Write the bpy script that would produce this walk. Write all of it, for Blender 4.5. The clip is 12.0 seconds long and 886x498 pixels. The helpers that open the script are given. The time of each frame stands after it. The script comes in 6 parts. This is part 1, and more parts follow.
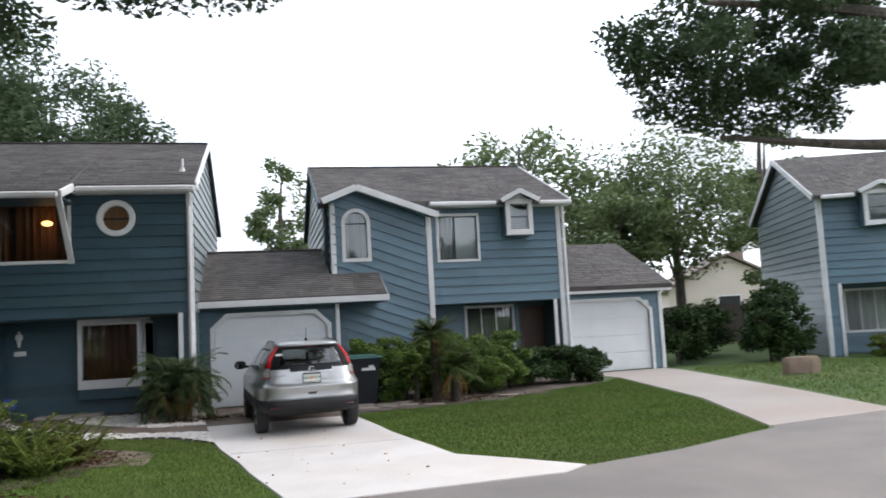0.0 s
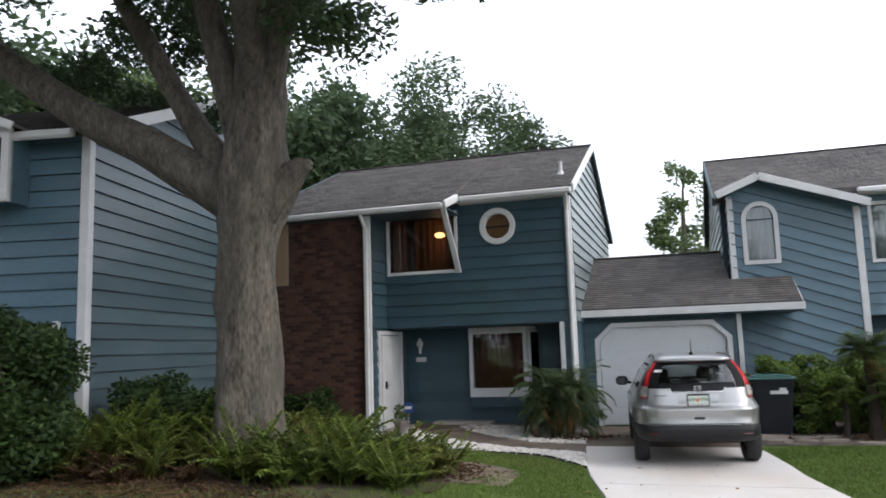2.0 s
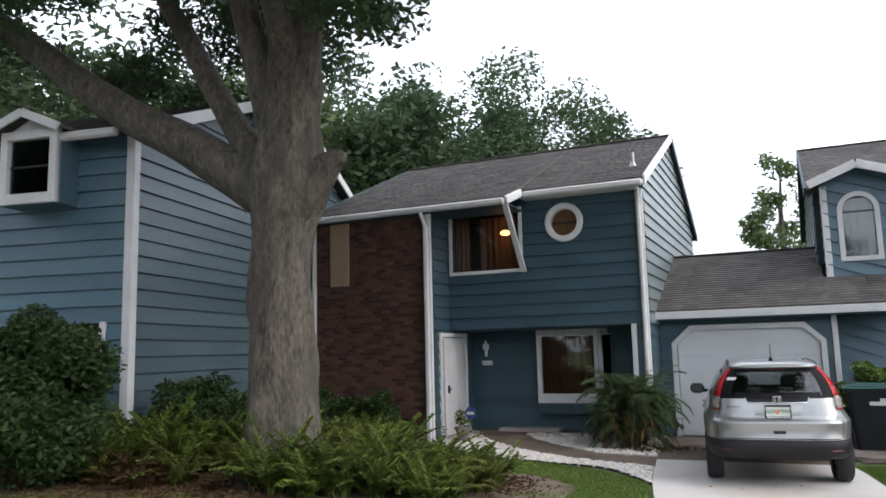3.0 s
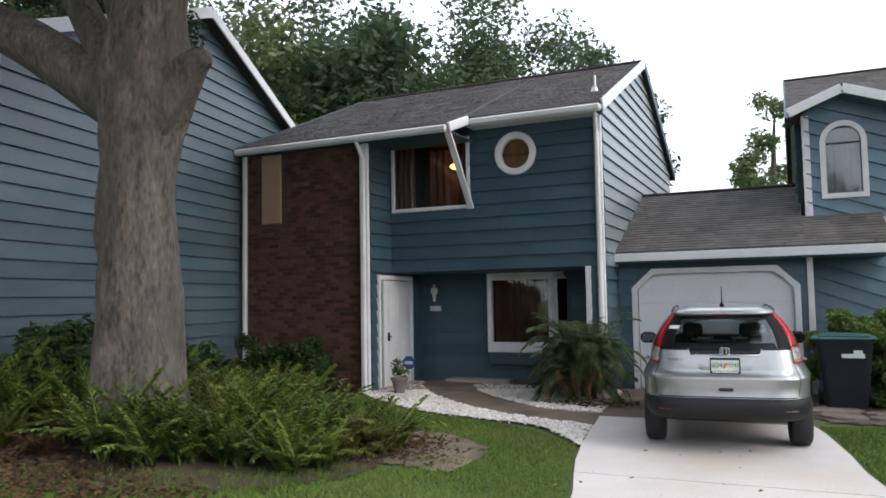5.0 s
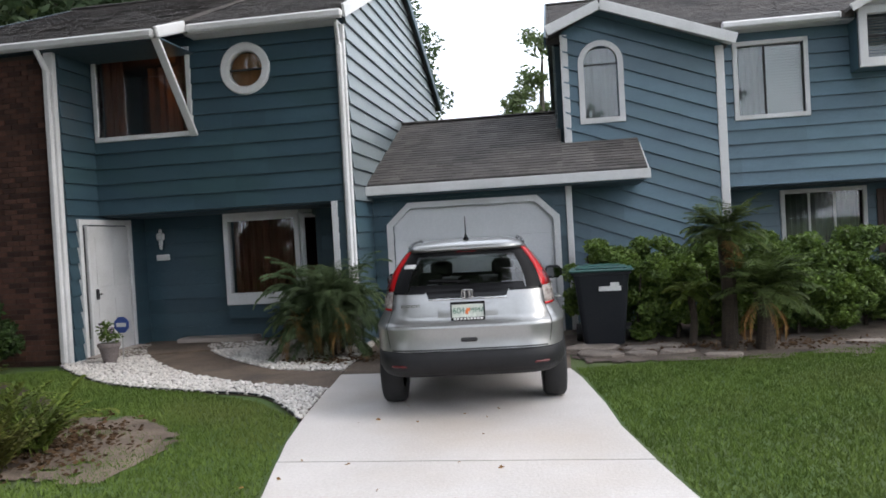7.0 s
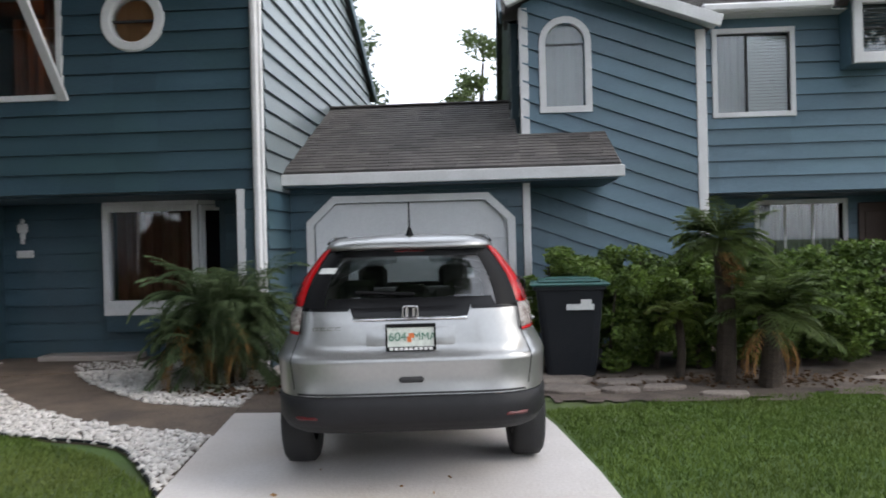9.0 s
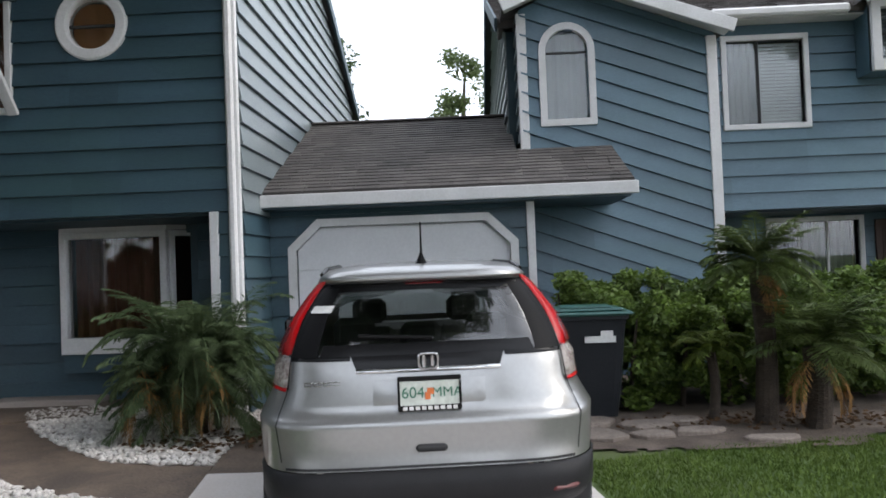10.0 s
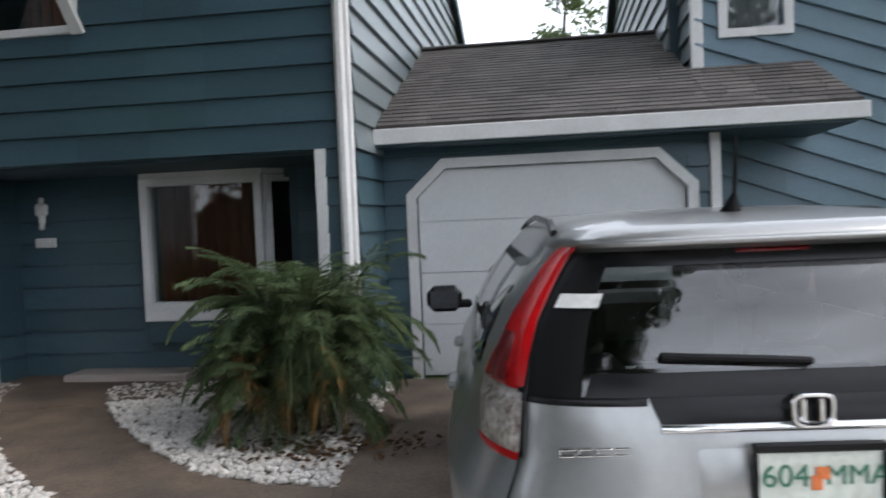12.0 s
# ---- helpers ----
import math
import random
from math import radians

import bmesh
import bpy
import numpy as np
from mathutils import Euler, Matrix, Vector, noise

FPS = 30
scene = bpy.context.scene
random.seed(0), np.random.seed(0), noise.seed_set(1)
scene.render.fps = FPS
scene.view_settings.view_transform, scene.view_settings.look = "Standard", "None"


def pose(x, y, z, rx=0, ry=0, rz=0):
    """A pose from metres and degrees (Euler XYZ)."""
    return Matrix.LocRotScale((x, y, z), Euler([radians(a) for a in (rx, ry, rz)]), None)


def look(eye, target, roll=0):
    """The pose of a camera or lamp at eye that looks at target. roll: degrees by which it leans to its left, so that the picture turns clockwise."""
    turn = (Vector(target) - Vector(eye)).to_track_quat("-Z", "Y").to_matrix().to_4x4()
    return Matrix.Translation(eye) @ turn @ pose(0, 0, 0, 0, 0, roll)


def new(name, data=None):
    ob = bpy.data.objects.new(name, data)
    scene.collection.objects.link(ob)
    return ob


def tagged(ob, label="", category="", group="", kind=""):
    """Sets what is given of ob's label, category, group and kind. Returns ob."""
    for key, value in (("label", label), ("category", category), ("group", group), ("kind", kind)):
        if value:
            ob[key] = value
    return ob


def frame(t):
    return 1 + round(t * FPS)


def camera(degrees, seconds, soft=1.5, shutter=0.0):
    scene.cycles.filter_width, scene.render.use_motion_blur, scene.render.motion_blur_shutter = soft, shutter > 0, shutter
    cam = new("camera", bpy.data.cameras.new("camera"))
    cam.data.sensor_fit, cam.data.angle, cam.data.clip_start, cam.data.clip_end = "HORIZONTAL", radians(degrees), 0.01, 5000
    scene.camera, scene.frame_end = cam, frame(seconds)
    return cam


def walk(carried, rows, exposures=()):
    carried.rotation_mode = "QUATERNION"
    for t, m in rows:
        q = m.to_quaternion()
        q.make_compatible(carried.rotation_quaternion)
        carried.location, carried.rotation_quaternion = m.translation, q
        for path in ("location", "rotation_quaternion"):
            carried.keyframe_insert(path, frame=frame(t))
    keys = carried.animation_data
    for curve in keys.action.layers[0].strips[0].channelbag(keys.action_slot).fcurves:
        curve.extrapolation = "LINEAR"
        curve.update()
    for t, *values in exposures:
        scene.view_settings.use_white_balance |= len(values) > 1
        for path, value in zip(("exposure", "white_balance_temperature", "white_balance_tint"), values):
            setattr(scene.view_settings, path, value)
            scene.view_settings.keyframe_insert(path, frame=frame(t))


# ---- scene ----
cam = camera(60.5, 12.0, soft=1.7, shutter=0.22)

PATH = [
    (0, (0.904, -0.194, 1.896), (1.356, 1.746, 2.074), -3.0),
    (0.5, (0.959, 0.296, 1.863), (1.165, 2.278, 2.028), -2.0),
    (1, (1.085, 0.737, 1.899), (1.073, 2.735, 1.989), -1.5),
    (1.5, (1.312, 1.129, 1.897), (0.909, 3.082, 2.051), -1.4),
    (2, (1.496, 1.531, 1.841), (0.9, 3.423, 2.097), -1.8),
    (2.5, (1.631, 1.957, 1.855), (0.832, 3.771, 2.123), -1.2),
    (3, (1.841, 2.436, 1.838), (1.02, 4.24, 2.106), -1.4),
    (3.2, (1.999, 2.618, 1.833), (1.198, 4.43, 2.111), -1.9),
    (5, (2.28, 4.341, 1.75), (1.449, 6.155, 1.882), -1.0),
    (5.5, (2.349, 4.875, 1.721), (1.627, 6.737, 1.834), -1.0),
    (6, (2.439, 5.337, 1.683), (1.923, 7.267, 1.77), -2.2),
    (6.5, (2.489, 5.865, 1.676), (2.114, 7.83, 1.691), -2.5),
    (7, (2.474, 6.384, 1.661), (2.156, 8.358, 1.627), -3.2),
    (7.2, (2.471, 6.574, 1.629), (2.105, 8.539, 1.583), -3.4),
    (8.8, (2.182, 8.277, 1.541), (1.906, 10.257, 1.514), -1.8),
    (9, (2.101, 8.486, 1.54), (1.969, 10.482, 1.53), -1.4),
    (9.5, (1.962, 8.973, 1.556), (1.947, 10.973, 1.543), -2.3),
    (10, (1.809, 9.434, 1.582), (1.737, 11.432, 1.631), -2.2),
    (10.5, (1.603, 9.901, 1.617), (1.675, 11.899, 1.687), -2.2),
    (11, (1.448, 10.342, 1.635), (1.49, 12.34, 1.729), -2.0),
    (11.5, (1.199, 10.799, 1.63), (1.217, 12.798, 1.686), -1.9),
    (12, (0.989, 11.224, 1.619), (0.703, 13.202, 1.545), -2.4),
]
walk(cam, [(t, look(eye, target, roll)) for t, eye, target, roll in PATH],
     [(0, 0.78), (12, 0.78)])

# ---------------------------------------------------------------- light
world = bpy.data.worlds.new("overcast_sky")
scene.world = world
world.use_nodes = True
wn = world.node_tree
wn.nodes.clear()
w_out = wn.nodes.new("ShaderNodeOutputWorld")
w_bg = wn.nodes.new("ShaderNodeBackground")
w_mix = wn.nodes.new("ShaderNodeMixRGB")
w_sky = wn.nodes.new("ShaderNodeTexSky")
w_sky.sky_type = "NISHITA"
w_sky.sun_disc = False
SUN_EL, SUN_AZ = 38.0, 98.0
w_sky.sun_elevation = radians(SUN_EL)
w_sky.sun_rotation = radians(SUN_AZ)
w_sky.air_density, w_sky.dust_density, w_sky.ozone_density = 1.0, 3.5, 1.0
w_mix.inputs[0].default_value = 0.74
w_mix.inputs[2].default_value = (8.1, 8.6, 9.6, 1)
wn.links.new(w_sky.outputs[0], w_mix.inputs[1])
# broken overcast: brighter and duller cloud
w_tc = wn.nodes.new("ShaderNodeTexCoord")
w_map = wn.nodes.new("ShaderNodeMapping")
w_map.inputs["Scale"].default_value = (1.0, 1.0, 3.0)
w_cloud = wn.nodes.new("ShaderNodeTexNoise")
w_cloud.inputs["Scale"].default_value, w_cloud.inputs["Detail"].default_value = 2.6, 7
w_range = wn.nodes.new("ShaderNodeMapRange")
w_range.inputs[1].default_value, w_range.inputs[2].default_value = 0.36, 0.66
w_range.inputs[3].default_value, w_range.inputs[4].default_value = 0.66, 1.5
w_mul = wn.nodes.new("ShaderNodeVectorMath")
w_mul.operation = "SCALE"
wn.links.new(w_tc.outputs["Generated"], w_map.inputs["Vector"])
wn.links.new(w_map.outputs[0], w_cloud.inputs["Vector"])
wn.links.new(w_cloud.outputs[0], w_range.inputs[0])
wn.links.new(w_mix.outputs[0], w_mul.inputs[0])
wn.links.new(w_range.outputs[0], w_mul.inputs["Scale"])
wn.links.new(w_mul.outputs[0], w_bg.inputs[0])
w_bg.inputs[1].default_value = 0.145
wn.links.new(w_bg.outputs[0], w_out.inputs[0])

sun_data = bpy.data.lights.new("sun", "SUN")
sun_data.energy, sun_data.angle, sun_data.color = 1.15, radians(40), (1.0, 0.97, 0.93)
sun = new("sun", sun_data)
_az = radians(SUN_AZ)
_d = Vector((math.sin(_az) * math.cos(radians(SUN_EL)), math.cos(_az) * math.cos(radians(SUN_EL)), math.sin(radians(SUN_EL))))
sun.matrix_basis = look(_d * 60, (0, 0, 0))

# ---------------------------------------------------------------- materials
def material(name, color, rough=0.6, color2=None, scale=6.0, fine=60.0, spread=0.5, bump=0.15, bump_scale=None, metal=0.0,
             stretch=(1, 1, 1), rand=0.0, coat=0.0, spec=0.5, stain=None, stain_scale=0.8, stain_amount=0.5, world_space=False, glow=0.0, leafy=0.0):
    """A procedural surface: two scales of noise between two colours, optional stains, fine relief."""
    m = bpy.data.materials.new(name)
    m.use_nodes = True
    nt = m.node_tree
    bsdf = nt.nodes["Principled BSDF"]
    N = nt.nodes.new
    L = nt.links.new
    tc = N("ShaderNodeTexCoord")
    mp = N("ShaderNodeMapping")
    mp.inputs["Scale"].default_value = stretch
    if world_space:
        geo = N("ShaderNodeNewGeometry")
        L(geo.outputs["Position"], mp.inputs["Vector"])
    else:
        L(tc.outputs["Object"], mp.inputs["Vector"])
    n1 = N("ShaderNodeTexNoise")
    n1.inputs["Scale"].default_value = scale
    n1.inputs["Detail"].default_value = 5
    n2 = N("ShaderNodeTexNoise")
    n2.inputs["Scale"].default_value = fine
    n2.inputs["Detail"].default_value = 4
    L(mp.outputs[0], n1.inputs["Vector"])
    L(mp.outputs[0], n2.inputs["Vector"])
    add = N("ShaderNodeMath")
    add.operation = "ADD"
    L(n1.outputs[0], add.inputs[0])
    L(n2.outputs[0], add.inputs[1])
    ramp = N("ShaderNodeMapRange")
    ramp.inputs[1].default_value, ramp.inputs[2].default_value = 0.7, 1.3
    L(add.outputs[0], ramp.inputs[0])
    mix = N("ShaderNodeMixRGB")
    c2 = color2 or tuple(c * (1 - spread * 0.5) for c in color)
    mix.inputs[1].default_value = (*c2, 1)
    mix.inputs[2].default_value = (*color, 1)
    L(ramp.outputs[0], mix.inputs[0])
    out = mix.outputs[0]
    if stain:
        n3 = N("ShaderNodeTexNoise")
        n3.inputs["Scale"].default_value = stain_scale
        n3.inputs["Detail"].default_value = 6
        L(mp.outputs[0], n3.inputs["Vector"])
        r3 = N("ShaderNodeMapRange")
        r3.inputs[1].default_value, r3.inputs[2].default_value = 0.48, 0.72
        r3.inputs[4].default_value = stain_amount
        L(n3.outputs[0], r3.inputs[0])
        m3 = N("ShaderNodeMixRGB")
        m3.inputs[2].default_value = (*stain, 1)
        L(r3.outputs[0], m3.inputs[0])
        L(out, m3.inputs[1])
        out = m3.outputs[0]
    if rand:
        oi = N("ShaderNodeObjectInfo")
        ge = N("ShaderNodeNewGeometry")
        sm = N("ShaderNodeMath")
        sm.operation = "ADD"
        L(oi.outputs["Random"], sm.inputs[0])
        L(ge.outputs["Random Per Island"], sm.inputs[1])
        fr = N("ShaderNodeMath")
        fr.operation = "FRACT"
        L(sm.outputs[0], fr.inputs[0])
        rr = N("ShaderNodeMapRange")
        rr.inputs[3].default_value, rr.inputs[4].default_value = 1 - rand, 1 + rand
        L(fr.outputs[0], rr.inputs[0])
        hs = N("ShaderNodeHueSaturation")
        L(rr.outputs[0], hs.inputs["Value"])
        L(out, hs.inputs["Color"])
        out = hs.outputs[0]
    L(out, bsdf.inputs["Base Color"])
    bsdf.inputs["Roughness"].default_value = rough
    bsdf.inputs["Metallic"].default_value = metal
    bsdf.inputs["Coat Weight"].default_value = coat
    bsdf.inputs["Specular IOR Level"].default_value = spec
    if bump:
        n4 = n2
        if bump_scale:
            n4 = N("ShaderNodeTexNoise")
            n4.inputs["Scale"].default_value = bump_scale
            n4.inputs["Detail"].default_value = 5
            L(mp.outputs[0], n4.inputs["Vector"])
        bp = N("ShaderNodeBump")
        bp.inputs["Strength"].default_value = bump
        bp.inputs["Distance"].default_value = 0.02
        L(n4.outputs[0], bp.inputs["Height"])
        L(bp.outputs[0], bsdf.inputs["Normal"])
    if leafy:
        tl = N("ShaderNodeBsdfTranslucent")
        L(out, tl.inputs["Color"])
        mx = N("ShaderNodeMixShader")
        mx.inputs[0].default_value = leafy
        L(bsdf.outputs[0], mx.inputs[1])
        L(tl.outputs[0], mx.inputs[2])
        L(mx.outputs[0], nt.nodes["Material Output"].inputs[0])
    if glow:
        bsdf.inputs["Emission Color"].default_value = (*color, 1)
        bsdf.inputs["Emission Strength"].default_value = glow
    return m


def glass_material(name, tint=(0.9, 0.93, 0.93), rough=0.0, ior=1.6):
    m = bpy.data.materials.new(name)
    m.use_nodes = True
    nt = m.node_tree
    nt.nodes.clear()
    out = nt.nodes.new("ShaderNodeOutputMaterial")
    mix = nt.nodes.new("ShaderNodeMixShader")
    tr = nt.nodes.new("ShaderNodeBsdfTransparent")
    gl = nt.nodes.new("ShaderNodeBsdfGlossy")
    fr = nt.nodes.new("ShaderNodeFresnel")
    fr.inputs[0].default_value = ior
    tr.inputs[0].default_value = (*tint, 1)
    gl.inputs["Roughness"].default_value = rough
    nt.links.new(fr.outputs[0], mix.inputs[0])
    nt.links.new(tr.outputs[0], mix.inputs[1])
    nt.links.new(gl.outputs[0], mix.inputs[2])
    nt.links.new(mix.outputs[0], out.inputs[0])
    return m


M_TEAL = material("teal_painted_siding", (0.094, 0.166, 0.214), 0.4, (0.068, 0.124, 0.165), 1.1, 22, bump=0.12, stretch=(1, 1, 3), rand=0.10,
                  stain=(0.066, 0.132, 0.15), stain_scale=0.5, stain_amount=0.45)
# Round-window house and garage teal, darkened: oak and overhang shade put into colour
M_TEALA = material("shaded_mottled_teal_siding", (0.046, 0.089, 0.115), 0.42, (0.031, 0.063, 0.086), 1.1, 22, bump=0.12, stretch=(1, 1, 3), rand=0.12,
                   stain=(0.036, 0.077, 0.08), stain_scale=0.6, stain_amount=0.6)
# Corner house side wall: greyer siding copy, its sky sheen put into the colour
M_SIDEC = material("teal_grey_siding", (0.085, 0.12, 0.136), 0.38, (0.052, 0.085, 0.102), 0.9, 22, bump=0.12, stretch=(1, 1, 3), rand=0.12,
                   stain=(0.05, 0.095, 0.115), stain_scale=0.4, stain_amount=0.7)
M_SHRUB = material("dark_shrub_leaves", (0.05, 0.088, 0.022), 0.6, (0.016, 0.032, 0.011), 2.2, 12, bump=0, rand=0.4, world_space=True, leafy=0.2, spec=0.25)
# Side walls paler than the fronts: sky glare put into the siding colour
M_SIDE = material("side_lit_grey_green_siding", (0.2, 0.232, 0.24), 0.36, (0.145, 0.178, 0.192), 0.9, 22, bump=0.12, stretch=(1, 1, 3), rand=0.1,
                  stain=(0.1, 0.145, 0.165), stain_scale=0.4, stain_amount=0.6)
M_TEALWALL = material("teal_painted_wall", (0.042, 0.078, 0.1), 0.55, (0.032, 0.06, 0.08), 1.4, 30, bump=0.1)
M_WHITE = material("white_trim_paint", (0.72, 0.72, 0.73), 0.45, (0.6, 0.6, 0.6), 2.5, 40, bump=0.06, stain=(0.42, 0.42, 0.4), stain_scale=1.3, stain_amount=0.35)
M_GARAGE = material("white_garage_door", (0.7, 0.71, 0.73), 0.4, (0.62, 0.63, 0.65), 1.5, 30, bump=0.04, stain=(0.5, 0.5, 0.5), stain_scale=0.9, stain_amount=0.25)
M_SHINGLE = material("asphalt_shingle", (0.112, 0.1, 0.095), 0.9, (0.06, 0.055, 0.053), 3.0, 90, bump=0.5, rand=0.26, stain=(0.05, 0.048, 0.05), stain_scale=0.7, stain_amount=0.6)
M_BRICK = material("dark_brown_brick", (0.115, 0.05, 0.034), 0.85, (0.05, 0.027, 0.022), 5, 60, bump=0.4, rand=0.5)
M_MORTAR = material("mortar", (0.085, 0.062, 0.052), 0.95, None, 8, 70, bump=0.3)
M_TAN = material("tan_board", (0.36, 0.25, 0.16), 0.7, (0.3, 0.2, 0.13), 2, 30, bump=0.1)
M_CONCRETE = material("pale_concrete", (0.66, 0.625, 0.605), 0.85, (0.55, 0.515, 0.49), 1.2, 45, bump=0.25, stain=(0.5, 0.4, 0.3), stain_scale=0.45, stain_amount=0.45)
M_CONCRETE2 = material("old_concrete", (0.4, 0.36, 0.33), 0.9, (0.33, 0.29, 0.265), 1.0, 40, bump=0.3, stain=(0.3, 0.22, 0.17), stain_scale=0.5, stain_amount=0.5)
M_PATH = material("brown_stained_walk", (0.2, 0.148, 0.11), 0.8, (0.085, 0.064, 0.052), 2.4, 40, bump=0.4, stain=(0.07, 0.056, 0.046), stain_scale=1.6, stain_amount=0.75)
M_ROAD = material("worn_asphalt", (0.24, 0.212, 0.195), 0.9, (0.175, 0.155, 0.145), 0.9, 70, bump=0.4, stain=(0.13, 0.125, 0.125), stain_scale=0.4, stain_amount=0.5)
M_GRASS = material("lawn_soil_and_turf", (0.075, 0.13, 0.03), 0.95, (0.05, 0.085, 0.022), 1.3, 35, bump=0.6, stain=(0.16, 0.13, 0.075), stain_scale=0.35, stain_amount=0.35)
M_BLADE = material("grass_blades", (0.13, 0.19, 0.04), 0.8, (0.08, 0.13, 0.026), 0.9, 8, bump=0, spec=0.2, rand=0.16, stain=(0.17, 0.17, 0.06), stain_scale=0.5, stain_amount=0.4)
M_SOIL = material("bare_sandy_soil", (0.24, 0.185, 0.145), 0.95, (0.1, 0.075, 0.055), 2.6, 45, bump=0.5, stain=(0.085, 0.062, 0.046), stain_scale=1.5, stain_amount=0.75)
M_HEDGESOIL = material("dark_dry_soil", (0.15, 0.115, 0.092), 0.95, (0.06, 0.046, 0.037), 3.0, 45, bump=0.7, stain=(0.2, 0.165, 0.135), stain_scale=1.5, stain_amount=0.5)
M_MULCH = material("brown_mulch", (0.075, 0.048, 0.034), 0.95, (0.032, 0.022, 0.017), 7, 40, bump=0.9)
M_PEBBLE = material("white_pebbles", (0.72, 0.69, 0.66), 0.7, (0.5, 0.46, 0.42), 9, 50, bump=0.1, rand=0.2)
M_BARK = material("oak_bark", (0.15, 0.13, 0.105), 0.95, (0.03, 0.026, 0.021), 11.0, 34, bump=1.0, bump_scale=16, stretch=(1, 1, 0.32), stain=(0.055, 0.05, 0.042), stain_scale=2.4, stain_amount=0.75)
M_LEAF = material("oak_leaves", (0.072, 0.11, 0.05), 0.6, (0.036, 0.06, 0.03), 0.35, 4, bump=0, rand=0.2, world_space=True, leafy=0.4, spec=0.25)
M_LEAF2 = material("light_green_leaves", (0.125, 0.165, 0.06), 0.6, (0.065, 0.098, 0.036), 0.4, 4, bump=0, rand=0.2, world_space=True, leafy=0.4)
M_HEDGE = material("hedge_leaves", (0.17, 0.25, 0.05), 0.5, (0.045, 0.08, 0.022), 2.2, 12, bump=0, rand=0.4, world_space=True, leafy=0.25, spec=0.3)
M_FERN = material("fern_fronds", (0.165, 0.22, 0.04), 0.6, (0.035, 0.058, 0.014), 1.4, 9, bump=0, rand=0.35, world_space=True, stain=(0.12, 0.075, 0.03), stain_scale=0.9, stain_amount=0.6, leafy=0.3, spec=0.2)
M_PALM = material("palm_fronds", (0.15, 0.2, 0.095), 0.5, (0.045, 0.075, 0.032), 2, 9, bump=0, rand=0.3, world_space=True, leafy=0.3, spec=0.3)
M_DATE = material("dark_date_palm_fronds", (0.15, 0.2, 0.06), 0.55, (0.045, 0.07, 0.024), 2, 9, bump=0, rand=0.3, world_space=True, leafy=0.3, spec=0.25)
M_DEAD = material("dry_fronds", (0.42, 0.23, 0.07), 0.8, (0.2, 0.11, 0.05), 3, 20, bump=0.2, rand=0.2)
M_PTRUNK = material("palm_trunk", (0.07, 0.052, 0.038), 0.95, (0.03, 0.023, 0.018), 6, 30, bump=1.0, stretch=(1, 1, 3))
M_GLASS = glass_material("window_glass")
M_BAYCURTAIN = material("deep_red_brown_curtain", (0.15, 0.05, 0.03), 0.9, (0.09, 0.032, 0.02), 2, 60, bump=0.1)
M_CURTAIN = material("red_brown_curtain", (0.3, 0.11, 0.06), 0.9, (0.2, 0.075, 0.045), 2, 60, bump=0.1)
M_DIMCURTAIN = material("dim_grey_curtain", (0.13, 0.13, 0.135), 0.8, (0.08, 0.08, 0.085), 2, 40, bump=0.05)
M_DRAPE = material("warm_brown_drape", (0.3, 0.135, 0.09), 0.9, (0.2, 0.09, 0.06), 2, 60, bump=0.1)
M_BLIND = material("pale_blinds", (0.62, 0.61, 0.6), 0.7, (0.5, 0.5, 0.49), 2, 30, bump=0.05)
M_GREYBLIND = material("grey_blinds", (0.3, 0.3, 0.3), 0.7, (0.24, 0.24, 0.25), 2, 30, bump=0.05)
M_ORANGE = material("orange_paper_blind", (0.62, 0.27, 0.11), 0.85, (0.4, 0.19, 0.09), 2, 40, bump=0.1)
M_ROOM = material("room_wall_paint", (0.32, 0.24, 0.18), 0.85, None, 2, 30, bump=0.03)
M_LAMP = material("lamp_glass", (1.0, 0.5, 0.14), 0.4, None, 3, 20, bump=0, glow=3.0)
M_REDROOM = material("dark_red_room_paint", (0.13, 0.05, 0.033), 0.85, (0.1, 0.038, 0.026), 2, 30, bump=0.03)
M_DRYFERN = material("brown_dry_fern", (0.13, 0.075, 0.04), 0.8, (0.06, 0.04, 0.022), 2, 9, bump=0, rand=0.3, world_space=True, leafy=0.2, spec=0.2)
M_DARK = material("dark_interior", (0.03, 0.03, 0.032), 0.8, None, 3, 30, bump=0)
M_METAL = material("grey_metal", (0.55, 0.55, 0.55), 0.35, None, 8, 60, bump=0.03, metal=0.9)
M_BINBODY = material("black_bin_plastic", (0.014, 0.016, 0.02), 0.5, (0.02, 0.022, 0.026), 3, 60, bump=0.08, spec=0.2)
M_BINLID = material("green_bin_lid", (0.02, 0.085, 0.075), 0.4, (0.03, 0.105, 0.095), 3, 40, bump=0.06)
M_RUBBER = material("tyre_rubber", (0.02, 0.02, 0.021), 0.8, None, 10, 80, bump=0.15)
M_TERRA = material("weathered_pot", (0.22, 0.19, 0.185), 0.8, (0.14, 0.115, 0.11), 7, 40, bump=0.2)
M_STONE = material("flat_stone", (0.28, 0.235, 0.2), 0.9, (0.16, 0.13, 0.11), 5, 40, bump=0.5, rand=0.15)
M_ROCK = material("brown_rock", (0.24, 0.17, 0.13), 0.95, (0.15, 0.11, 0.085), 4, 30, bump=0.8)
M_BLUE = material("blue_sign", (0.05, 0.09, 0.3), 0.4, None, 4, 40, bump=0)
M_PAPER = material("white_label", (0.75, 0.75, 0.74), 0.5, None, 8, 50, bump=0)
M_CREAM = material("cream_stucco", (0.66, 0.58, 0.5), 0.8, (0.58, 0.5, 0.43), 1, 20, bump=0.2)
M_DOOR = material("dark_brown_door_paint", (0.085, 0.05, 0.038), 0.5, None, 4, 40, bump=0.05)
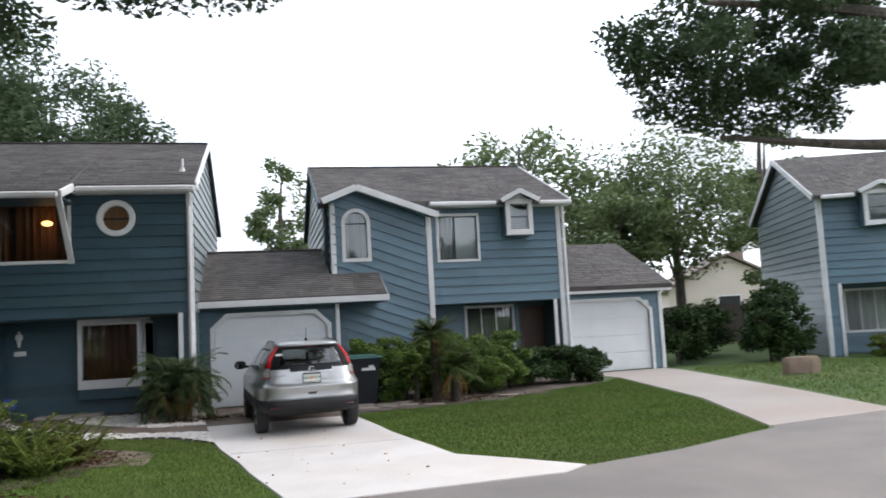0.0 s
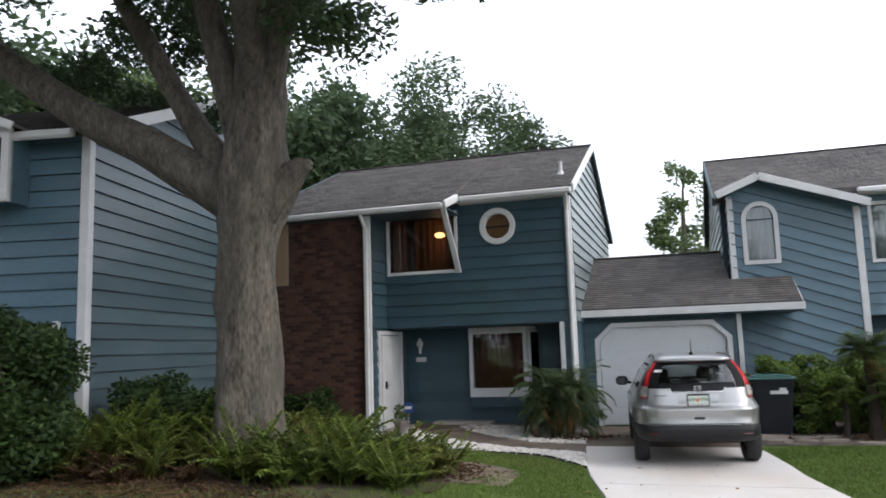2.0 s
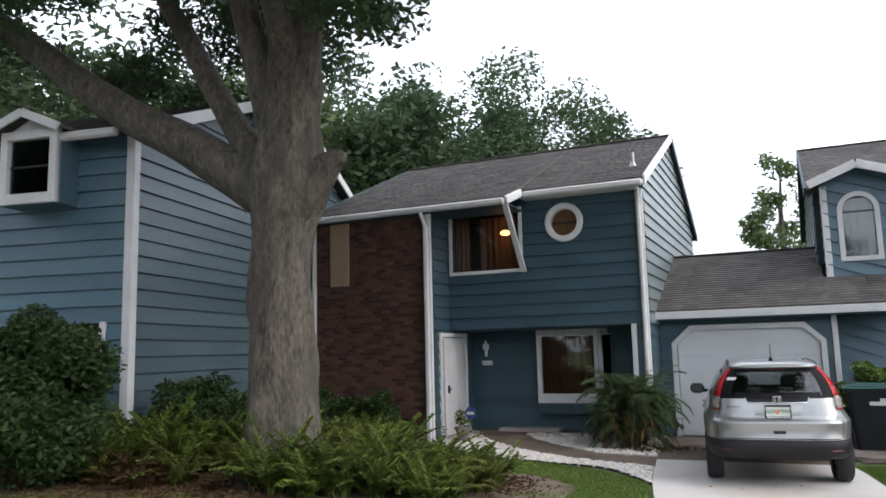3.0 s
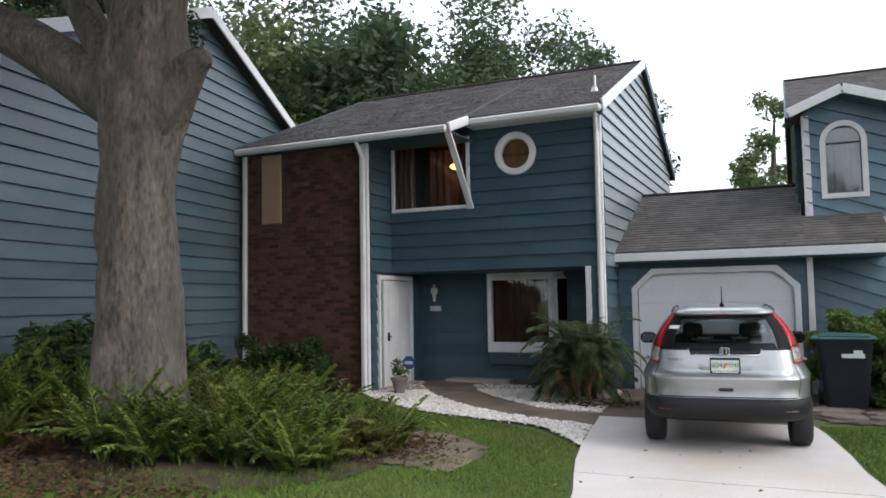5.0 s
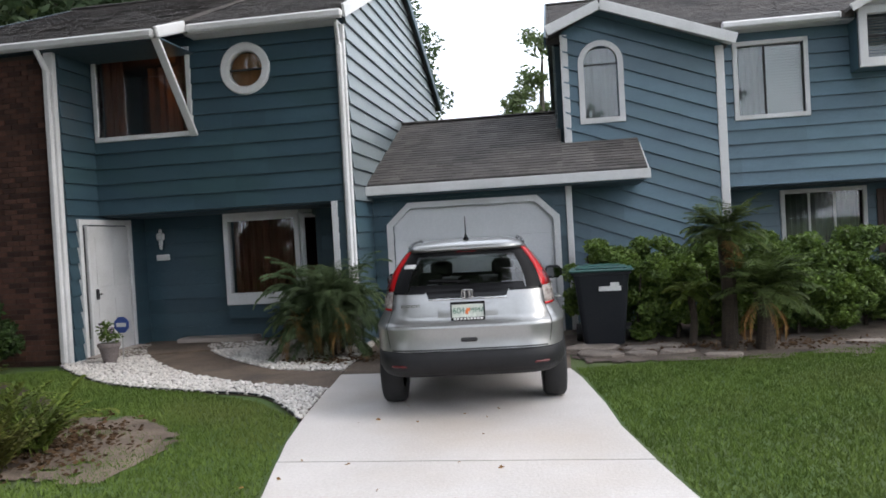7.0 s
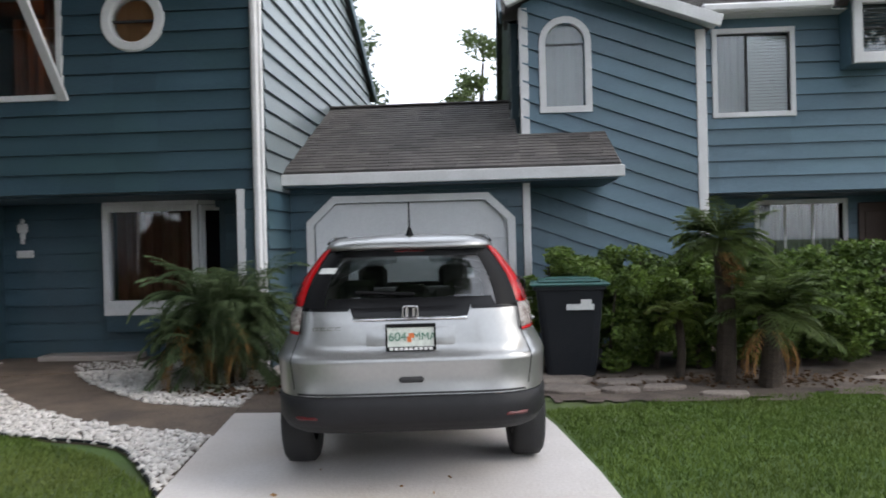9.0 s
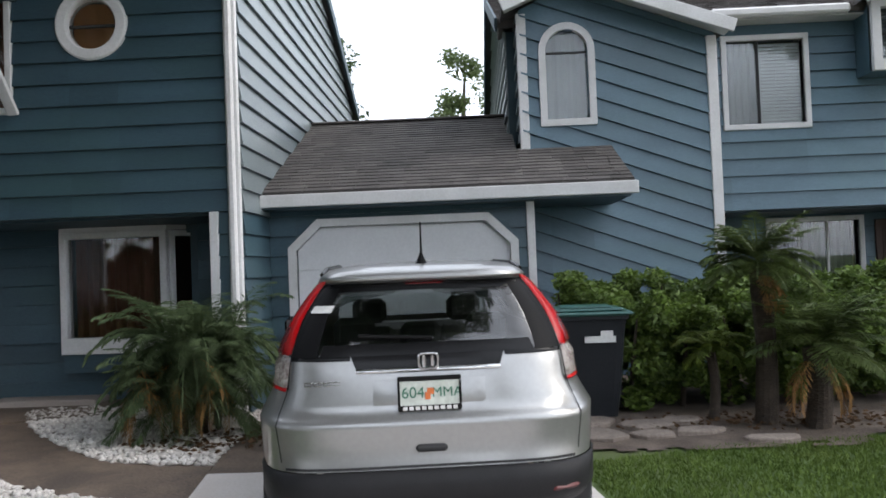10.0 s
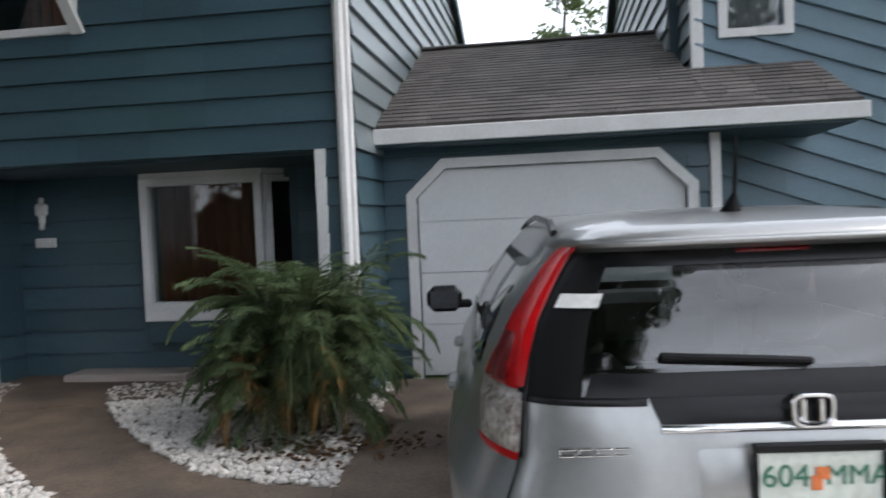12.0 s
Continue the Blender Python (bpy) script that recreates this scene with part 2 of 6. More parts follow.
M_FARROOF = material("brown_far_roof", (0.22, 0.17, 0.14), 0.9, (0.16, 0.125, 0.105), 2, 20, bump=0.3)
M_FENCE = material("dark_fence_board", (0.07, 0.058, 0.05), 0.9, None, 3, 30, bump=0.3, rand=0.2)

# ---------------------------------------------------------------- building tools
INV = {}


def thing(name, label, category, m=None, group="", local=True, kind=""):
    """An Empty at a thing's base. local: its parts are given in its own frame, else in the world's."""
    ob = new(name)
    ob.empty_display_size = 0.1
    ob.matrix_basis = m or Matrix()
    INV[ob.name] = Matrix() if local else ob.matrix_basis.inverted()
    return tagged(ob, label, category, group, kind)


def mesh_of(name, data):
    if isinstance(data, bmesh.types.BMesh):
        me = bpy.data.meshes.new(name)
        bmesh.ops.recalc_face_normals(data, faces=data.faces[:])
        data.to_mesh(me)
        data.free()
    elif isinstance(data, bpy.types.Mesh):
        me = data
    else:
        me = bpy.data.meshes.new(name)
        me.from_pydata(data[0], [], data[1])
        me.update()
    return me


def part(name, data, mat, parent=None, label="", smooth=False):
    me = mesh_of(name, data)
    if not me.materials:
        me.materials.append(mat)
    ob = new(name, me)
    if smooth:
        me.polygons.foreach_set("use_smooth", [True] * len(me.polygons))
    if parent:
        ob.parent = parent
        ob.matrix_parent_inverse = INV.get(parent.name, Matrix())
    if label:
        tagged(ob, label)
    return ob


def single(name, data, mat, label, category, group="", kind="", smooth=False):
    return tagged(part(name, data, mat, None, "", smooth), label, category, group, kind)


def box(lo, hi, bevel=0.006, m=None):
    bm = bmesh.new()
    bmesh.ops.create_cube(bm, size=1)
    for v in bm.verts:
        v.co = Vector([lo[i] + (v.co[i] + 0.5) * (hi[i] - lo[i]) for i in range(3)])
    if bevel:
        bmesh.ops.bevel(bm, geom=bm.edges[:], offset=min(bevel, 0.45 * min(abs(hi[i] - lo[i]) for i in range(3))), segments=1, affect="EDGES")
    if m:
        bm.transform(m)
    return bm


def beam(p0, p1, w, h, bevel=0.006, up=(0, 0, 1)):
    """A board from p0 to p1, w wide across and h high."""
    p0, p1 = Vector(p0), Vector(p1)
    y = (p1 - p0).normalized()
    x = y.cross(Vector(up)).normalized()
    z = x.cross(y)
    m = Matrix((x, y, z)).transposed().to_4x4()
    m.translation = p0
    return box((-w / 2, 0, -h / 2), (w / 2, (p1 - p0).length, h / 2), bevel, m)


def join(*bms):
    out = bmesh.new()
    for b in bms:
        me = bpy.data.meshes.new("tmp")
        b.to_mesh(me)
        b.free()
        out.from_mesh(me)
        bpy.data.meshes.remove(me)
    return out


def prism(pts, shift):
    """A closed solid between a polygon and its copy moved by shift."""
    n = len(pts)
    vs = [tuple(p) for p in pts] + [tuple(Vector(p) + Vector(shift)) for p in pts]
    fs = [tuple(range(n)), tuple(range(2 * n - 1, n - 1, -1))]
    fs += [(i, i + n, (i + 1) % n + n, (i + 1) % n) for i in range(n)]
    return vs, fs


def merge(solids):
    vs, fs = [], []
    for v, f in solids:
        k = len(vs)
        vs += v
        fs += [tuple(i + k for i in q) for q in f]
    return vs, fs


def clip(poly, a, b, c):
    """The part of a convex 2D polygon where a*u + b*v <= c."""
    out = []
    for i, p in enumerate(poly):
        q = poly[(i + 1) % len(poly)]
        dp, dq = a * p[0] + b * p[1] - c, a * q[0] + b * q[1] - c
        if dp <= 0:
            out.append(p)
        if dp * dq < 0:
            s = dp / (dp - dq)
            out.append((p[0] + s * (q[0] - p[0]), p[1] + s * (q[1] - p[1])))
    return out if len(out) > 2 else []


def minus(polys, holes):
    for u0, v0, u1, v1 in holes:
        nxt = []
        for p in polys:
            nxt.append(clip(p, 1, 0, u0))
            nxt.append(clip(p, -1, 0, -u1))
            mid = clip(clip(p, -1, 0, -u0) or [], 1, 0, u1) if clip(p, -1, 0, -u0) else []
            if mid:
                nxt.append(clip(mid, 0, 1, v0))
                nxt.append(clip(mid, 0, -1, -v1))
        polys = [p for p in nxt if p]
    return polys


class Plane:
    """A wall's own axes: u along it, v up, and its outward normal."""

    def __init__(self, origin, u):
        self.o, self.u, self.v = Vector(origin), Vector(u).normalized(), Vector((0, 0, 1))
        self.n = self.u.cross(self.v)

    def at(self, u, v, d=0.0):
        return self.o + self.u * u + self.v * v + self.n * d

    def m(self):
        """Local x: u, y: outward, z: up."""
        k = Matrix((self.u, self.n, self.v)).transposed().to_4x4()
        k.translation = self.o
        return k


def wall(parent, pl, poly, holes=(), thick=0.14, mat=None, name="wall", label=""):
    solids = [prism([pl.at(u, v) for u, v in p], -pl.n * thick) for p in minus([poly], holes)]
    return part(name, welded(merge(solids)), mat or M_TEALWALL, parent, label)


def welded(data):
    me = bpy.data.meshes.new("tmp")
    me.from_pydata(data[0], [], data[1])
    bm = bmesh.new()
    bm.from_mesh(me)
    bpy.data.meshes.remove(me)
    bmesh.ops.remove_doubles(bm, verts=bm.verts[:], dist=0.0005)
    return bm


def siding(parent, pl, poly, holes=(), expo=0.25, slope=0.0, mat=None, phase=0.0):
    """Lap boards over a wall, each thicker at its lower edge, cut round the openings."""
    c, s = math.cos(radians(slope)), math.sin(radians(slope))
    vals = [-s * u + c * v for u, v in poly]
    k = math.floor((min(vals) - phase) / expo)
    while phase + k * expo < max(vals):
        a = phase + k * expo
        k += 1
        band = clip(poly, s, -c, -a)
        band = clip(band, -s, c, a + expo - 0.009) if band else []
        if not band:
            continue
        for p in minus([band], holes):
            front, back = [], []
            for u, v in p:
                h = ((-s * u + c * v) - a) / expo
                front.append(pl.at(u, v, 0.044 - 0.038 * h))
                back.append(pl.at(u, v, 0.002))
            n = len(p)
            vs = [tuple(q) for q in front + back]
            fs = [tuple(range(n)), tuple(range(2 * n - 1, n - 1, -1))] + [(i, i + n, (i + 1) % n + n, (i + 1) % n) for i in range(n)]
            part("siding_board", (vs, fs), mat or M_TEAL, parent)


def slab(pts, thick):
    return prism(pts, (0, 0, -thick))


def roof_plane(parent, e0, e1, r0, r1, course=0.15, thick=0.12, tabs=False, label="", name="roof"):
    """A roof slope between the eave e0-e1 and the ridge r0-r1, laid with shingle courses."""
    e0, e1, r0, r1 = (Vector(p) for p in (e0, e1, r0, r1))
    rf = part(name, slab([e0, e1, r1, r0], thick), M_SHINGLE, parent, label)
    n = max(1, round((r0 - e0).length / course))
    nrm = (e1 - e0).cross(r0 - e0).normalized()
    if nrm.z < 0:
        nrm = -nrm
    rnd = random.Random(len(parent.children) + 7)
    strips = []
    for i in range(n):
        a0, a1 = e0.lerp(r0, i / n), e1.lerp(r1, i / n)
        b0, b1 = e0.lerp(r0, min(1, (i + 1.05) / n)), e1.lerp(r1, min(1, (i + 1.05) / n))
        length = (a1 - a0).length
        width = 0.3
        cuts = [0.0]
        x = rnd.uniform(0.1, 0.3)
        while x < length - 0.04:
            cuts.append(x / length)
            x += width * rnd.uniform(0.93, 1.07)
        cuts.append(1.0)
        for s0, s1 in zip(cuts, cuts[1:]):
            g = 0.006 / length
            lift = 0.014 + rnd.uniform(0, 0.005)
            q = [a0.lerp(a1, s0 + g) + nrm * lift, a0.lerp(a1, s1 - g) + nrm * lift, b0.lerp(b1, s1 - g) + nrm * 0.006, b0.lerp(b1, s0 + g) + nrm * 0.006]
            sol = prism(q, -nrm * 0.012)
            if tabs:
                part("shingle", sol, M_SHINGLE, rf)
            else:
                strips.append(sol)
    if strips:
        st = part("shingles", merge(strips), M_SHINGLE, rf)
        st["kind"] = "stuff"
    return rf


def frame_rect(pl, u0, v0, u1, v1, w, d0, d1, sill=0.0):
    """A mitred frame round an opening, with softened front edges; a deeper board below as sill."""
    b = 0.008
    loops = []
    for g, d in ((0, d0), (0, d1), (b, d1 + b), (w - b, d1 + b), (w, d1), (w, d0)):
        s = sill * max(0, (g - b) / w)
        loops.append([(u0 - g, v0 - g - s, d), (u1 + g, v0 - g - s, d), (u1 + g, v1 + g, d), (u0 - g, v1 + g, d)])
    bm = bmesh.new()
    vs = [[bm.verts.new(pl.at(*p)) for p in lp] for lp in loops]
    for k in range(6):
        a, c = vs[k], vs[(k + 1) % 6]
        for i in range(4):
            bm.faces.new((a[i], a[(i + 1) % 4], c[(i + 1) % 4], c[i]))
    return bm


def wavy(pl, u0, v0, u1, v1, d, amp=0.03, waves=9):
    n = waves * 8
    vs, fs = [], []
    for i in range(n + 1):
        t = i / n
        dd = d + amp * math.sin(t * waves * math.tau) + amp * 0.4 * math.sin(t * waves * 2.3 * math.tau)
        vs += [tuple(pl.at(u0 + t * (u1 - u0), v0, dd)), tuple(pl.at(u0 + t * (u1 - u0), v1, dd))]
    fs = [(2 * i, 2 * i + 2, 2 * i + 3, 2 * i + 1) for i in range(n)]
    return vs, fs


def pane(parent, pl, pts, d, mat=None):
    g = part("pane", prism([pl.at(u, v, d) for u, v in pts], -pl.n * 0.006), mat or M_GLASS, parent)
    g.visible_shadow = False
    return g


def room(parent, pl, u0, v0, u1, v1, depth=2.2, mat=None, pad=0.5):
    """The room behind an opening: back, floor, ceiling and sides."""
    e = 0.14
    solids = [prism([pl.at(a, b, -depth) for a, b in ((u0 - pad, v0 - .6), (u1 + pad, v0 - .6), (u1 + pad, v1 + .2), (u0 - pad, v1 + .2))], -pl.n * 0.05)]
    for (a0, b0), (a1, b1) in (((u0 - pad, v0 - .6), (u1 + pad, v0 - .65)), ((u0 - pad, v1 + .25), (u1 + pad, v1 + .2)), ((u0 - pad - .05, v0 - .6), (u0 - pad, v1 + .2)), ((u1 + pad, v0 - .6), (u1 + pad + .05, v1 + .2))):
        solids.append(prism([pl.at(a, b, -e - 0.01) for a, b in ((a0, b0), (a1, b0), (a1, b1), (a0, b1))], -pl.n * (depth - e)))
    return part("room_lining", merge(solids), mat or M_ROOM, parent)


def window(parent, pl, u0, v0, u1, v1, w=0.08, proud=0.05, cover=None, cover_at=(0, 1), cover_mat=None, bars=(), sill=0.0, hbars=(), lining=True, waves=9, lining_mat=None):
    """A framed window in an opening: frame, panes, bars, and what hangs behind the glass."""
    fr = part("window", frame_rect(pl, u0, v0, u1, v1, w, -0.1, proud, sill), M_WHITE, parent)
    pane(fr, pl, [(u0, v0), (u1, v0), (u1, v1), (u0, v1)], -0.03)
    m = pl.m()
    for b in bars:
        u = u0 + b * (u1 - u0)
        part("mullion", box((u - 0.018, -0.05, v0), (u + 0.018, -0.012, v1), 0.004, m), M_DARK if proud < 0.055 else M_WHITE, fr)
    for b in hbars:
        v = v0 + b * (v1 - v0)
        part("rail", box((u0, -0.05, v - 0.015), (u1, -0.012, v + 0.015), 0.004, m), M_DARK, fr)
    if cover:
        a, b = (u0 + k * (u1 - u0) for k in cover_at)
        if cover == "curtain":
            part("curtain", wavy(pl, a, v0 - 0.02, b, v1 + 0.02, -0.2, 0.03, waves), cover_mat, fr)
        else:
            n = int((v1 - v0) / 0.05)
            sl = [prism([pl.at(a, v0 + i * 0.05, -0.06), pl.at(b, v0 + i * 0.05, -0.06), pl.at(b, v0 + i * 0.05 + 0.047, -0.078), pl.at(a, v0 + i * 0.05 + 0.047, -0.078)], -pl.n * 0.003) for i in range(n)]
            part("blind", merge(sl), cover_mat, fr)
    if lining:
        room(fr, pl, u0, v0, u1, v1, mat=lining_mat)
    return fr


def tube(points, radii, seg=10, rough=0.0, rnd=None, cap=True):
    """A tapered limb along points."""
    pts = [Vector(p) for p in points]
    vs, fs = [], []
    for i, p in enumerate(pts):
        d = (pts[min(i + 1, len(pts) - 1)] - pts[max(i - 1, 0)]).normalized()
        a = d.cross(Vector((0.31, 0.95, 0.07))).normalized()
        b = d.cross(a)
        for j in range(seg):
            t = math.tau * j / seg
            r = radii[i] * (1 + rough * (noise.noise(Vector((math.cos(t) * 1.7, math.sin(t) * 1.7, p.z * 0.9 + p.x * .3))) + 0.5 * noise.noise(Vector((math.cos(t) * 5, math.sin(t) * 5, p.z * 2.2)))))
            vs.append(tuple(p + (a * math.cos(t) + b * math.sin(t)) * r))
    for i in range(len(pts) - 1):
        for j in range(seg):
            fs.append((i * seg + j, i * seg + (j + 1) % seg, (i + 1) * seg + (j + 1) % seg, (i + 1) * seg + j))
    if cap:
        fs.append(tuple(range(seg - 1, -1, -1)))
        fs.append(tuple((len(pts) - 1) * seg + j for j in range(seg)))
    return vs, fs


def smooth_path(points, radii, n=6):
    """Catmull-Rom between knots."""
    P = [Vector(p) for p in points]
    out, rr = [], []
    for i in range(len(P) - 1):
        p0, p1, p2, p3 = P[max(i - 1, 0)], P[i], P[i + 1], P[min(i + 2, len(P) - 1)]
        for k in range(n):
            t = k / n
            out.append(0.5 * ((2 * p1) + (p2 - p0) * t + (2 * p0 - 5 * p1 + 4 * p2 - p3) * t * t + (3 * p1 - p0 - 3 * p2 + p3) * t ** 3))
            rr.append(radii[i] * (1 - t) + radii[i + 1] * t)
    out.append(P[-1])
    rr.append(radii[-1])
    return out, rr


def leaves(centres, spread, count, size, seed=0, flat=0.6, droop=0.0):
    """Many small leaves gathered in clumps round the centres."""
    g = np.random.default_rng(seed)
    c = np.asarray(centres, float)
    k = g.integers(0, len(c), count)
    sp = np.asarray(spread, float)
    sp = np.broadcast_to(sp, (len(c), 3)) if sp.ndim else np.full((len(c), 3), float(sp))
    d = g.normal(size=(count, 3))
    d /= np.linalg.norm(d, axis=1)[:, None]
    r = g.random(count) ** 0.45
    pos = c[k] + d * r[:, None] * sp[k]
    pos[:, 2] -= droop * r
    a = g.normal(size=(count, 3))
    a[:, 2] *= flat
    a /= np.linalg.norm(a, axis=1)[:, None]
    b = np.cross(a, g.normal(size=(count, 3)))
    b /= np.linalg.norm(b, axis=1)[:, None]
    s = size * g.uniform(0.6, 1.35, count)[:, None]
    v = np.stack([pos - a * s, pos + b * s * 0.45, pos + a * s, pos - b * s * 0.45], 1).reshape(-1, 3)
    me = bpy.data.meshes.new("crown")
    me.vertices.add(len(v))
    me.vertices.foreach_set("co", v.ravel())
    me.loops.add(count * 4)
    me.loops.foreach_set("vertex_index", np.arange(count * 4))
    me.polygons.add(count)
    me.polygons.foreach_set("loop_start", np.arange(count) * 4)
    me.polygons.foreach_set("loop_total", np.full(count, 4))
    me.update()
    me.validate()
    return me

# ---------------------------------------------------------------- ground
def rise(x, y):
    """The lawn's low mound round the oak."""
    h = 0.42 * math.exp(-(((x + 5.2) / 3.4) ** 2 + ((y - 9.6) / 2.6) ** 2))
    k = min(1, max(0, (0.2 - x) / 1.2)) * min(1, max(0, (14.6 - y) / 2)) * min(1, max(0, (y - 6.7) / 1.6))
    return h * k


def ground_mesh():
    xs = [-400, -150, -60, -30] + [-20 + 0.5 * i for i in range(91)] + [40, 80, 160, 400]
    ys = [-400, -150, -60, -25] + [-12 + 0.5 * i for i in range(73)] + [32, 45, 80, 160, 400]
    vs = [(x, y, rise(x, y)) for y in ys for x in xs]
    n = len(xs)
    fs = [(j * n + i, j * n + i + 1, (j + 1) * n + i + 1, (j + 1) * n + i) for j in range(len(ys) - 1) for i in range(n - 1)]
    return vs, fs


ground = single("ground", ground_mesh(), M_GRASS, "mown green lawn with thin worn patches", "lawn", kind="structure", smooth=True)


def sheet(name, outline, z, mat, label, category, thick=0.06):
    """A flat slab of ground with a soft top edge."""
    return single(name, prism([(x, y, z) for x, y in outline], (0, 0, -thick)), mat, label, category, kind="structure")


sheet("road", [(-59.78, -14.15), (60.22, -14.15), (60.22, 3.85), (30.22, 8.05), (16.18, 10.25), (10.87, 10.45), (8.57, 10.45), (8.15, 9.90), (6.06, 9.02), (4.57, 8.62), (2.82, 8.47), (1.22, 8.35), (0.82, 7.25), (-0.78, 6.45), (-5.78, 5.85), (-13.78, 5.45), (-59.78, 5.45)],
      0.012, M_ROAD, "grey worn asphalt cul-de-sac", "road")
# the drive in two poured bays with a joint between
_bay1 = [(1.08, 8.15), (0.93, 8.80), (0.60, 10.15), (0.42, 11.10), (0.24, 11.80), (3.02, 11.80), (3.18, 11.05), (3.32, 10.15), (3.95, 9.45), (4.61, 8.65), (4.22, 8.35)]
_bay2 = [(0.24, 11.82), (0.11, 12.35), (-0.05, 13.25), (-0.36, 15.40), (2.46, 15.40), (2.58, 14.85), (2.77, 13.55), (2.85, 12.75), (3.02, 11.82)]
drive = sheet("driveway", _bay1, 0.026, M_CONCRETE, "pale concrete driveway slab with faint stains", "driveway")
part("concrete_bay", prism([(x, y, 0.026) for x, y in _bay2], (0, 0, -0.06)), M_CONCRETE, drive)
sheet("driveway_apron", [(-0.38, 15.42), (-0.59, 16.93), (-0.62, 18.80), (2.55, 18.80), (2.46, 16.51), (2.47, 15.42)], 0.02, M_PATH, "brown stained old concrete by the garage", "driveway")
sheet("neighbour_driveway", [(8.18, 10.05), (9.29, 13.65), (10.10, 19.00), (9.70, 20.90), (12.50, 20.90), (12.50, 19.80), (11.55, 13.75), (10.85, 10.45)], 0.022, M_CONCRETE2, "tan concrete driveway of the next house", "driveway")


def ribbon(name, a, b, z, mat, label, category):
    """A strip of ground between two edges."""
    return sheet(name, list(a) + list(reversed(b)), z, mat, label, category)


def curve2(pts, n=6):
    p, _ = smooth_path([(x, y, 0) for x, y in pts], [1] * len(pts), n)
    return [(q.x, q.y) for q in p]


WALK_LO = curve2([(-4.75, 18.70), (-4.28, 17.71), (-3.15, 16.29), (-1.93, 15.30), (-1.02, 14.83), (-0.22, 14.55)])
WALK_HI = curve2([(-4.00, 19.00), (-3.55, 18.29), (-2.77, 17.22), (-1.65, 16.09), (-0.94, 15.72), (-0.37, 15.64)])
EDGE_LO = curve2([(-5.1, 16.72), (-4.55, 16.15), (-3.20, 15.10), (-1.84, 14.57), (-0.85, 14.20), (-0.04, 13.10)])
ribbon("front_walk", WALK_LO, WALK_HI, 0.03, M_PATH, "curved brown walkway to the front door", "walkway")
ribbon("porch_slab", [(-5.03, 17.2), (-5.03, 19.12)], [(-0.85, 18.55), (-0.85, 19.12)], 0.05, M_PATH, "worn porch slab under the upper storey", "porch")
BARE = curve2([(-2.79, 13.15), (-2.09, 13.45), (-1.38, 12.95), (-0.87, 12.35), (-1.00, 11.55), (-1.53, 10.85), (-2.43, 10.75), (-2.86, 11.85), (-2.79, 13.15)], 4)[:-1]


def inside(x, y, poly):
    hit = False
    for i in range(len(poly)):
        (x0, y0), (x1, y1) = poly[i - 1], poly[i]
        if (y0 > y) != (y1 > y) and x < (x1 - x0) * (y - y0) / (y1 - y0) + x0:
            hit = not hit
    return hit


def patch(name, poly, lift, mat, label, category, step=0.25, mound=None, ragged=0.0):
    """A thin patch that follows the ground."""
    xs, ys = [p[0] for p in poly], [p[1] for p in poly]
    idx, vs, fs = {}, [], []
    n = int((max(xs) - min(xs)) / step) + 1
    k = int((max(ys) - min(ys)) / step) + 1

    def vert(i, j):
        if (i, j) not in idx:
            x, y = min(xs) + i * step, min(ys) + j * step
            jx, jy = 0.35 * step * noise.noise(Vector((x * 3, y * 3, 1))), 0.35 * step * noise.noise(Vector((x * 3, y * 3, 9)))
            idx[i, j] = len(vs)
            vs.append((x + jx, y + jy, rise(x, y) + lift + (mound(x, y) if mound else 0) + 0.01 * noise.noise(Vector((x * 4, y * 4, 0)))))
        return idx[i, j]

    for i in range(n):
        for j in range(k):
            cx, cy = min(xs) + (i + 0.5) * step, min(ys) + (j + 0.5) * step
            wob = ragged * (noise.noise(Vector((cx * 1.6, cy * 1.6, 4))) + 0.6 * noise.noise(Vector((cx * 6, cy * 6, 7))))
            if inside(cx + wob, cy - wob, poly):
                fs.append((vert(i, j), vert(i + 1, j), vert(i + 1, j + 1), vert(i, j + 1)))
    return single(name, (vs, fs), mat, label, category, kind="structure", smooth=True)


BED = curve2([(-9.28, 8.05), (-6.78, 7.85), (-4.78, 8.20), (-2.99, 8.75), (-1.81, 9.75), (-1.54, 10.95), (-2.07, 12.45), (-3.31, 14.05), (-5.95, 16.09), (-8.18, 17.45), (-9.40, 13.85), (-9.28, 8.05)], 4)[:-1]
patch("planting_bed", BED, 0.03, M_MULCH, "brown mulch bed round the oak", "flower bed", 0.15)
patch("bare_soil", BARE, 0.022, M_SOIL, "bare sandy soil beside the bed", "soil", 0.06, None, 0.75)
MULCH = curve2([(2.56, 15.77), (3.86, 15.77), (5.25, 15.98), (6.64, 16.61), (8.22, 17.66), (9.21, 17.98), (9.40, 20.30), (6.00, 20.60), (2.65, 19.80), (2.56, 15.77)], 4)[:-1]
patch("hedge_bed", MULCH, 0.02, M_HEDGESOIL, "dry soil and mulch bed under the hedge", "flower bed", 0.08, None, 0.35)

# ---------------------------------------------------------------- house with the round window
house_a = thing("house", "two-storey teal clapboard townhouse with white trim and brown brick bay", "house", pose(-4.6, 17.78, 0), local=False)
FA = Plane((0, 17.78, 0), (1, 0, 0))
UP_A = [(-5.03, 2.3), (-0.73, 2.3), (-0.73, 5.2), (-5.03, 5.2)]
HOLES_A = [(-4.9, 3.56, -3.34, 4.82), (-2.62, 4.18, -2.06, 4.74)]
wa = wall(house_a, FA, UP_A, HOLES_A)
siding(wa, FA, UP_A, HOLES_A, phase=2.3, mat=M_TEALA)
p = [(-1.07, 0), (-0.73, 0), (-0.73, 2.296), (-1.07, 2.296)]
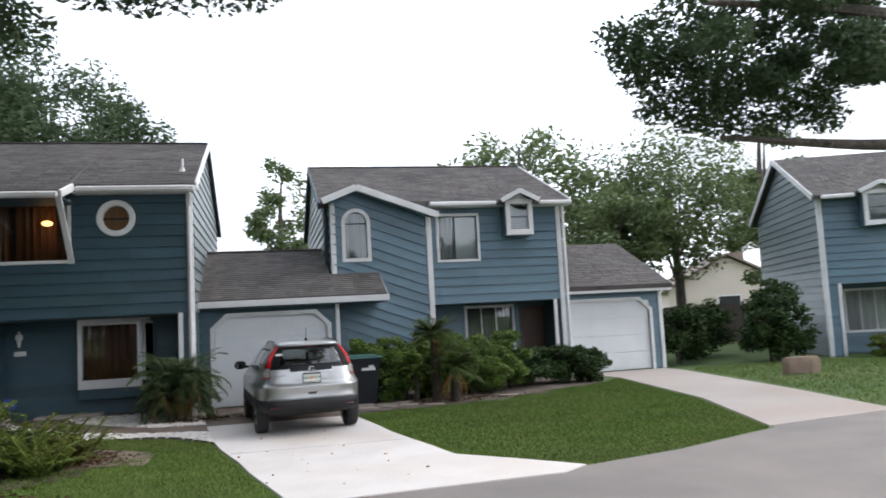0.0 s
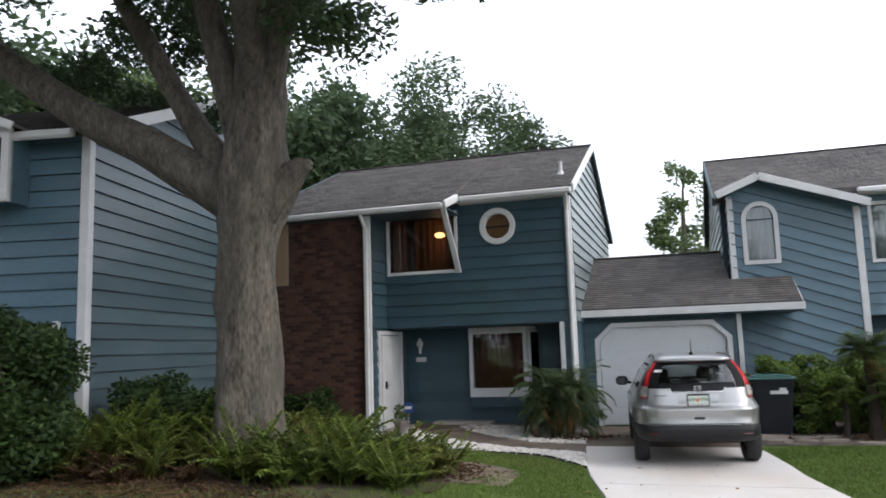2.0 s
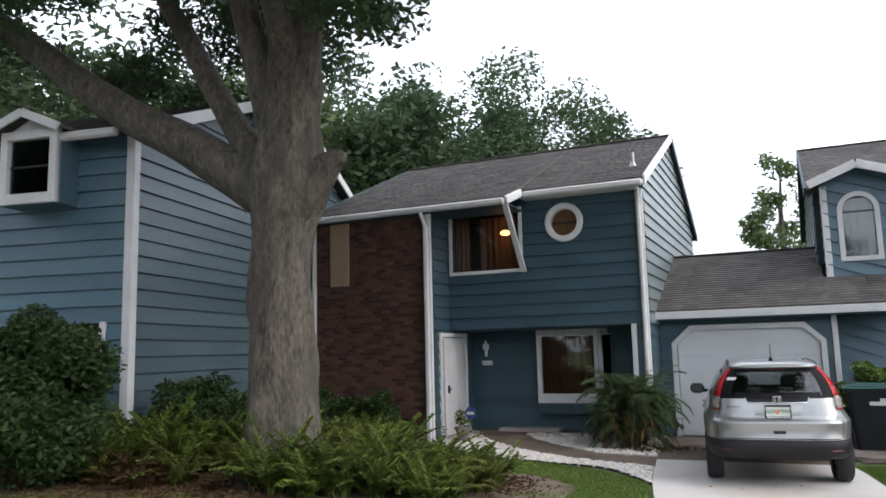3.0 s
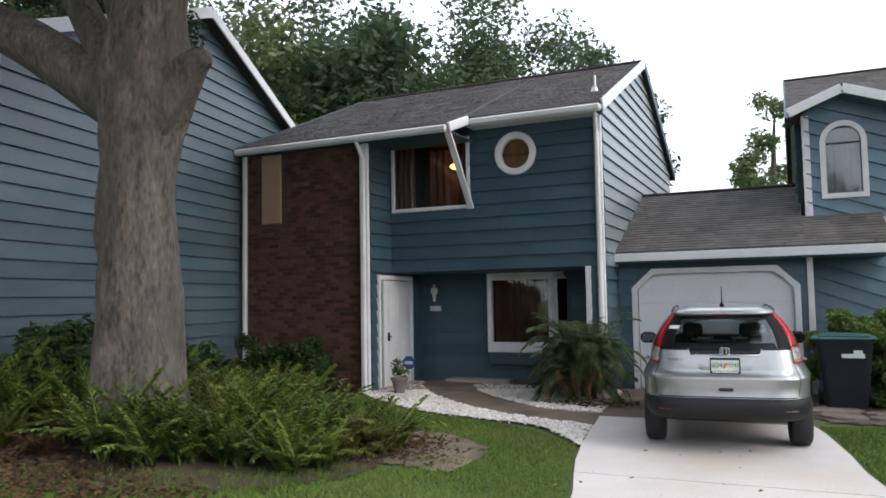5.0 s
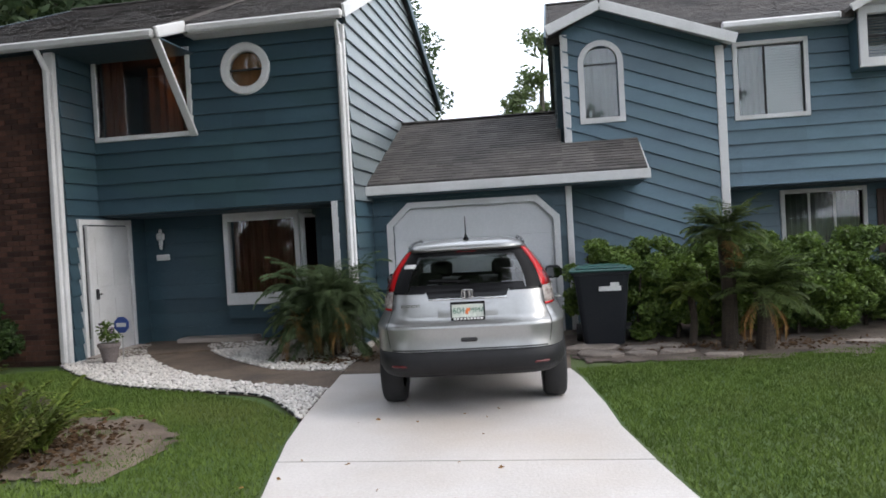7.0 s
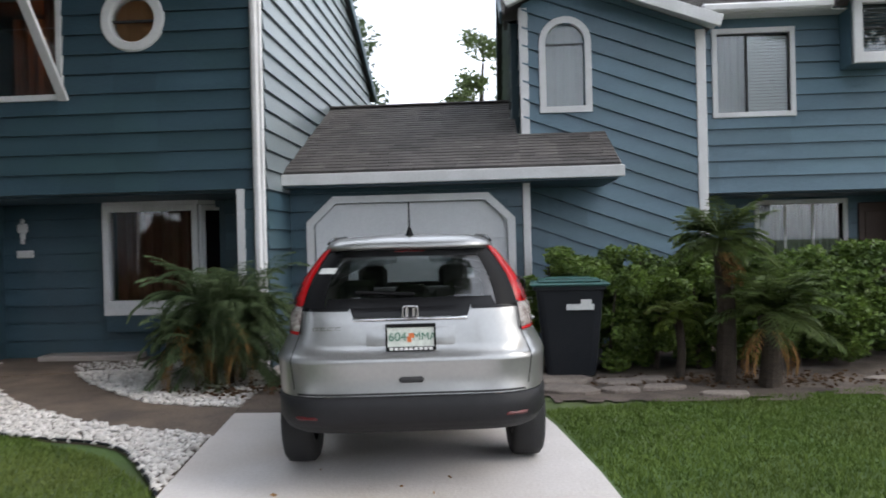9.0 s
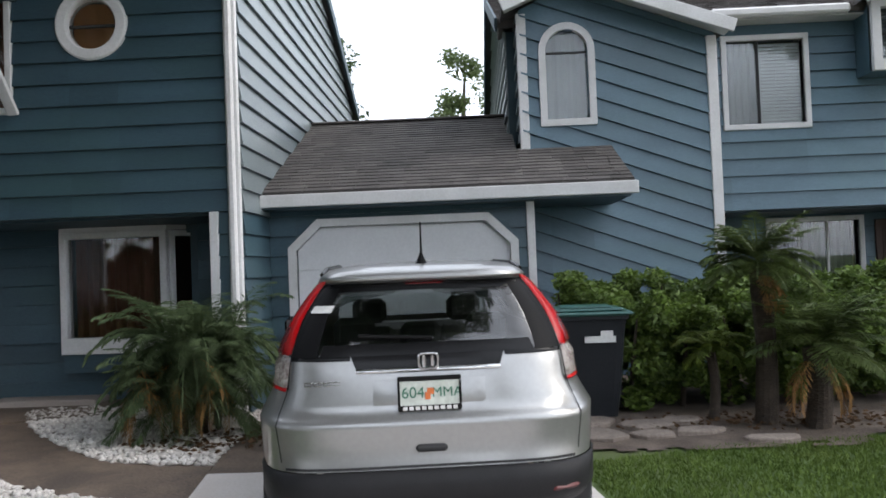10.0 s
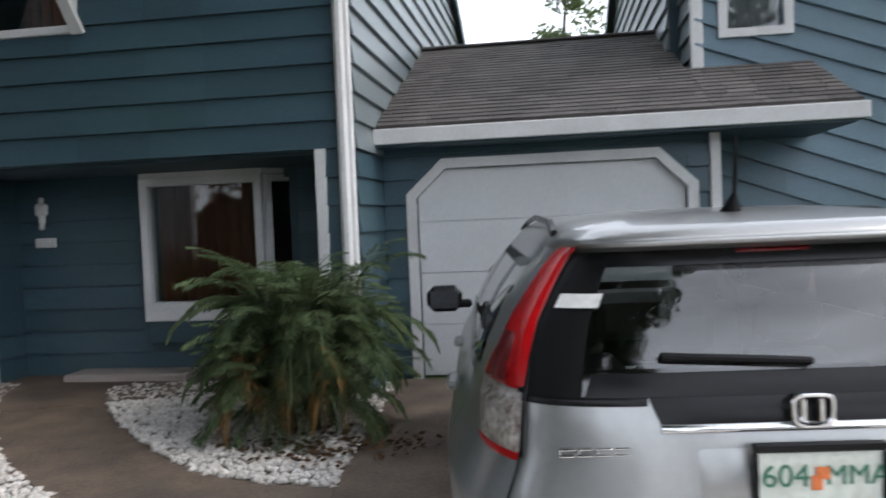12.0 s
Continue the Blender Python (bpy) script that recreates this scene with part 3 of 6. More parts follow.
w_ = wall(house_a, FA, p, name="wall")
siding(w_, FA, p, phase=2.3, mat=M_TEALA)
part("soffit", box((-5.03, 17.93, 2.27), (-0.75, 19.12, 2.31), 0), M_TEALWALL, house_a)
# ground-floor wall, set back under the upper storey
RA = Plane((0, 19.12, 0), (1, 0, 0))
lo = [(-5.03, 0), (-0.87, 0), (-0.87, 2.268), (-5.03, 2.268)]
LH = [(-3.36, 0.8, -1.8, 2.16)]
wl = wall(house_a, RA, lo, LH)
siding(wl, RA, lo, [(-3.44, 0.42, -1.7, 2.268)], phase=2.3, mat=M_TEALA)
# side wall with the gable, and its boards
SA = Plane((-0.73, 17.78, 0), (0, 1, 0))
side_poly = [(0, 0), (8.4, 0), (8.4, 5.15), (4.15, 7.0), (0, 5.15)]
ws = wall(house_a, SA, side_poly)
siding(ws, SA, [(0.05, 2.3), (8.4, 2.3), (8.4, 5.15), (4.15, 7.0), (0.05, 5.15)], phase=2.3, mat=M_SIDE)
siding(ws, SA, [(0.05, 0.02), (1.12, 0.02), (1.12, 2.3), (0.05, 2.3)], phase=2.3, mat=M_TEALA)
part("wall", box((-7.95, 26.0, 0), (-0.9, 26.15, 5.15), 0), M_TEALWALL, house_a)
part("wall", merge([prism([(-7.95, 17.02, 0), (-7.95, 26.0, 0), (-7.95, 26.0, 5.1), (-7.95, 21.9, 6.9), (-7.95, 17.02, 4.78)], (0.1, 0, 0))]), M_TEALWALL, house_a)
# roof: the front slope steps out further over the brick bay
roof_plane(house_a, (-3.2, 17.42, 5.16), (-0.62, 17.42, 5.16), (-3.2, 21.93, 7.13), (-0.62, 21.93, 7.13))
roof_plane(house_a, (-8.05, 16.72, 4.93), (-3.2, 16.72, 4.93), (-8.05, 21.93, 7.13), (-3.2, 21.93, 7.13))
roof_plane(house_a, (-8.05, 26.45, 5.10), (-0.62, 26.45, 5.10), (-8.05, 21.93, 7.13), (-0.62, 21.93, 7.13))
part("ridge_cap", beam((-8.05, 21.93, 7.14), (-0.62, 21.93, 7.14), 0.22, 0.03), M_SHINGLE, house_a)
part("gutter", beam((-3.1, 17.38, 5.06), (-0.62, 17.38, 5.06), 0.12, 0.13, 0.03), M_WHITE, house_a)
part("gutter", beam((-8.07, 16.68, 4.835), (-3.26, 16.68, 4.835), 0.12, 0.13, 0.03), M_WHITE, house_a)
part("rake_board", beam((-3.22, 16.66, 4.84), (-3.14, 17.4, 5.11), 0.07, 0.17, 0.02), M_WHITE, house_a)
part("soffit", box((-3.18, 17.44, 4.99), (-0.75, 17.78, 5.015), 0), M_WHITE, house_a)
part("soffit", box((-7.95, 16.74, 4.765), (-3.2, 17.78, 4.79), 0), M_TEALWALL, house_a)
part("rake_board", beam((-0.6, 17.4, 5.10), (-0.6, 21.93, 7.08), 0.04, 0.2), M_WHITE, house_a)
part("rake_board", beam((-0.6, 21.95, 7.08), (-0.6, 26.45, 5.05), 0.04, 0.2), M_TEALWALL, house_a)
part("rake_board", beam((-8.06, 16.7, 4.84), (-8.06, 21.93, 7.04), 0.04, 0.2), M_TEALWALL, house_a)
part("end_board", beam((-3.27, 16.74, 4.79), (-3.25, 17.74, 3.48), 0.05, 0.12, up=(1, 0, 0)), M_WHITE, house_a)
# trim, downspouts and posts
part("corner_trim", box((-0.85, 17.73, 0), (-0.71, 17.80, 5.0), 0.01), M_WHITE, house_a)
part("downspout", join(box((-0.825, 17.66, 0.05), (-0.745, 17.727, 4.7), 0.02), beam((-0.8, 17.71, 4.68), (-0.74, 17.42, 4.98), 0.085, 0.06, 0.015, up=(1, 0, 0))), M_WHITE, house_a)
part("corner_trim", box((-5.17, 16.84, 0), (-5.02, 16.93, 4.77), 0.01), M_WHITE, house_a)
part("downspout", join(box((-5.15, 16.76, 0.05), (-5.05, 16.837, 4.5), 0.02), beam((-5.1, 16.8, 4.48), (-5.16, 16.67, 4.78), 0.09, 0.06, 0.015, up=(1, 0, 0))), M_WHITE, house_a)
part("porch_post", box((-1.07, 17.73, 0), (-0.97, 17.79, 2.3), 0.01), M_WHITE, house_a)
part("corner_trim", box((-7.97, 16.80, 0), (-7.9, 16.88, 4.77), 0.006), M_WHITE, house_a)
part("vent_pipe", tube([(-1.0, 18.6, 5.6), (-1.0, 18.6, 5.98)], [0.035, 0.035]), M_METAL, house_a)
part("vent_flashing", tube([(-1.0, 18.6, 5.62), (-1.0, 18.6, 5.76)], [0.1, 0.045]), M_METAL, house_a)
# upper window with red-brown curtain and a lit lamp inside
wu = window(house_a, FA, -4.9, 3.56, -3.34, 4.82, 0.075, 0.05, "curtain", (0.0, 0.22), M_CURTAIN, waves=3, lining_mat=M_REDROOM)
part("curtain", wavy(FA, -3.62, 3.5, -3.3, 4.86, -0.2, 0.03, 3), M_CURTAIN, wu)
part("curtain", wavy(FA, -4.75, 3.1, -3.4, 4.95, -1.3, 0.04, 8), M_DRAPE, wu)
lamp = thing("ceiling_lamp", "small lit amber ceiling lamp inside the upstairs room", "lamp", pose(-4.0, 18.75, 4.45))
part("lamp_globe", tube([(0, 0, 0), (0, 0, 0.02), (0, 0, 0.06), (0, 0, 0.1), (0, 0, 0.12)], [0.04, 0.095, 0.125, 0.095, 0.04], 16), M_LAMP, lamp)
part("lamp_stem", tube([(0, 0, 0.12), (0, 0, 0.57)], [0.012, 0.012], 8), M_METAL, lamp)
# round window
rd = part("round_window", (lambda: (lambda n, r0, r1, c: ([tuple(FA.at(c[0] + r * math.cos(math.tau * i / n), c[1] + r * math.sin(math.tau * i / n), d)) for i in range(n) for r, d in ((r1, 0.01), (r1, 0.055), (r1 - 0.02, 0.07), (r0 + 0.015, 0.07), (r0, 0.05), (r0, -0.08))],
          [(i * 6 + k, i * 6 + k + 1, ((i + 1) % n) * 6 + k + 1, ((i + 1) % n) * 6 + k) for i in range(n) for k in range(5)]))(40, 0.28, 0.41, (-2.34, 4.46)))(), M_WHITE, house_a, "round white window surround", smooth=False)
pane(rd, FA, [(-2.34 + 0.28 * math.cos(math.tau * i / 24), 4.46 + 0.28 * math.sin(math.tau * i / 24)) for i in range(24)], -0.02)
part("rail", box((-2.62, -0.05, 4.44), (-2.06, -0.012, 4.47), 0.003, FA.m()), M_DARK, rd)
part("blind", wavy(FA, -2.64, 4.15, -2.04, 4.77, -0.12, 0.006, 3), M_ORANGE, rd)
room(rd, FA, -2.62, 4.18, -2.06, 4.74, 1.2)
# ground-floor box window
BW = Plane((0, 18.95, 0), (1, 0, 0))
bay = window(house_a, BW, -3.33, 0.86, -2.12, 2.12, 0.085, 0.05, "curtain", (0.0, 1.0), M_BAYCURTAIN, sill=0.13, lining=False, waves=7)
BS = Plane((-2.03, 18.95, 0), (0.3, 0.35, 0))
part("side_frame", frame_rect(BS, 0.09, 0.86, 0.38, 2.12, 0.075, -0.06, 0.02), M_WHITE, bay)
pane(bay, BS, [(0.09, 0.86), (0.38, 0.86), (0.38, 2.12), (0.09, 2.12)], -0.02)
BS2 = Plane((-3.42, 19.3, 0), (0, -1, 0))
part("side_frame", frame_rect(BS2, 0.07, 0.86, 0.28, 2.12, 0.07, -0.06, 0.0), M_WHITE, bay)
pane(bay, BS2, [(0.07, 0.86), (0.28, 0.86), (0.28, 2.12), (0.07, 2.12)], -0.02)
part("bay_base", prism([(-3.4, 18.94, 0.42), (-2.05, 18.94, 0.42), (-1.74, 19.3, 0.42), (-3.4, 19.3, 0.42)], (0, 0, 0.29)), M_TEALA, bay)
part("bay_head", prism([(-3.42, 18.92, 2.205), (-2.03, 18.92, 2.205), (-1.7, 19.3, 2.205), (-3.42, 19.3, 2.205)], (0, 0, 0.057)), M_WHITE, bay)
room(bay, RA, -3.36, 0.8, -1.8, 2.16, mat=M_REDROOM)
# entry door in the side of the brick bay
DP = Plane((-5.03, 17.14, 0), (0, 1, 0))
wd = wall(house_a, DP, [(-0.26, 0), (1.98, 0), (1.98, 2.268), (-0.26, 2.268)])
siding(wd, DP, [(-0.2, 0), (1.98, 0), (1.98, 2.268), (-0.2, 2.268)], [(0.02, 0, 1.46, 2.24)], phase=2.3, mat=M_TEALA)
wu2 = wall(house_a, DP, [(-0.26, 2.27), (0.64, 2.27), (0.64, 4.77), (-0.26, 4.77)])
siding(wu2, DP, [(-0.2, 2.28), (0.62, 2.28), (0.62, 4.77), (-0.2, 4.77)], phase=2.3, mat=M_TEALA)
door = part("door", join(box((0.30, 0.0, 0.06), (1.36, 0.045, 2.13), 0.008, DP.m()), box((0.42, 0.046, 1.15), (0.78, 0.055, 1.95), 0.012, DP.m()), box((0.88, 0.046, 1.15), (1.24, 0.055, 1.95), 0.012, DP.m()),
            box((0.42, 0.046, 0.25), (0.78, 0.055, 0.95), 0.012, DP.m()), box((0.88, 0.046, 0.25), (1.24, 0.055, 0.95), 0.012, DP.m())), M_WHITE, house_a, "white panelled entry door")
part("door_frame", join(box((0.02, 0.0, 0.02), (0.1, 0.07, 2.24), 0.006, DP.m()), box((1.38, 0.0, 0.02), (1.46, 0.07, 2.24), 0.006, DP.m()), box((0.1, 0.0, 2.15), (1.38, 0.07, 2.235), 0.006, DP.m()), box((0.22, 0.0, 0.02), (0.28, 0.06, 2.14), 0.006, DP.m())), M_WHITE, door)
part("side_light", box((0.105, 0.0, 0.35), (0.215, 0.02, 2.12), 0.003, DP.m()), M_DARK, door)
part("door_handle", join(box((0.36, 0.05, 0.95), (0.40, 0.1, 1.12), 0.012, DP.m()), box((0.36, 0.09, 1.02), (0.46, 0.11, 1.045), 0.008, DP.m())), M_DARK, door)
part("threshold", box((-5.03, 17.16, 0.045), (-4.83, 18.6, 0.075), 0.008), M_CONCRETE2, house_a)
part("porch_step", box((-4.3, 18.7, 0.03), (-2.9, 19.1, 0.12), 0.015), M_CONCRETE2, house_a)
# wall ornament and number plaque by the door
single("wall_ornament", join(box((-4.73, 19.04, 1.76), (-4.65, 19.09, 1.96), 0.02), box((-4.77, 19.03, 1.86), (-4.61, 19.088, 2.0), 0.04), box((-4.71, 19.02, 1.70), (-4.66, 19.086, 1.77), 0.015), box((-4.72, 19.03, 1.99), (-4.66, 19.087, 2.07), 0.02)), M_WHITE, "small white wall lantern ornament on the teal wall", "wall ornament")
single("house_plaque", box((-4.8, 19.065, 1.5), (-4.54, 19.094, 1.61), 0.04), M_PAPER, "small oval white house number plaque", "plaque")

# ---------------------------------------------------------------- shared garage between the houses
garage = thing("garage", "single attached garage with white octagonal-trimmed door and shingle roof", "garage", pose(1.0, 18.92, 0), local=False)
GP = Plane((0, 18.92, 0), (1, 0, 0))
gp = [(-0.71, 0), (2.6, 0), (2.6, 2.45), (-0.71, 2.45)]
gh = [(-0.37, 0, 2.31, 2.15)]
wg = wall(garage, GP, gp, gh)
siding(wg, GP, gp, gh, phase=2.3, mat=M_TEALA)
oct_out = [(-0.475, 0.0), (-0.475, 1.90), (-0.1, 2.25), (2.05, 2.25), (2.41, 1.90), (2.41, 0.0)]
oct_in = [(-0.37, 0.0), (-0.37, 1.86), (-0.06, 2.15), (2.01, 2.15), (2.31, 1.86), (2.31, 0.0)]
trim = []
for i in range(5):
    q = [oct_out[i], oct_out[i + 1], oct_in[i + 1], oct_in[i]]
    trim.append(prism([GP.at(u, v, 0.05) for u, v in q], (0, 0.06, 0)))
part("door_trim", merge(trim), M_WHITE, garage)
for s in (((-0.37, 1.86), (-0.06, 2.15), (-0.37, 2.15)), ((2.31, 1.86), (2.31, 2.15), (2.01, 2.15))):
    part("door_corner", prism([GP.at(u, v, 0.022) for u, v in s], (0, 0.05, 0)), M_TEALA, garage)
gd = part("garage_door", box((-0.37, 18.965, 0.02), (2.31, 19.0, 2.15), 0), M_GARAGE, garage)
for i in range(4):
    part("door_panel", box((-0.365, 18.945, 0.03 + i * 0.53), (2.305, 18.966, 0.552 + i * 0.53), 0.004), M_GARAGE, gd)
part("corner_trim", box((2.52, 18.86, 0), (2.62, 18.94, 2.37), 0.008), M_WHITE, garage)
part("wall", box((2.48, 19.07, 0), (2.6, 19.92, 2.75), 0), M_TEALWALL, garage)
part("fascia", box((-0.71, 18.495, 2.385), (3.835, 18.545, 2.535), 0.006), M_WHITE, garage)
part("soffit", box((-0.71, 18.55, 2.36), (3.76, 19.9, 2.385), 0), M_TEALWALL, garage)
roof_plane(garage, (-0.71, 18.55, 2.56), (2.5, 18.55, 2.56), (-0.71, 21.8, 4.0), (2.5, 21.8, 4.0), 0.135, tabs=True)
roof_plane(garage, (2.5, 18.55, 2.56), (3.8, 18.55, 2.56), (2.5, 19.93, 3.177), (3.8, 19.93, 3.177), 0.135)
roof_plane(garage, (-0.71, 25.0, 2.6), (2.5, 25.0, 2.6), (-0.71, 21.8, 4.0), (2.5, 21.8, 4.0))
part("ridge_cap", beam((-0.71, 21.8, 4.015), (2.5, 21.8, 4.015), 0.2, 0.03), M_SHINGLE, garage)
part("fascia", prism([(3.804, 18.548, 2.39), (3.804, 19.92, 2.96), (3.804, 19.92, 3.1), (3.804, 18.548, 2.5)], (0.03, 0, 0)), M_WHITE, garage)

# ---------------------------------------------------------------- house with the arched window
house_b = thing("house", "two-storey teal clapboard townhouse with arched window and small box window", "house", pose(6, 20, 0), local=False)
FB = Plane((0, 19.93, 0), (1, 0, 0))
arch_poly = [(2.6, 0), (5.25, 0), (5.25, 4.66), (3.25, 5.42), (2.6, 5.1)]
AH = [(2.93, 3.53, 3.51, 4.78)]
wb = wall(house_b, FB, arch_poly, AH)
siding(wb, FB, arch_poly, AH, slope=-20.0, phase=0.1)
part("wall", box((5.11, 20.07, 2.25), (5.25, 20.68, 4.7), 0), M_TEALWALL, house_b)
part("wall", box((5.11, 20.07, 0), (5.25, 22.0, 2.25), 0), M_TEALWALL, house_b)
FB2 = Plane((0, 20.68, 0), (1, 0, 0))
up_b = [(5.25, 2.25), (9.3, 2.25), (9.3, 5.1), (5.25, 5.1)]
UBH = [(5.66, 3.5, 6.77, 4.73)]
wb2 = wall(house_b, FB2, up_b, UBH)
siding(wb2, FB2, up_b, UBH, phase=2.25)
RB = Plane((0, 22.0, 0), (1, 0, 0))
lob = [(5.25, 0), (9.3, 0), (9.3, 2.22), (5.25, 2.22)]
LBH = [(6.7, 0.75, 8.1, 2.1)]
wlb = wall(house_b, RB, lob, LBH)
siding(wlb, RB, lob, LBH, phase=2.25)
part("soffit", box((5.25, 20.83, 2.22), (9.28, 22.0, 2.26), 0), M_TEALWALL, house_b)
SBL = Plane((2.46, 28.9, 0), (0, -1, 0))
wsl = wall(house_b, SBL, [(0, 2.4), (8.2, 2.4), (8.2, 5.05), (4.1, 6.85), (0, 5.05)])
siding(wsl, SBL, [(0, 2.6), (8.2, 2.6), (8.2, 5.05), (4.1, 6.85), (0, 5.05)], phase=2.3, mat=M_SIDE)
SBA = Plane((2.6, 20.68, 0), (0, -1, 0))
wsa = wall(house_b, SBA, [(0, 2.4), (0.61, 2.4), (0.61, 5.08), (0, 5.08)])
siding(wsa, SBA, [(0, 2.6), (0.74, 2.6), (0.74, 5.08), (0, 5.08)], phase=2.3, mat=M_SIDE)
SBR = Plane((9.3, 20.68, 0), (0, 1, 0))
wsr = wall(house_b, SBR, [(0, 0), (8.2, 0), (8.2, 5.05), (4.1, 6.85), (0, 5.05)])
siding(wsr, SBR, [(0.15, 0), (8.2, 0), (8.2, 5.05), (4.1, 6.85), (0.15, 5.05)], phase=2.3)
part("wall", box((2.6, 28.75, 0), (9.16, 28.9, 5.05), 0), M_TEALWALL, house_b)
roof_plane(house_b, (2.3, 20.35, 5.12), (9.55, 20.35, 5.12), (2.3, 24.8, 7.0), (9.55, 24.8, 7.0))
roof_plane(house_b, (2.3, 29.2, 5.12), (9.55, 29.2, 5.12), (2.3, 24.8, 7.0), (9.55, 24.8, 7.0))
part("ridge_cap", beam((2.3, 24.8, 7.01), (9.55, 24.8, 7.01), 0.22, 0.03), M_SHINGLE, house_b)
part("gutter", beam((5.35, 20.31, 5.04), (7.3, 20.31, 5.04), 0.12, 0.13, 0.03), M_WHITE, house_b)
part("gutter", beam((8.6, 20.31, 5.04), (9.58, 20.31, 5.04), 0.12, 0.13, 0.03), M_WHITE, house_b)
part("soffit", box((5.3, 20.37, 4.965), (9.5, 20.68, 4.985), 0), M_WHITE, house_b)
for x, f in ((2.3, M_TEALWALL), (9.56, M_WHITE)):
    part("rake_board", beam((x, 20.33, 5.05), (x, 24.8, 6.94), 0.04, 0.2), f, house_b)
    part("rake_board", beam((x, 24.81, 6.94), (x, 29.2, 5.05), 0.04, 0.2), f, house_b)
# little cross gable over the arched window
P0, P1, P2 = (2.36, 5.14), (3.24, 5.5), (5.4, 4.72)
roof_plane(house_b, (P0[0], 19.55, P0[1]), (P0[0], 21.2, P0[1]), (P1[0], 19.55, P1[1]), (P1[0], 21.6, P1[1]), thick=0.06)
roof_plane(house_b, (P2[0], 19.55, P2[1]), (P2[0], 20.6, P2[1]), (P1[0], 19.55, P1[1]), (P1[0], 21.6, P1[1]), thick=0.06)
part("rake_board", beam((P0[0] - .02, 19.53, P0[1] - 0.09), (P1[0], 19.53, P1[1] - 0.09), 0.05, 0.17), M_WHITE, house_b)
part("rake_board", beam((P2[0] + .02, 19.53, P2[1] - 0.09), (P1[0], 19.53, P1[1] - 0.09), 0.05, 0.17), M_WHITE, house_b)
part("soffit", merge([prism([(2.4, 19.56, 5.07), (3.25, 19.56, 5.43), (3.25, 19.93, 5.43), (2.4, 19.93, 5.07)], (0, 0, 0.02)), prism([(5.4, 19.56, 4.62), (3.25, 19.56, 5.43), (3.25, 19.93, 5.43), (5.4, 19.93, 4.62)], (0, 0, 0.02))]), M_WHITE, house_b)
part("corner_trim", box((2.56, 19.89, 3.12), (2.69, 19.97, 5.05), 0.008), M_WHITE, house_b)
part("corner_trim", box((5.14, 19.88, 0), (5.28, 20.02, 4.62), 0.008), M_WHITE, house_b)
part("downspout", box((5.30, 20.55, 0.05), (5.40, 20.64, 4.98), 0.02), M_WHITE, house_b)
part("corner_trim", box((9.2, 20.63, 0), (9.34, 20.71, 4.98), 0.008), M_WHITE, house_b)
part("porch_post", box((8.98, 20.64, 0), (9.08, 20.72, 2.25), 0.008), M_WHITE, house_b)
part("downspout", box((9.36, 20.58, 0.05), (9.45, 20.66, 4.98), 0.02), M_WHITE, house_b)
# arched window
ac, ar = (3.235, 4.51), 0.29


def arch_pts(r, base, n=14):
    return [(ac[0] - r, base)] + [(ac[0] - r * math.cos(math.pi * i / n), ac[1] + r * math.sin(math.pi * i / n)) for i in range(n + 1)] + [(ac[0] + r, base)]


ao, ai = arch_pts(0.385, 3.47), arch_pts(ar, 3.56)
seg = []
for i in range(len(ao)):
    j = (i + 1) % len(ao)
    seg.append(prism([FB.at(*p, 0.06) for p in (ao[i], ao[j], ai[j], ai[i])], (0, 0.09, 0)))
aw = part("arched_window", merge(seg), M_WHITE, house_b, "white arched window surround")
pane(aw, FB, ai, -0.02)
part("rail", box((2.93, -0.05, 4.475), (3.51, -0.012, 4.505), 0.003, FB.m()), M_DARK, aw)
part("blind", wavy(FB, 2.9, 3.5, 3.54, 4.82, -0.16, 0.01, 3), M_GREYBLIND, aw)
room(aw, FB, 2.93, 3.53, 3.51, 4.78, 0.7, pad=0.12)
wbr = window(house_b, FB2, 5.66, 3.5, 6.77, 4.73, 0.08, 0.05, "blind", (0.42, 1.0), M_BLIND, bars=(0.42,))
part("curtain", wavy(FB2, 5.62, 3.48, 6.16, 4.76, -0.12, 0.015, 4), M_GREYBLIND, wbr)
window(house_b, RB, 6.7, 0.75, 8.1, 2.1, 0.08, 0.06, "curtain", (0.0, 1.0), M_DIMCURTAIN, bars=(0.33, 0.66), waves=12)
single("door_panel_brown", join(box((8.35, 21.93, 0.03), (9.15, 21.97, 2.1), 0.01), box((8.45, 21.915, 1.2), (9.05, 21.94, 1.95), 0.01), box((8.45, 21.915, 0.2), (9.05, 21.94, 1.0), 0.01)), M_DOOR, "dark brown entry door under the overhang", "door")


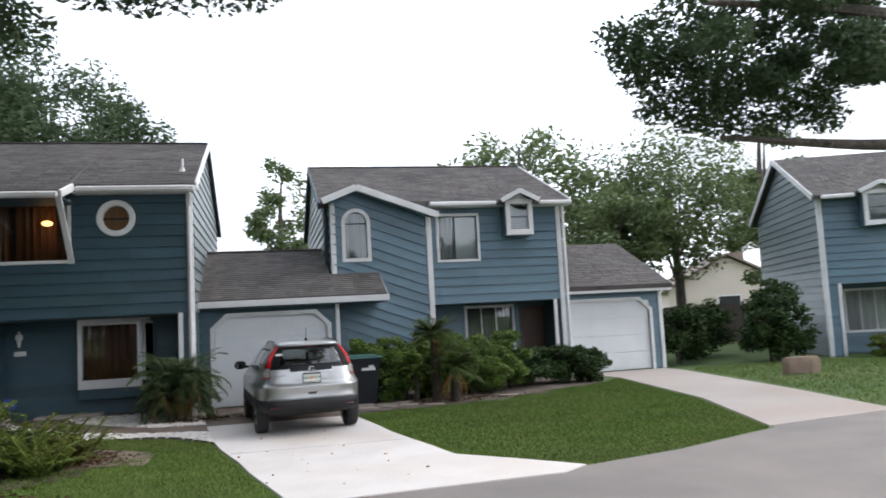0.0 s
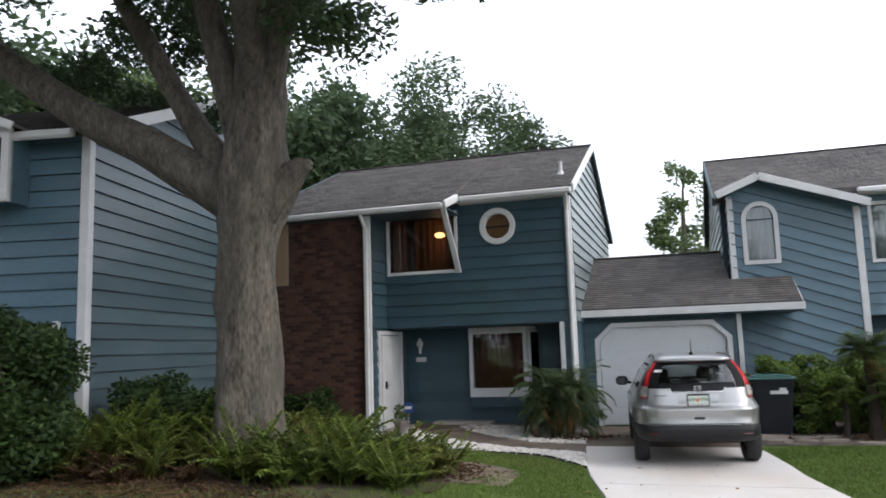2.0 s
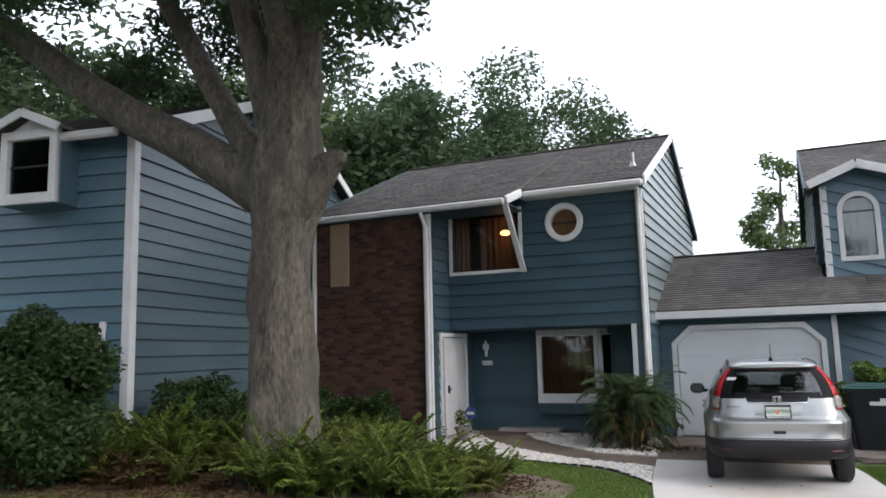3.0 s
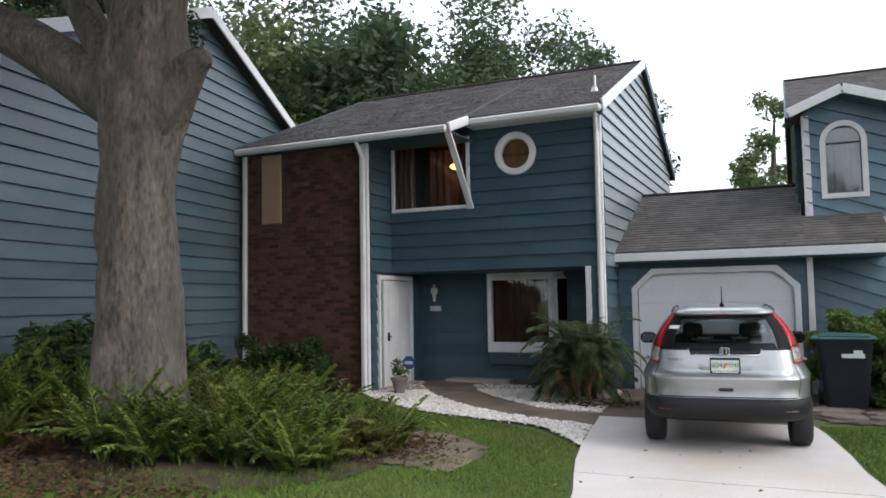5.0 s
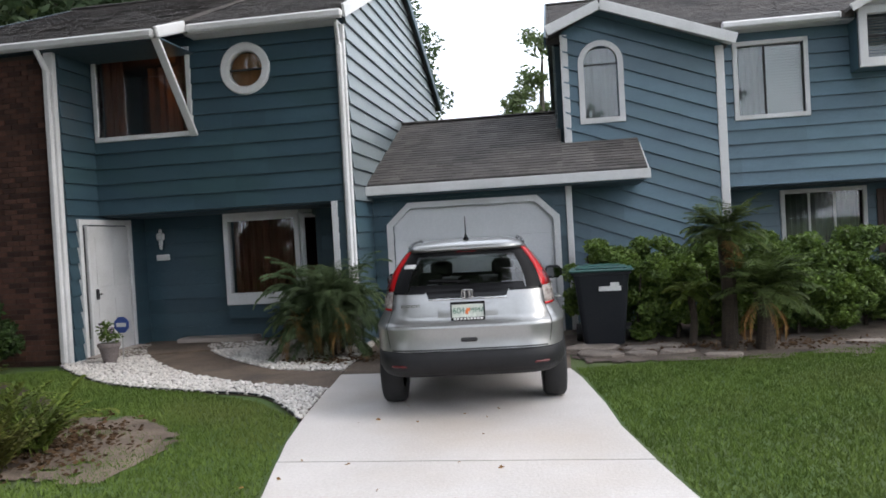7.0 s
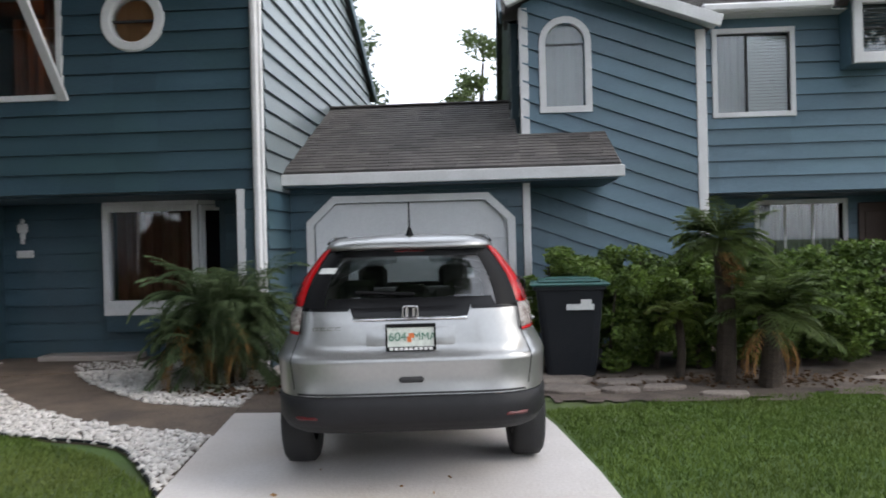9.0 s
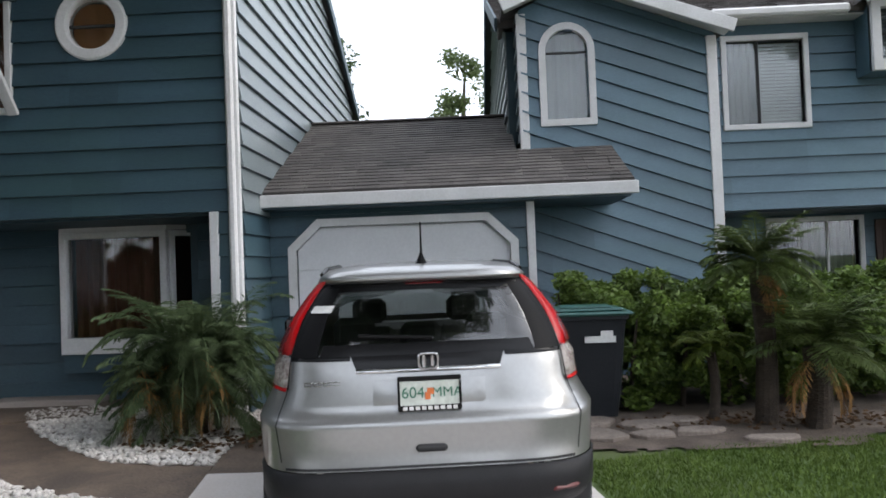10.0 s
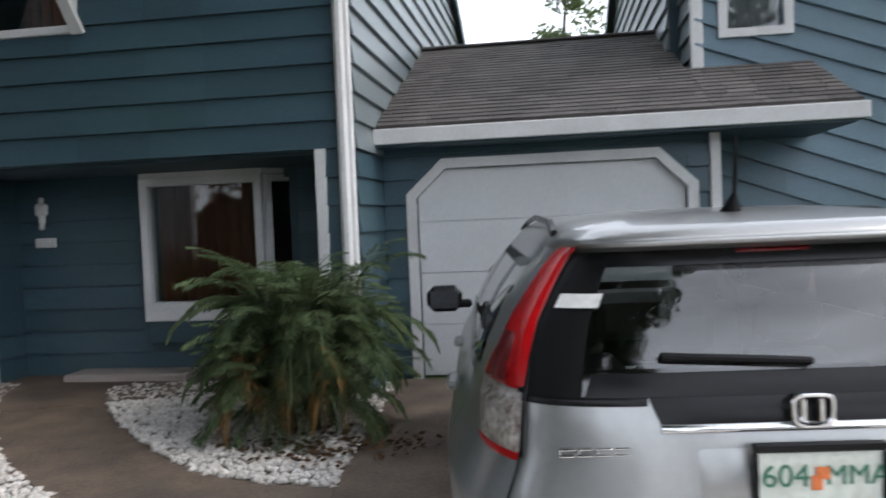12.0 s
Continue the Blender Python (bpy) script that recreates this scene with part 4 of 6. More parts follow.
def box_window(parent, pl, u0, v0, u1, v1, cover_mat=None):
    """A small window that stands out from the wall under its own little gable."""
    m = pl.m()
    d = 0.45
    uc = (u0 + u1) / 2
    bx = part("box_window", join(box((u0, 0.02, v0), (u0 + 0.03, d, v1), 0.004, m), box((u1 - 0.03, 0.02, v0), (u1, d, v1), 0.004, m), box((u0 + 0.03, 0.02, v0), (u1 - 0.03, d - 0.002, v0 + 0.03), 0.004, m), box((u0 + 0.03, 0.03, v0 + 0.03), (u1 - 0.03, 0.05, v1), 0, m)), M_TEAL, parent)
    fp = Plane(pl.at(0, 0, d), pl.u)
    part("window_frame", frame_rect(fp, u0 + 0.13, v0 + 0.16, u1 - 0.13, v1 - 0.06, 0.13, -0.05, 0.05, 0.03), M_WHITE, bx)
    pane(bx, fp, [(u0 + 0.13, v0 + 0.16), (u1 - 0.13, v0 + 0.16), (u1 - 0.13, v1 - 0.06), (u0 + 0.13, v1 - 0.06)], -0.02)
    vm = (v0 + v1) / 2 + 0.05
    part("rail", box((u0 + 0.13, d - 0.05, vm - 0.015), (u1 - 0.13, d - 0.005, vm + 0.015), 0.003, m), M_DARK, bx)
    n = int((v1 - v0 - 0.2) / 0.05)
    part("blind", merge([prism([pl.at(u0 + 0.1, v0 + 0.15 + i * 0.05, d - 0.1), pl.at(u1 - 0.1, v0 + 0.15 + i * 0.05, d - 0.1), pl.at(u1 - 0.1, v0 + 0.19 + i * 0.05, d - 0.13), pl.at(u0 + 0.1, v0 + 0.19 + i * 0.05, d - 0.13)], -pl.n * 0.003) for i in range(n)]), cover_mat or M_GREYBLIND, bx)
    a, b, c = pl.at(u0 - 0.16, v1 + 0.02, d + 0.2), pl.at(u1 + 0.16, v1 + 0.02, d + 0.2), pl.at(uc, v1 + 0.3, d + 0.2)
    back = -pl.n * 1.3
    part("gable_roof", merge([prism([a, c, c + back, a + back], (0, 0, 0.05)), prism([c, b, b + back, c + back], (0, 0, 0.05))]), M_SHINGLE, bx)
    part("rake_board", join(beam(a + pl.n * 0.02, c + pl.n * 0.02, 0.04, 0.13), beam(b + pl.n * 0.02, c + pl.n * 0.02, 0.04, 0.13)), M_WHITE, bx)
    part("gable_wall", prism([pl.at(u0 - 0.02, v1, d), pl.at(u1 + 0.02, v1, d), pl.at(uc, v1 + 0.27, d)], -pl.n * 0.05), M_WHITE, bx)
    return bx


box_window(house_b, FB2, 7.53, 4.1, 8.33, 5.05)

# ---------------------------------------------------------------- next garage to the right
g2 = thing("garage", "attached garage of the next house with wide white door", "garage", pose(11, 21.1, 0), local=False)
GP2 = Plane((0, 21.1, 0), (1, 0, 0))
p2 = [(9.3, 0), (12.62, 0), (12.62, 2.45), (9.3, 2.45)]
h2 = [(9.62, 0, 12.2, 2.1)]
wg2 = wall(g2, GP2, p2, h2)
siding(wg2, GP2, p2, h2, phase=2.3)
o2 = [(9.52, 0.0), (9.52, 2.2), (11.9, 2.2), (12.3, 1.84), (12.3, 0.0)]
i2 = [(9.62, 0.0), (9.62, 2.1), (11.86, 2.1), (12.2, 1.8), (12.2, 0.0)]
part("door_trim", merge([prism([GP2.at(u, v, 0.05) for u, v in (o2[i], o2[i + 1], i2[i + 1], i2[i])], (0, 0.06, 0)) for i in range(4)]), M_WHITE, g2)
part("door_corner", prism([GP2.at(u, v, 0.02) for u, v in ((12.2, 1.8), (12.2, 2.1), (11.86, 2.1))], (0, 0.05, 0)), M_GARAGE, g2)
gd2 = part("garage_door", box((9.62, 21.15, 0.02), (12.2, 21.19, 2.1), 0), M_GARAGE, g2)
for i in range(4):
    part("door_panel", box((9.625, 21.13, 0.03 + i * 0.52), (12.195, 21.151, 0.54 + i * 0.52), 0.008), M_GARAGE, gd2)
part("corner_trim", box((12.52, 21.04, 0), (12.64, 21.12, 2.37), 0.008), M_WHITE, g2)
part("fascia", box((9.4, 20.75, 2.36), (12.85, 20.79, 2.54), 0.006), M_WHITE, g2)
roof_plane(g2, (9.32, 20.73, 2.56), (12.85, 20.73, 2.56), (9.32, 24.3, 4.13), (12.85, 24.3, 4.13))
roof_plane(g2, (9.32, 27.8, 2.6), (12.85, 27.8, 2.6), (9.32, 24.3, 4.13), (12.85, 24.3, 4.13))
part("wall", prism([(12.62, 21.24, 0), (12.62, 27.5, 0), (12.62, 27.5, 2.5), (12.62, 24.3, 3.95), (12.62, 21.24, 2.5)], (-0.1, 0, 0)), M_TEALWALL, g2)


def corner_house(name, label, m, mirror, D=8.2, R=7.0):
    """A neighbour seen at its corner: front along x from 0, side along y. mirror: it stretches to -x."""
    s = -1 if mirror else 1
    h = thing(name, label, "house", m)
    W, H = 7.5, 5.1
    fp = Plane((-W, 0, 0), (1, 0, 0)) if mirror else Plane((0, 0, 0), (1, 0, 0))
    k = (lambda a, b: (W - b, W - a)) if mirror else (lambda a, b: (a, b))
    w0, w1 = k(2.5, 4.05) if mirror else k(2.75, 4.3)
    holes = [(w0, 3.5, w1, 4.8)]
    poly = [(0, 2.28), (W, 2.28), (W, H), (0, H)]
    wf = wall(h, fp, poly, holes)
    siding(wf, fp, poly, holes, phase=2.28)
    a, b = k(0, 0.4)
    q = [(a, 0), (b, 0), (b, 2.276), (a, 2.276)]
    siding(wall(h, fp, q), fp, q, phase=2.28)
    sp = Plane((0, 0, 0), (0, 1, 0)) if mirror else Plane((0, D, 0), (0, -1, 0))
    pent = [(0, 0), (D, 0), (D, H), (D / 2, R - 0.08), (0, H)]
    ws_ = wall(h, sp, pent)
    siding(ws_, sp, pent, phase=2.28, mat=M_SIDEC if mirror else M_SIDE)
    lowp = Plane((fp.o.x, 1.3, 0), (1, 0, 0))
    l0, l1 = k(1.0, 2.4)
    lh = [(l0, 0.75, l1, 2.05)]
    lpoly = [(0.14, 0), (W, 0), (W, 2.26), (0.14, 2.26)] if not mirror else [(0, 0), (W - 0.14, 0), (W - 0.14, 2.26), (0, 2.26)]
    siding(wall(h, lowp, lpoly, lh), lowp, lpoly, lh, phase=2.28)
    window(h, lowp, l0, 0.75, l1, 2.05, 0.08, 0.06, "curtain", (0, 1), M_BLIND, bars=(0.33, 0.66), waves=10)
    window(h, fp, w0, 3.5, w1, 4.8, 0.08, 0.05, "blind", (0, 1), M_BLIND, bars=(0.5,))
    b0, b1 = k(0.95, 1.95) if mirror else k(1.2, 2.2)
    box_window(h, fp, b0, 4.05, b1, 5.1)
    x0, x1 = (-W, 0.25) if mirror else (-0.25, W)
    part("soffit", box((fp.o.x + .1, 0.16, 2.25), (fp.o.x + W - .1, 1.3, 2.29), 0), M_TEALWALL, h)
    roof_plane(h, (x0, -0.35, H + 0.02), (x1, -0.35, H + 0.02), (x0, D / 2, R + 0.08), (x1, D / 2, R + 0.08))
    roof_plane(h, (x0, D + 0.35, H + 0.02), (x1, D + 0.35, H + 0.02), (x0, D / 2, R + 0.08), (x1, D / 2, R + 0.08))
    xe = 0.26 if mirror else -0.26
    part("rake_board", beam((xe, -0.36, H - 0.04), (xe, D / 2, R + 0.02), 0.04, 0.2), M_WHITE, h)
    part("rake_board", beam((xe, D + 0.36, H - 0.04), (xe, D / 2, R + 0.02), 0.04, 0.2), M_WHITE, h)
    for i0, i1 in ((0, 1.0), (2.4, W)):
        g0, g1 = k(i0, i1)
        part("gutter", beam((fp.o.x + g0 + (0.28 if mirror and i0 == 0 else 0) * 0, -0.39, H - 0.05), (fp.o.x + g1, -0.39, H - 0.05), 0.12, 0.13, 0.03), M_WHITE, h)
    part("corner_trim", box((-0.09, -0.06, 0), (0.055, 0.09, H), 0.01) if mirror else box((-0.055, -0.06, 0), (0.09, 0.09, H), 0.01), M_WHITE, h)
    t0 = -0.48 if mirror else 0.36
    part("porch_post", box((t0, -0.05, 0), (t0 + 0.11, 0.02, 2.3), 0.01), M_WHITE, h)
    part("wall", box((fp.o.x + .15, D - 0.15, 0), (fp.o.x + W - .15, D, H), 0), M_TEALWALL, h)
    far = fp.o.x if mirror else W
    part("wall", prism([(far, 0.15, 0), (far, D, 0), (far, D, H), (far, D / 2, R - 0.1), (far, 0.15, H)], (0.1 if mirror else -0.1, 0, 0)), M_TEALWALL, h)
    return h


house_c = corner_house("house", "two-storey teal clapboard house with pale side wall behind the oak", pose(-6.97, 10.66, 0.1, 0, 0, 10.5), True, 9.7, 7.2)
house_d = corner_house("house", "two-storey teal clapboard house across the neighbouring driveway", pose(18.2, 20.7, 0, 0, 0, -22.0), False, 7.6)

# ---------------------------------------------------------------- far house and fence behind the lawns
far = thing("far_house", "cream stucco house with brown roof, far off", "house", pose(31.5, 46, 0, 0, 0, -20))
part("wall", prism([(-4, 0, 0), (4, 0, 0), (4, 0, 2.9), (0, 0, 5.0), (-4, 0, 2.9)], (0, 9, 0)), M_CREAM, far)
part("roof", welded(merge([prism([(-4.5, -.4, 2.7), (0, -.4, 5.1), (0, 10, 5.1), (-4.5, 10, 2.7)], (0, 0, .15)), prism([(0, -.4, 5.1), (4.5, -.4, 2.7), (4.5, 10, 2.7), (0, 10, 5.1)], (0, 0, .15))])), M_FARROOF, far)
part("window", frame_rect(Plane((0, 0, 0), (1, 0, 0)), -0.7, 1.2, 0.7, 2.3, 0.08, -0.05, 0.05), M_WHITE, far)
part("pane", box((-0.7, -0.02, 1.2), (0.7, 0.02, 2.3), 0), M_DARK, far)
part("chimney", box((1.4, 4, 4.2), (2.2, 4.8, 5.9), 0.02), M_FARROOF, far)
fence = thing("board_fence", "dark wooden board fence closing the back gardens", "fence", pose(13, 32, 0), local=False)
for i in range(110):
    x = -10 + i * 0.45
    part("board", box((x, 32, 0.02), (x + 0.43, 32.03, 1.75 + 0.04 * (i % 3)), 0), M_FENCE, fence)

# ---------------------------------------------------------------- the parked car
def car_paint():
    m = material("silver_car_paint", (0.37, 0.37, 0.365), 0.3, (0.335, 0.335, 0.33), 40, 400, bump=0.0, metal=0.7, coat=0.6)
    return m


M_PAINT = car_paint()
M_CARGLASS = glass_material("tinted_car_glass", (0.4, 0.43, 0.43), 0.0, 2.1)
M_SCREEN = glass_material("clear_windscreen_glass", (0.82, 0.86, 0.85))
M_PLASTIC = material("black_bumper_plastic", (0.02, 0.02, 0.022), 0.55, None, 10, 150, bump=0.1, spec=0.25)
M_GLOSSBLACK = material("gloss_black_trim", (0.01, 0.01, 0.011), 0.22, None, 10, 50, bump=0, spec=0.22)
M_BLACKRIM = material("black_window_edge_print", (0.008, 0.008, 0.009), 0.5, None, 10, 50, bump=0, spec=0.12)
M_RED = material("red_tail_lens", (0.5, 0.006, 0.008), 0.2, (0.36, 0.004, 0.006), 30, 90, bump=0.05, spec=0.35)
M_CLEAR = material("clear_lamp_lens", (0.5, 0.46, 0.43), 0.12, (0.09, 0.05, 0.045), 9, 60, bump=0.5)
M_REFLECT = material("dull_red_reflector", (0.1, 0.006, 0.008), 0.35, None, 30, 90, bump=0.05)
M_MIRROR = material("wing_mirror_silvering", (0.1, 0.11, 0.12), 0.03, None, 10, 40, bump=0, metal=1.0)
M_DEEPRED = material("dark_red_lamp_core", (0.16, 0.003, 0.006), 0.25, (0.1, 0.002, 0.004), 30, 90, bump=0.1)
M_CHROME = material("chrome", (0.8, 0.8, 0.8), 0.12, None, 10, 40, bump=0, metal=1.0)
M_PLATE = material("pale_plate", (0.68, 0.72, 0.66), 0.4, None, 10, 40, bump=0)
M_GREENINK = material("green_plate_ink", (0.06, 0.2, 0.13), 0.5, None, 10, 40, bump=0)
M_ORANGEINK = material("orange_plate_print", (0.75, 0.2, 0.06), 0.5, None, 10, 40, bump=0)
M_SEAT = material("dark_grey_seat_cloth", (0.07, 0.07, 0.072), 0.85, None, 10, 90, bump=0.1)

# height: half width, rear, front
CAR = [(0.34, 0.80, 0.20, 4.30), (0.40, 0.87, 0.07, 4.42), (0.47, 0.90, 0.0, 4.50), (0.60, 0.905, 0.0, 4.53), (0.615, 0.90, 0.035, 4.53), (0.70, 0.908, 0.05, 4.52), (0.78, 0.912, 0.045, 4.50),
       (0.83, 0.915, 0.04, 4.49), (0.87, 0.897, 0.085, 4.46), (0.93, 0.862, 0.095, 4.42), (0.98, 0.835, 0.105, 4.38), (1.06, 0.818, 0.125, 4.1), (1.10, 0.81, 0.14, 3.6), (1.14, 0.799, 0.155, 3.42), (1.22, 0.77, 0.195, 3.2),
       (1.32, 0.722, 0.25, 2.98), (1.42, 0.65, 0.31, 2.72), (1.495, 0.585, 0.35, 2.6), (1.515, 0.572, 0.285, 2.52), (1.545, 0.545, 0.31, 2.45), (1.57, 0.495, 0.42, 2.3), (1.592, 0.38, 0.75, 2.1), (1.604, 0.1, 1.1, 1.8)]


def car_row(z):
    for a, b in zip(CAR, CAR[1:]):
        if z <= b[0]:
            t = max(0.0, (z - a[0]) / (b[0] - a[0]))
            return [a[k] + t * (b[k] - a[k]) for k in (1, 2, 3)]
    return list(CAR[-1][1:])


NP = 6.5


def car_rear(f, z, off=0.0):
    hw, yr, yf = car_row(z)
    h = (yf - yr) / 2
    y = yr + h - h * (1 - min(1, abs(f)) ** NP) ** (1 / NP)
    return Vector((f * (hw + off * abs(f) ** 3), y - off, z))


def car_side(s, y, z, off=0.0):
    hw, yr, yf = car_row(z)
    h = (yf - yr) / 2
    k = min(0.99999, abs((y - yr - h) / h))
    return Vector((s * (hw * (1 - k ** NP) ** (1 / NP) + off), y, z))


FS = [-0.985, -0.95, -0.9, -0.85, -0.79, -0.7, -0.6, -0.45, -0.3, -0.15, 0, 0.15, 0.3, 0.45, 0.6, 0.7, 0.79, 0.85, 0.9, 0.95, 0.985]
YT = [0.0, 0.05, 0.11, 0.18, 0.3, 0.42, 0.44, 0.56, 0.68, 0.8, 0.9, 1.0]


def car_ring(z):
    hw, yr, yf = car_row(z)
    h = (yf - yr) / 2
    ring = [car_rear(f, z) for f in FS]
    y0 = ring[-1].y
    y1 = yf - (y0 - yr)
    ring += [car_side(1, y0 + t * (y1 - y0), z) for t in YT[1:-1]]
    ring += [Vector((p.x, yf - (p.y - yr), z)) for p in reversed(ring[:len(FS)])]
    ring += [car_side(-1, y1 + t * (y0 - y1), z) for t in YT[1:-1]]
    return ring


def car_shell(zs, drop=None, cap=False):
    rings = [car_ring(z) for z in zs]
    n = len(rings[0])
    vs = [tuple(p) for r in rings for p in r]
    fs = []
    for i in range(len(rings) - 1):
        for j in range(n):
            q = (i * n + j, i * n + (j + 1) % n, (i + 1) * n + (j + 1) % n, (i + 1) * n + j)
            c = sum((Vector(vs[k]) for k in q), Vector()) / 4
            if not (drop and drop(c, j)):
                fs.append(q)
    if cap:
        fs.append(tuple((len(rings) - 1) * n + j for j in range(n)))
    return vs, fs


NF, NYT = len(FS), len(YT) - 2


def car_hole(c, j):
    if not 1.14 < c.z < 1.46:
        return False
    if j < NF - 1:
        return -0.85 <= FS[j] and FS[j + 1] <= 0.85
    if j < NF + NYT or j >= 2 * NF + NYT:
        return 0.75 < c.y < 3.0
    return NF + NYT + 3 < j < 2 * NF + NYT - 4


def rear_patch(f0a, f1a, za, f0b, f1b, zb, off, n=8, k=6, inset=0.012):
    """A panel on the rear: from f0a..f1a at height za to f0b..f1b at zb, with its own rim."""
    vs, fs = [], []
    for i in range(k + 1):
        v = i / k
        for j in range(n + 1):
            u = j / n
            f = (f0a + (f0b - f0a) * v) * (1 - u) + (f1a + (f1b - f1a) * v) * u
            edge = i in (0, k) or j in (0, n)
            vs.append(tuple(car_rear(f, za + (zb - za) * v, off - (inset if edge else 0))))
    w = n + 1
    for i in range(k):
        for j in range(n):
            fs.append((i * w + j, i * w + j + 1, (i + 1) * w + j + 1, (i + 1) * w + j))
    return vs, fs


def lamp_strip(s, rows, off, n=6, rim=0.02):
    """A wrap-round lens: rows of height, inner and outer edge."""
    vs = []
    for i, (z, f0, f1) in enumerate(rows):
        for j in range(n + 1):
            edge = i in (0, len(rows) - 1) or j in (0, n)
            vs.append(tuple(car_rear(s * (f0 + (f1 - f0) * j / n), z, off - (rim if edge else 0))))
    w = n + 1
    return vs, [(i * w + j, i * w + j + 1, (i + 1) * w + j + 1, (i + 1) * w + j) for i in range(len(rows) - 1) for j in range(n)]


def side_patch(s, y0, y1, za, zb, off, n=10, k=4):
    vs = [tuple(car_side(s, y0 + (y1 - y0) * j / n, za + (zb - za) * i / k, off)) for i in range(k + 1) for j in range(n + 1)]
    w = n + 1
    return vs, [(i * w + j, i * w + j + 1, (i + 1) * w + j + 1, (i + 1) * w + j) for i in range(k) for j in range(n)]


def lettering(name, text, size, m, mat, parent, depth=0.002):
    cu = bpy.data.curves.new(name, "FONT")
    cu.body, cu.size, cu.extrude, cu.align_x, cu.align_y = text, size, depth, "CENTER", "CENTER"
    tmp = bpy.data.objects.new("tmp_text", cu)
    scene.collection.objects.link(tmp)
    me = bpy.data.meshes.new_from_object(tmp.evaluated_get(bpy.context.evaluated_depsgraph_get()))
    bpy.data.objects.remove(tmp)
    me.transform(m)
    me.materials.clear()
    return part(name, me, mat, parent)


def build_car(m):
    car = thing("car", "silver compact SUV parked on the concrete drive, rear towards the street", "car", m)
    zs = [0.615, 0.65, 0.70, 0.745, 0.78, 0.805, 0.83, 0.85, 0.87, 0.92, 0.98, 1.02, 1.06, 1.10, 1.14, 1.18, 1.22, 1.27, 1.32, 1.37, 1.42, 1.46, 1.495, 1.505, 1.515, 1.53, 1.545, 1.558, 1.57, 1.582, 1.592, 1.604]
    body = part("body", car_shell(zs, car_hole, True), M_PAINT, car, smooth=True)
    part("lower_bumper", car_shell([0.375, 0.40, 0.42, 0.44, 0.47, 0.54, 0.6, 0.612]), M_PLASTIC, car, "matt black plastic bumper and sills", smooth=True)
    part("underbody", box((-0.62, 0.55, 0.3), (0.62, 4.1, 0.37), 0.02), M_DARK, car)
    part("rear_window", rear_patch(-0.86, 0.86, 1.135, -0.86, 0.86, 1.47, 0.004, 18, 9, 0.006), M_CARGLASS, body, "dark tinted rear window", smooth=True).visible_shadow = False
    part("window_band", rear_patch(-0.43, 0.43, 1.078, -0.47, 0.47, 1.142, 0.007, 12, 3, 0.004), M_GLOSSBLACK, body, smooth=True)
    for s in (-1, 1):
        part("window_band", rear_patch(s * 0.47, s * 0.845, 1.12, s * 0.47, s * 0.845, 1.142, 0.006, 8, 2, 0.004), M_GLOSSBLACK, body, smooth=True)
        part("window_border", rear_patch(s * 0.67, s * 0.81, 1.14, s * 0.7, s * 0.81, 1.47, 0.0065, 4, 8, 0.002), M_BLACKRIM, body, smooth=True)
        part("window_pillar", rear_patch(s * 0.80, s * 0.86, 1.14, s * 0.80, s * 0.87, 1.49, 0.007, 3, 8, 0.004), M_BLACKRIM, body, smooth=True)
        lamp = part("tail_light", lamp_strip(s, [(1.145, 0.832, 0.968), (1.2, 0.84, 0.962), (1.26, 0.85, 0.953), (1.32, 0.855, 0.95), (1.38, 0.86, 0.948), (1.44, 0.865, 0.946), (1.48, 0.868, 0.944), (1.505, 0.872, 0.94)], 0.02), M_RED, car, "red tail lamp with clear lower lens", smooth=True)
        part("reverse_lens", lamp_strip(s, [(0.985, 0.83, 0.925), (1.0, 0.828, 0.95), (1.05, 0.828, 0.965), (1.1, 0.83, 0.968), (1.143, 0.832, 0.968)], 0.018), M_CLEAR, lamp, "clear reversing lens", smooth=True)
        part("lamp_core", lamp_strip(s, [(1.16, 0.9, 0.95), (1.2, 0.895, 0.948), (1.25, 0.895, 0.944), (1.3, 0.9, 0.94)], 0.025, 4, 0.008), M_DEEPRED, lamp, "dark red lamp core", smooth=True)
        part("lamp_edge", lamp_strip(s, [(0.977, 0.83, 0.915), (0.985, 0.828, 0.935), (0.996, 0.828, 0.948)], 0.022, 5, 0.008), M_RED, lamp, smooth=True)
        part("lens_rim", rear_patch(s * 0.817, s * 0.828, 0.985, s * 0.86, s * 0.868, 1.49, 0.012, 2, 10, 0.004), M_GLOSSBLACK, lamp, smooth=True)
        part("reflector", rear_patch(s * 0.62, s * 0.80, 0.475, s * 0.62, s * 0.80, 0.505, 0.006, 6, 2), M_REFLECT, car)
        part("side_window", side_patch(s, 0.72, 3.02, 1.13, 1.43, 0.003), M_CARGLASS, body, smooth=True).visible_shadow = False
        for y in (1.05, 2.0):
            part("window_pillar", side_patch(s, y - 0.035, y + 0.035, 1.12, 1.44, 0.008, 2, 4), M_GLOSSBLACK, body)
        part("window_trim", side_patch(s, 0.7, 3.3, 1.112, 1.13, 0.01, 12, 1), M_GLOSSBLACK, body)
        for y in (0.95, 2.02, 3.08):
            part("door_seam", side_patch(s, y - 0.004, y + 0.004, 0.63, 1.11, 0.002, 1, 6), M_DARK, body)
        for y in (1.25, 2.25):
            part("door_handle", join(box((s * 0.905 - 0.02, y, 0.93), (s * 0.905 + 0.03, y + 0.2, 0.96), 0.012)), M_PAINT, body)
        part("roof_rail", tube([(s * 0.545, 0.62, 1.54), (s * 0.535, 0.85, 1.572), (s * 0.525, 1.6, 1.59), (s * 0.53, 2.0, 1.57), (s * 0.545, 2.2, 1.535)], [0.012] * 5, 8), M_GLOSSBLACK, car)
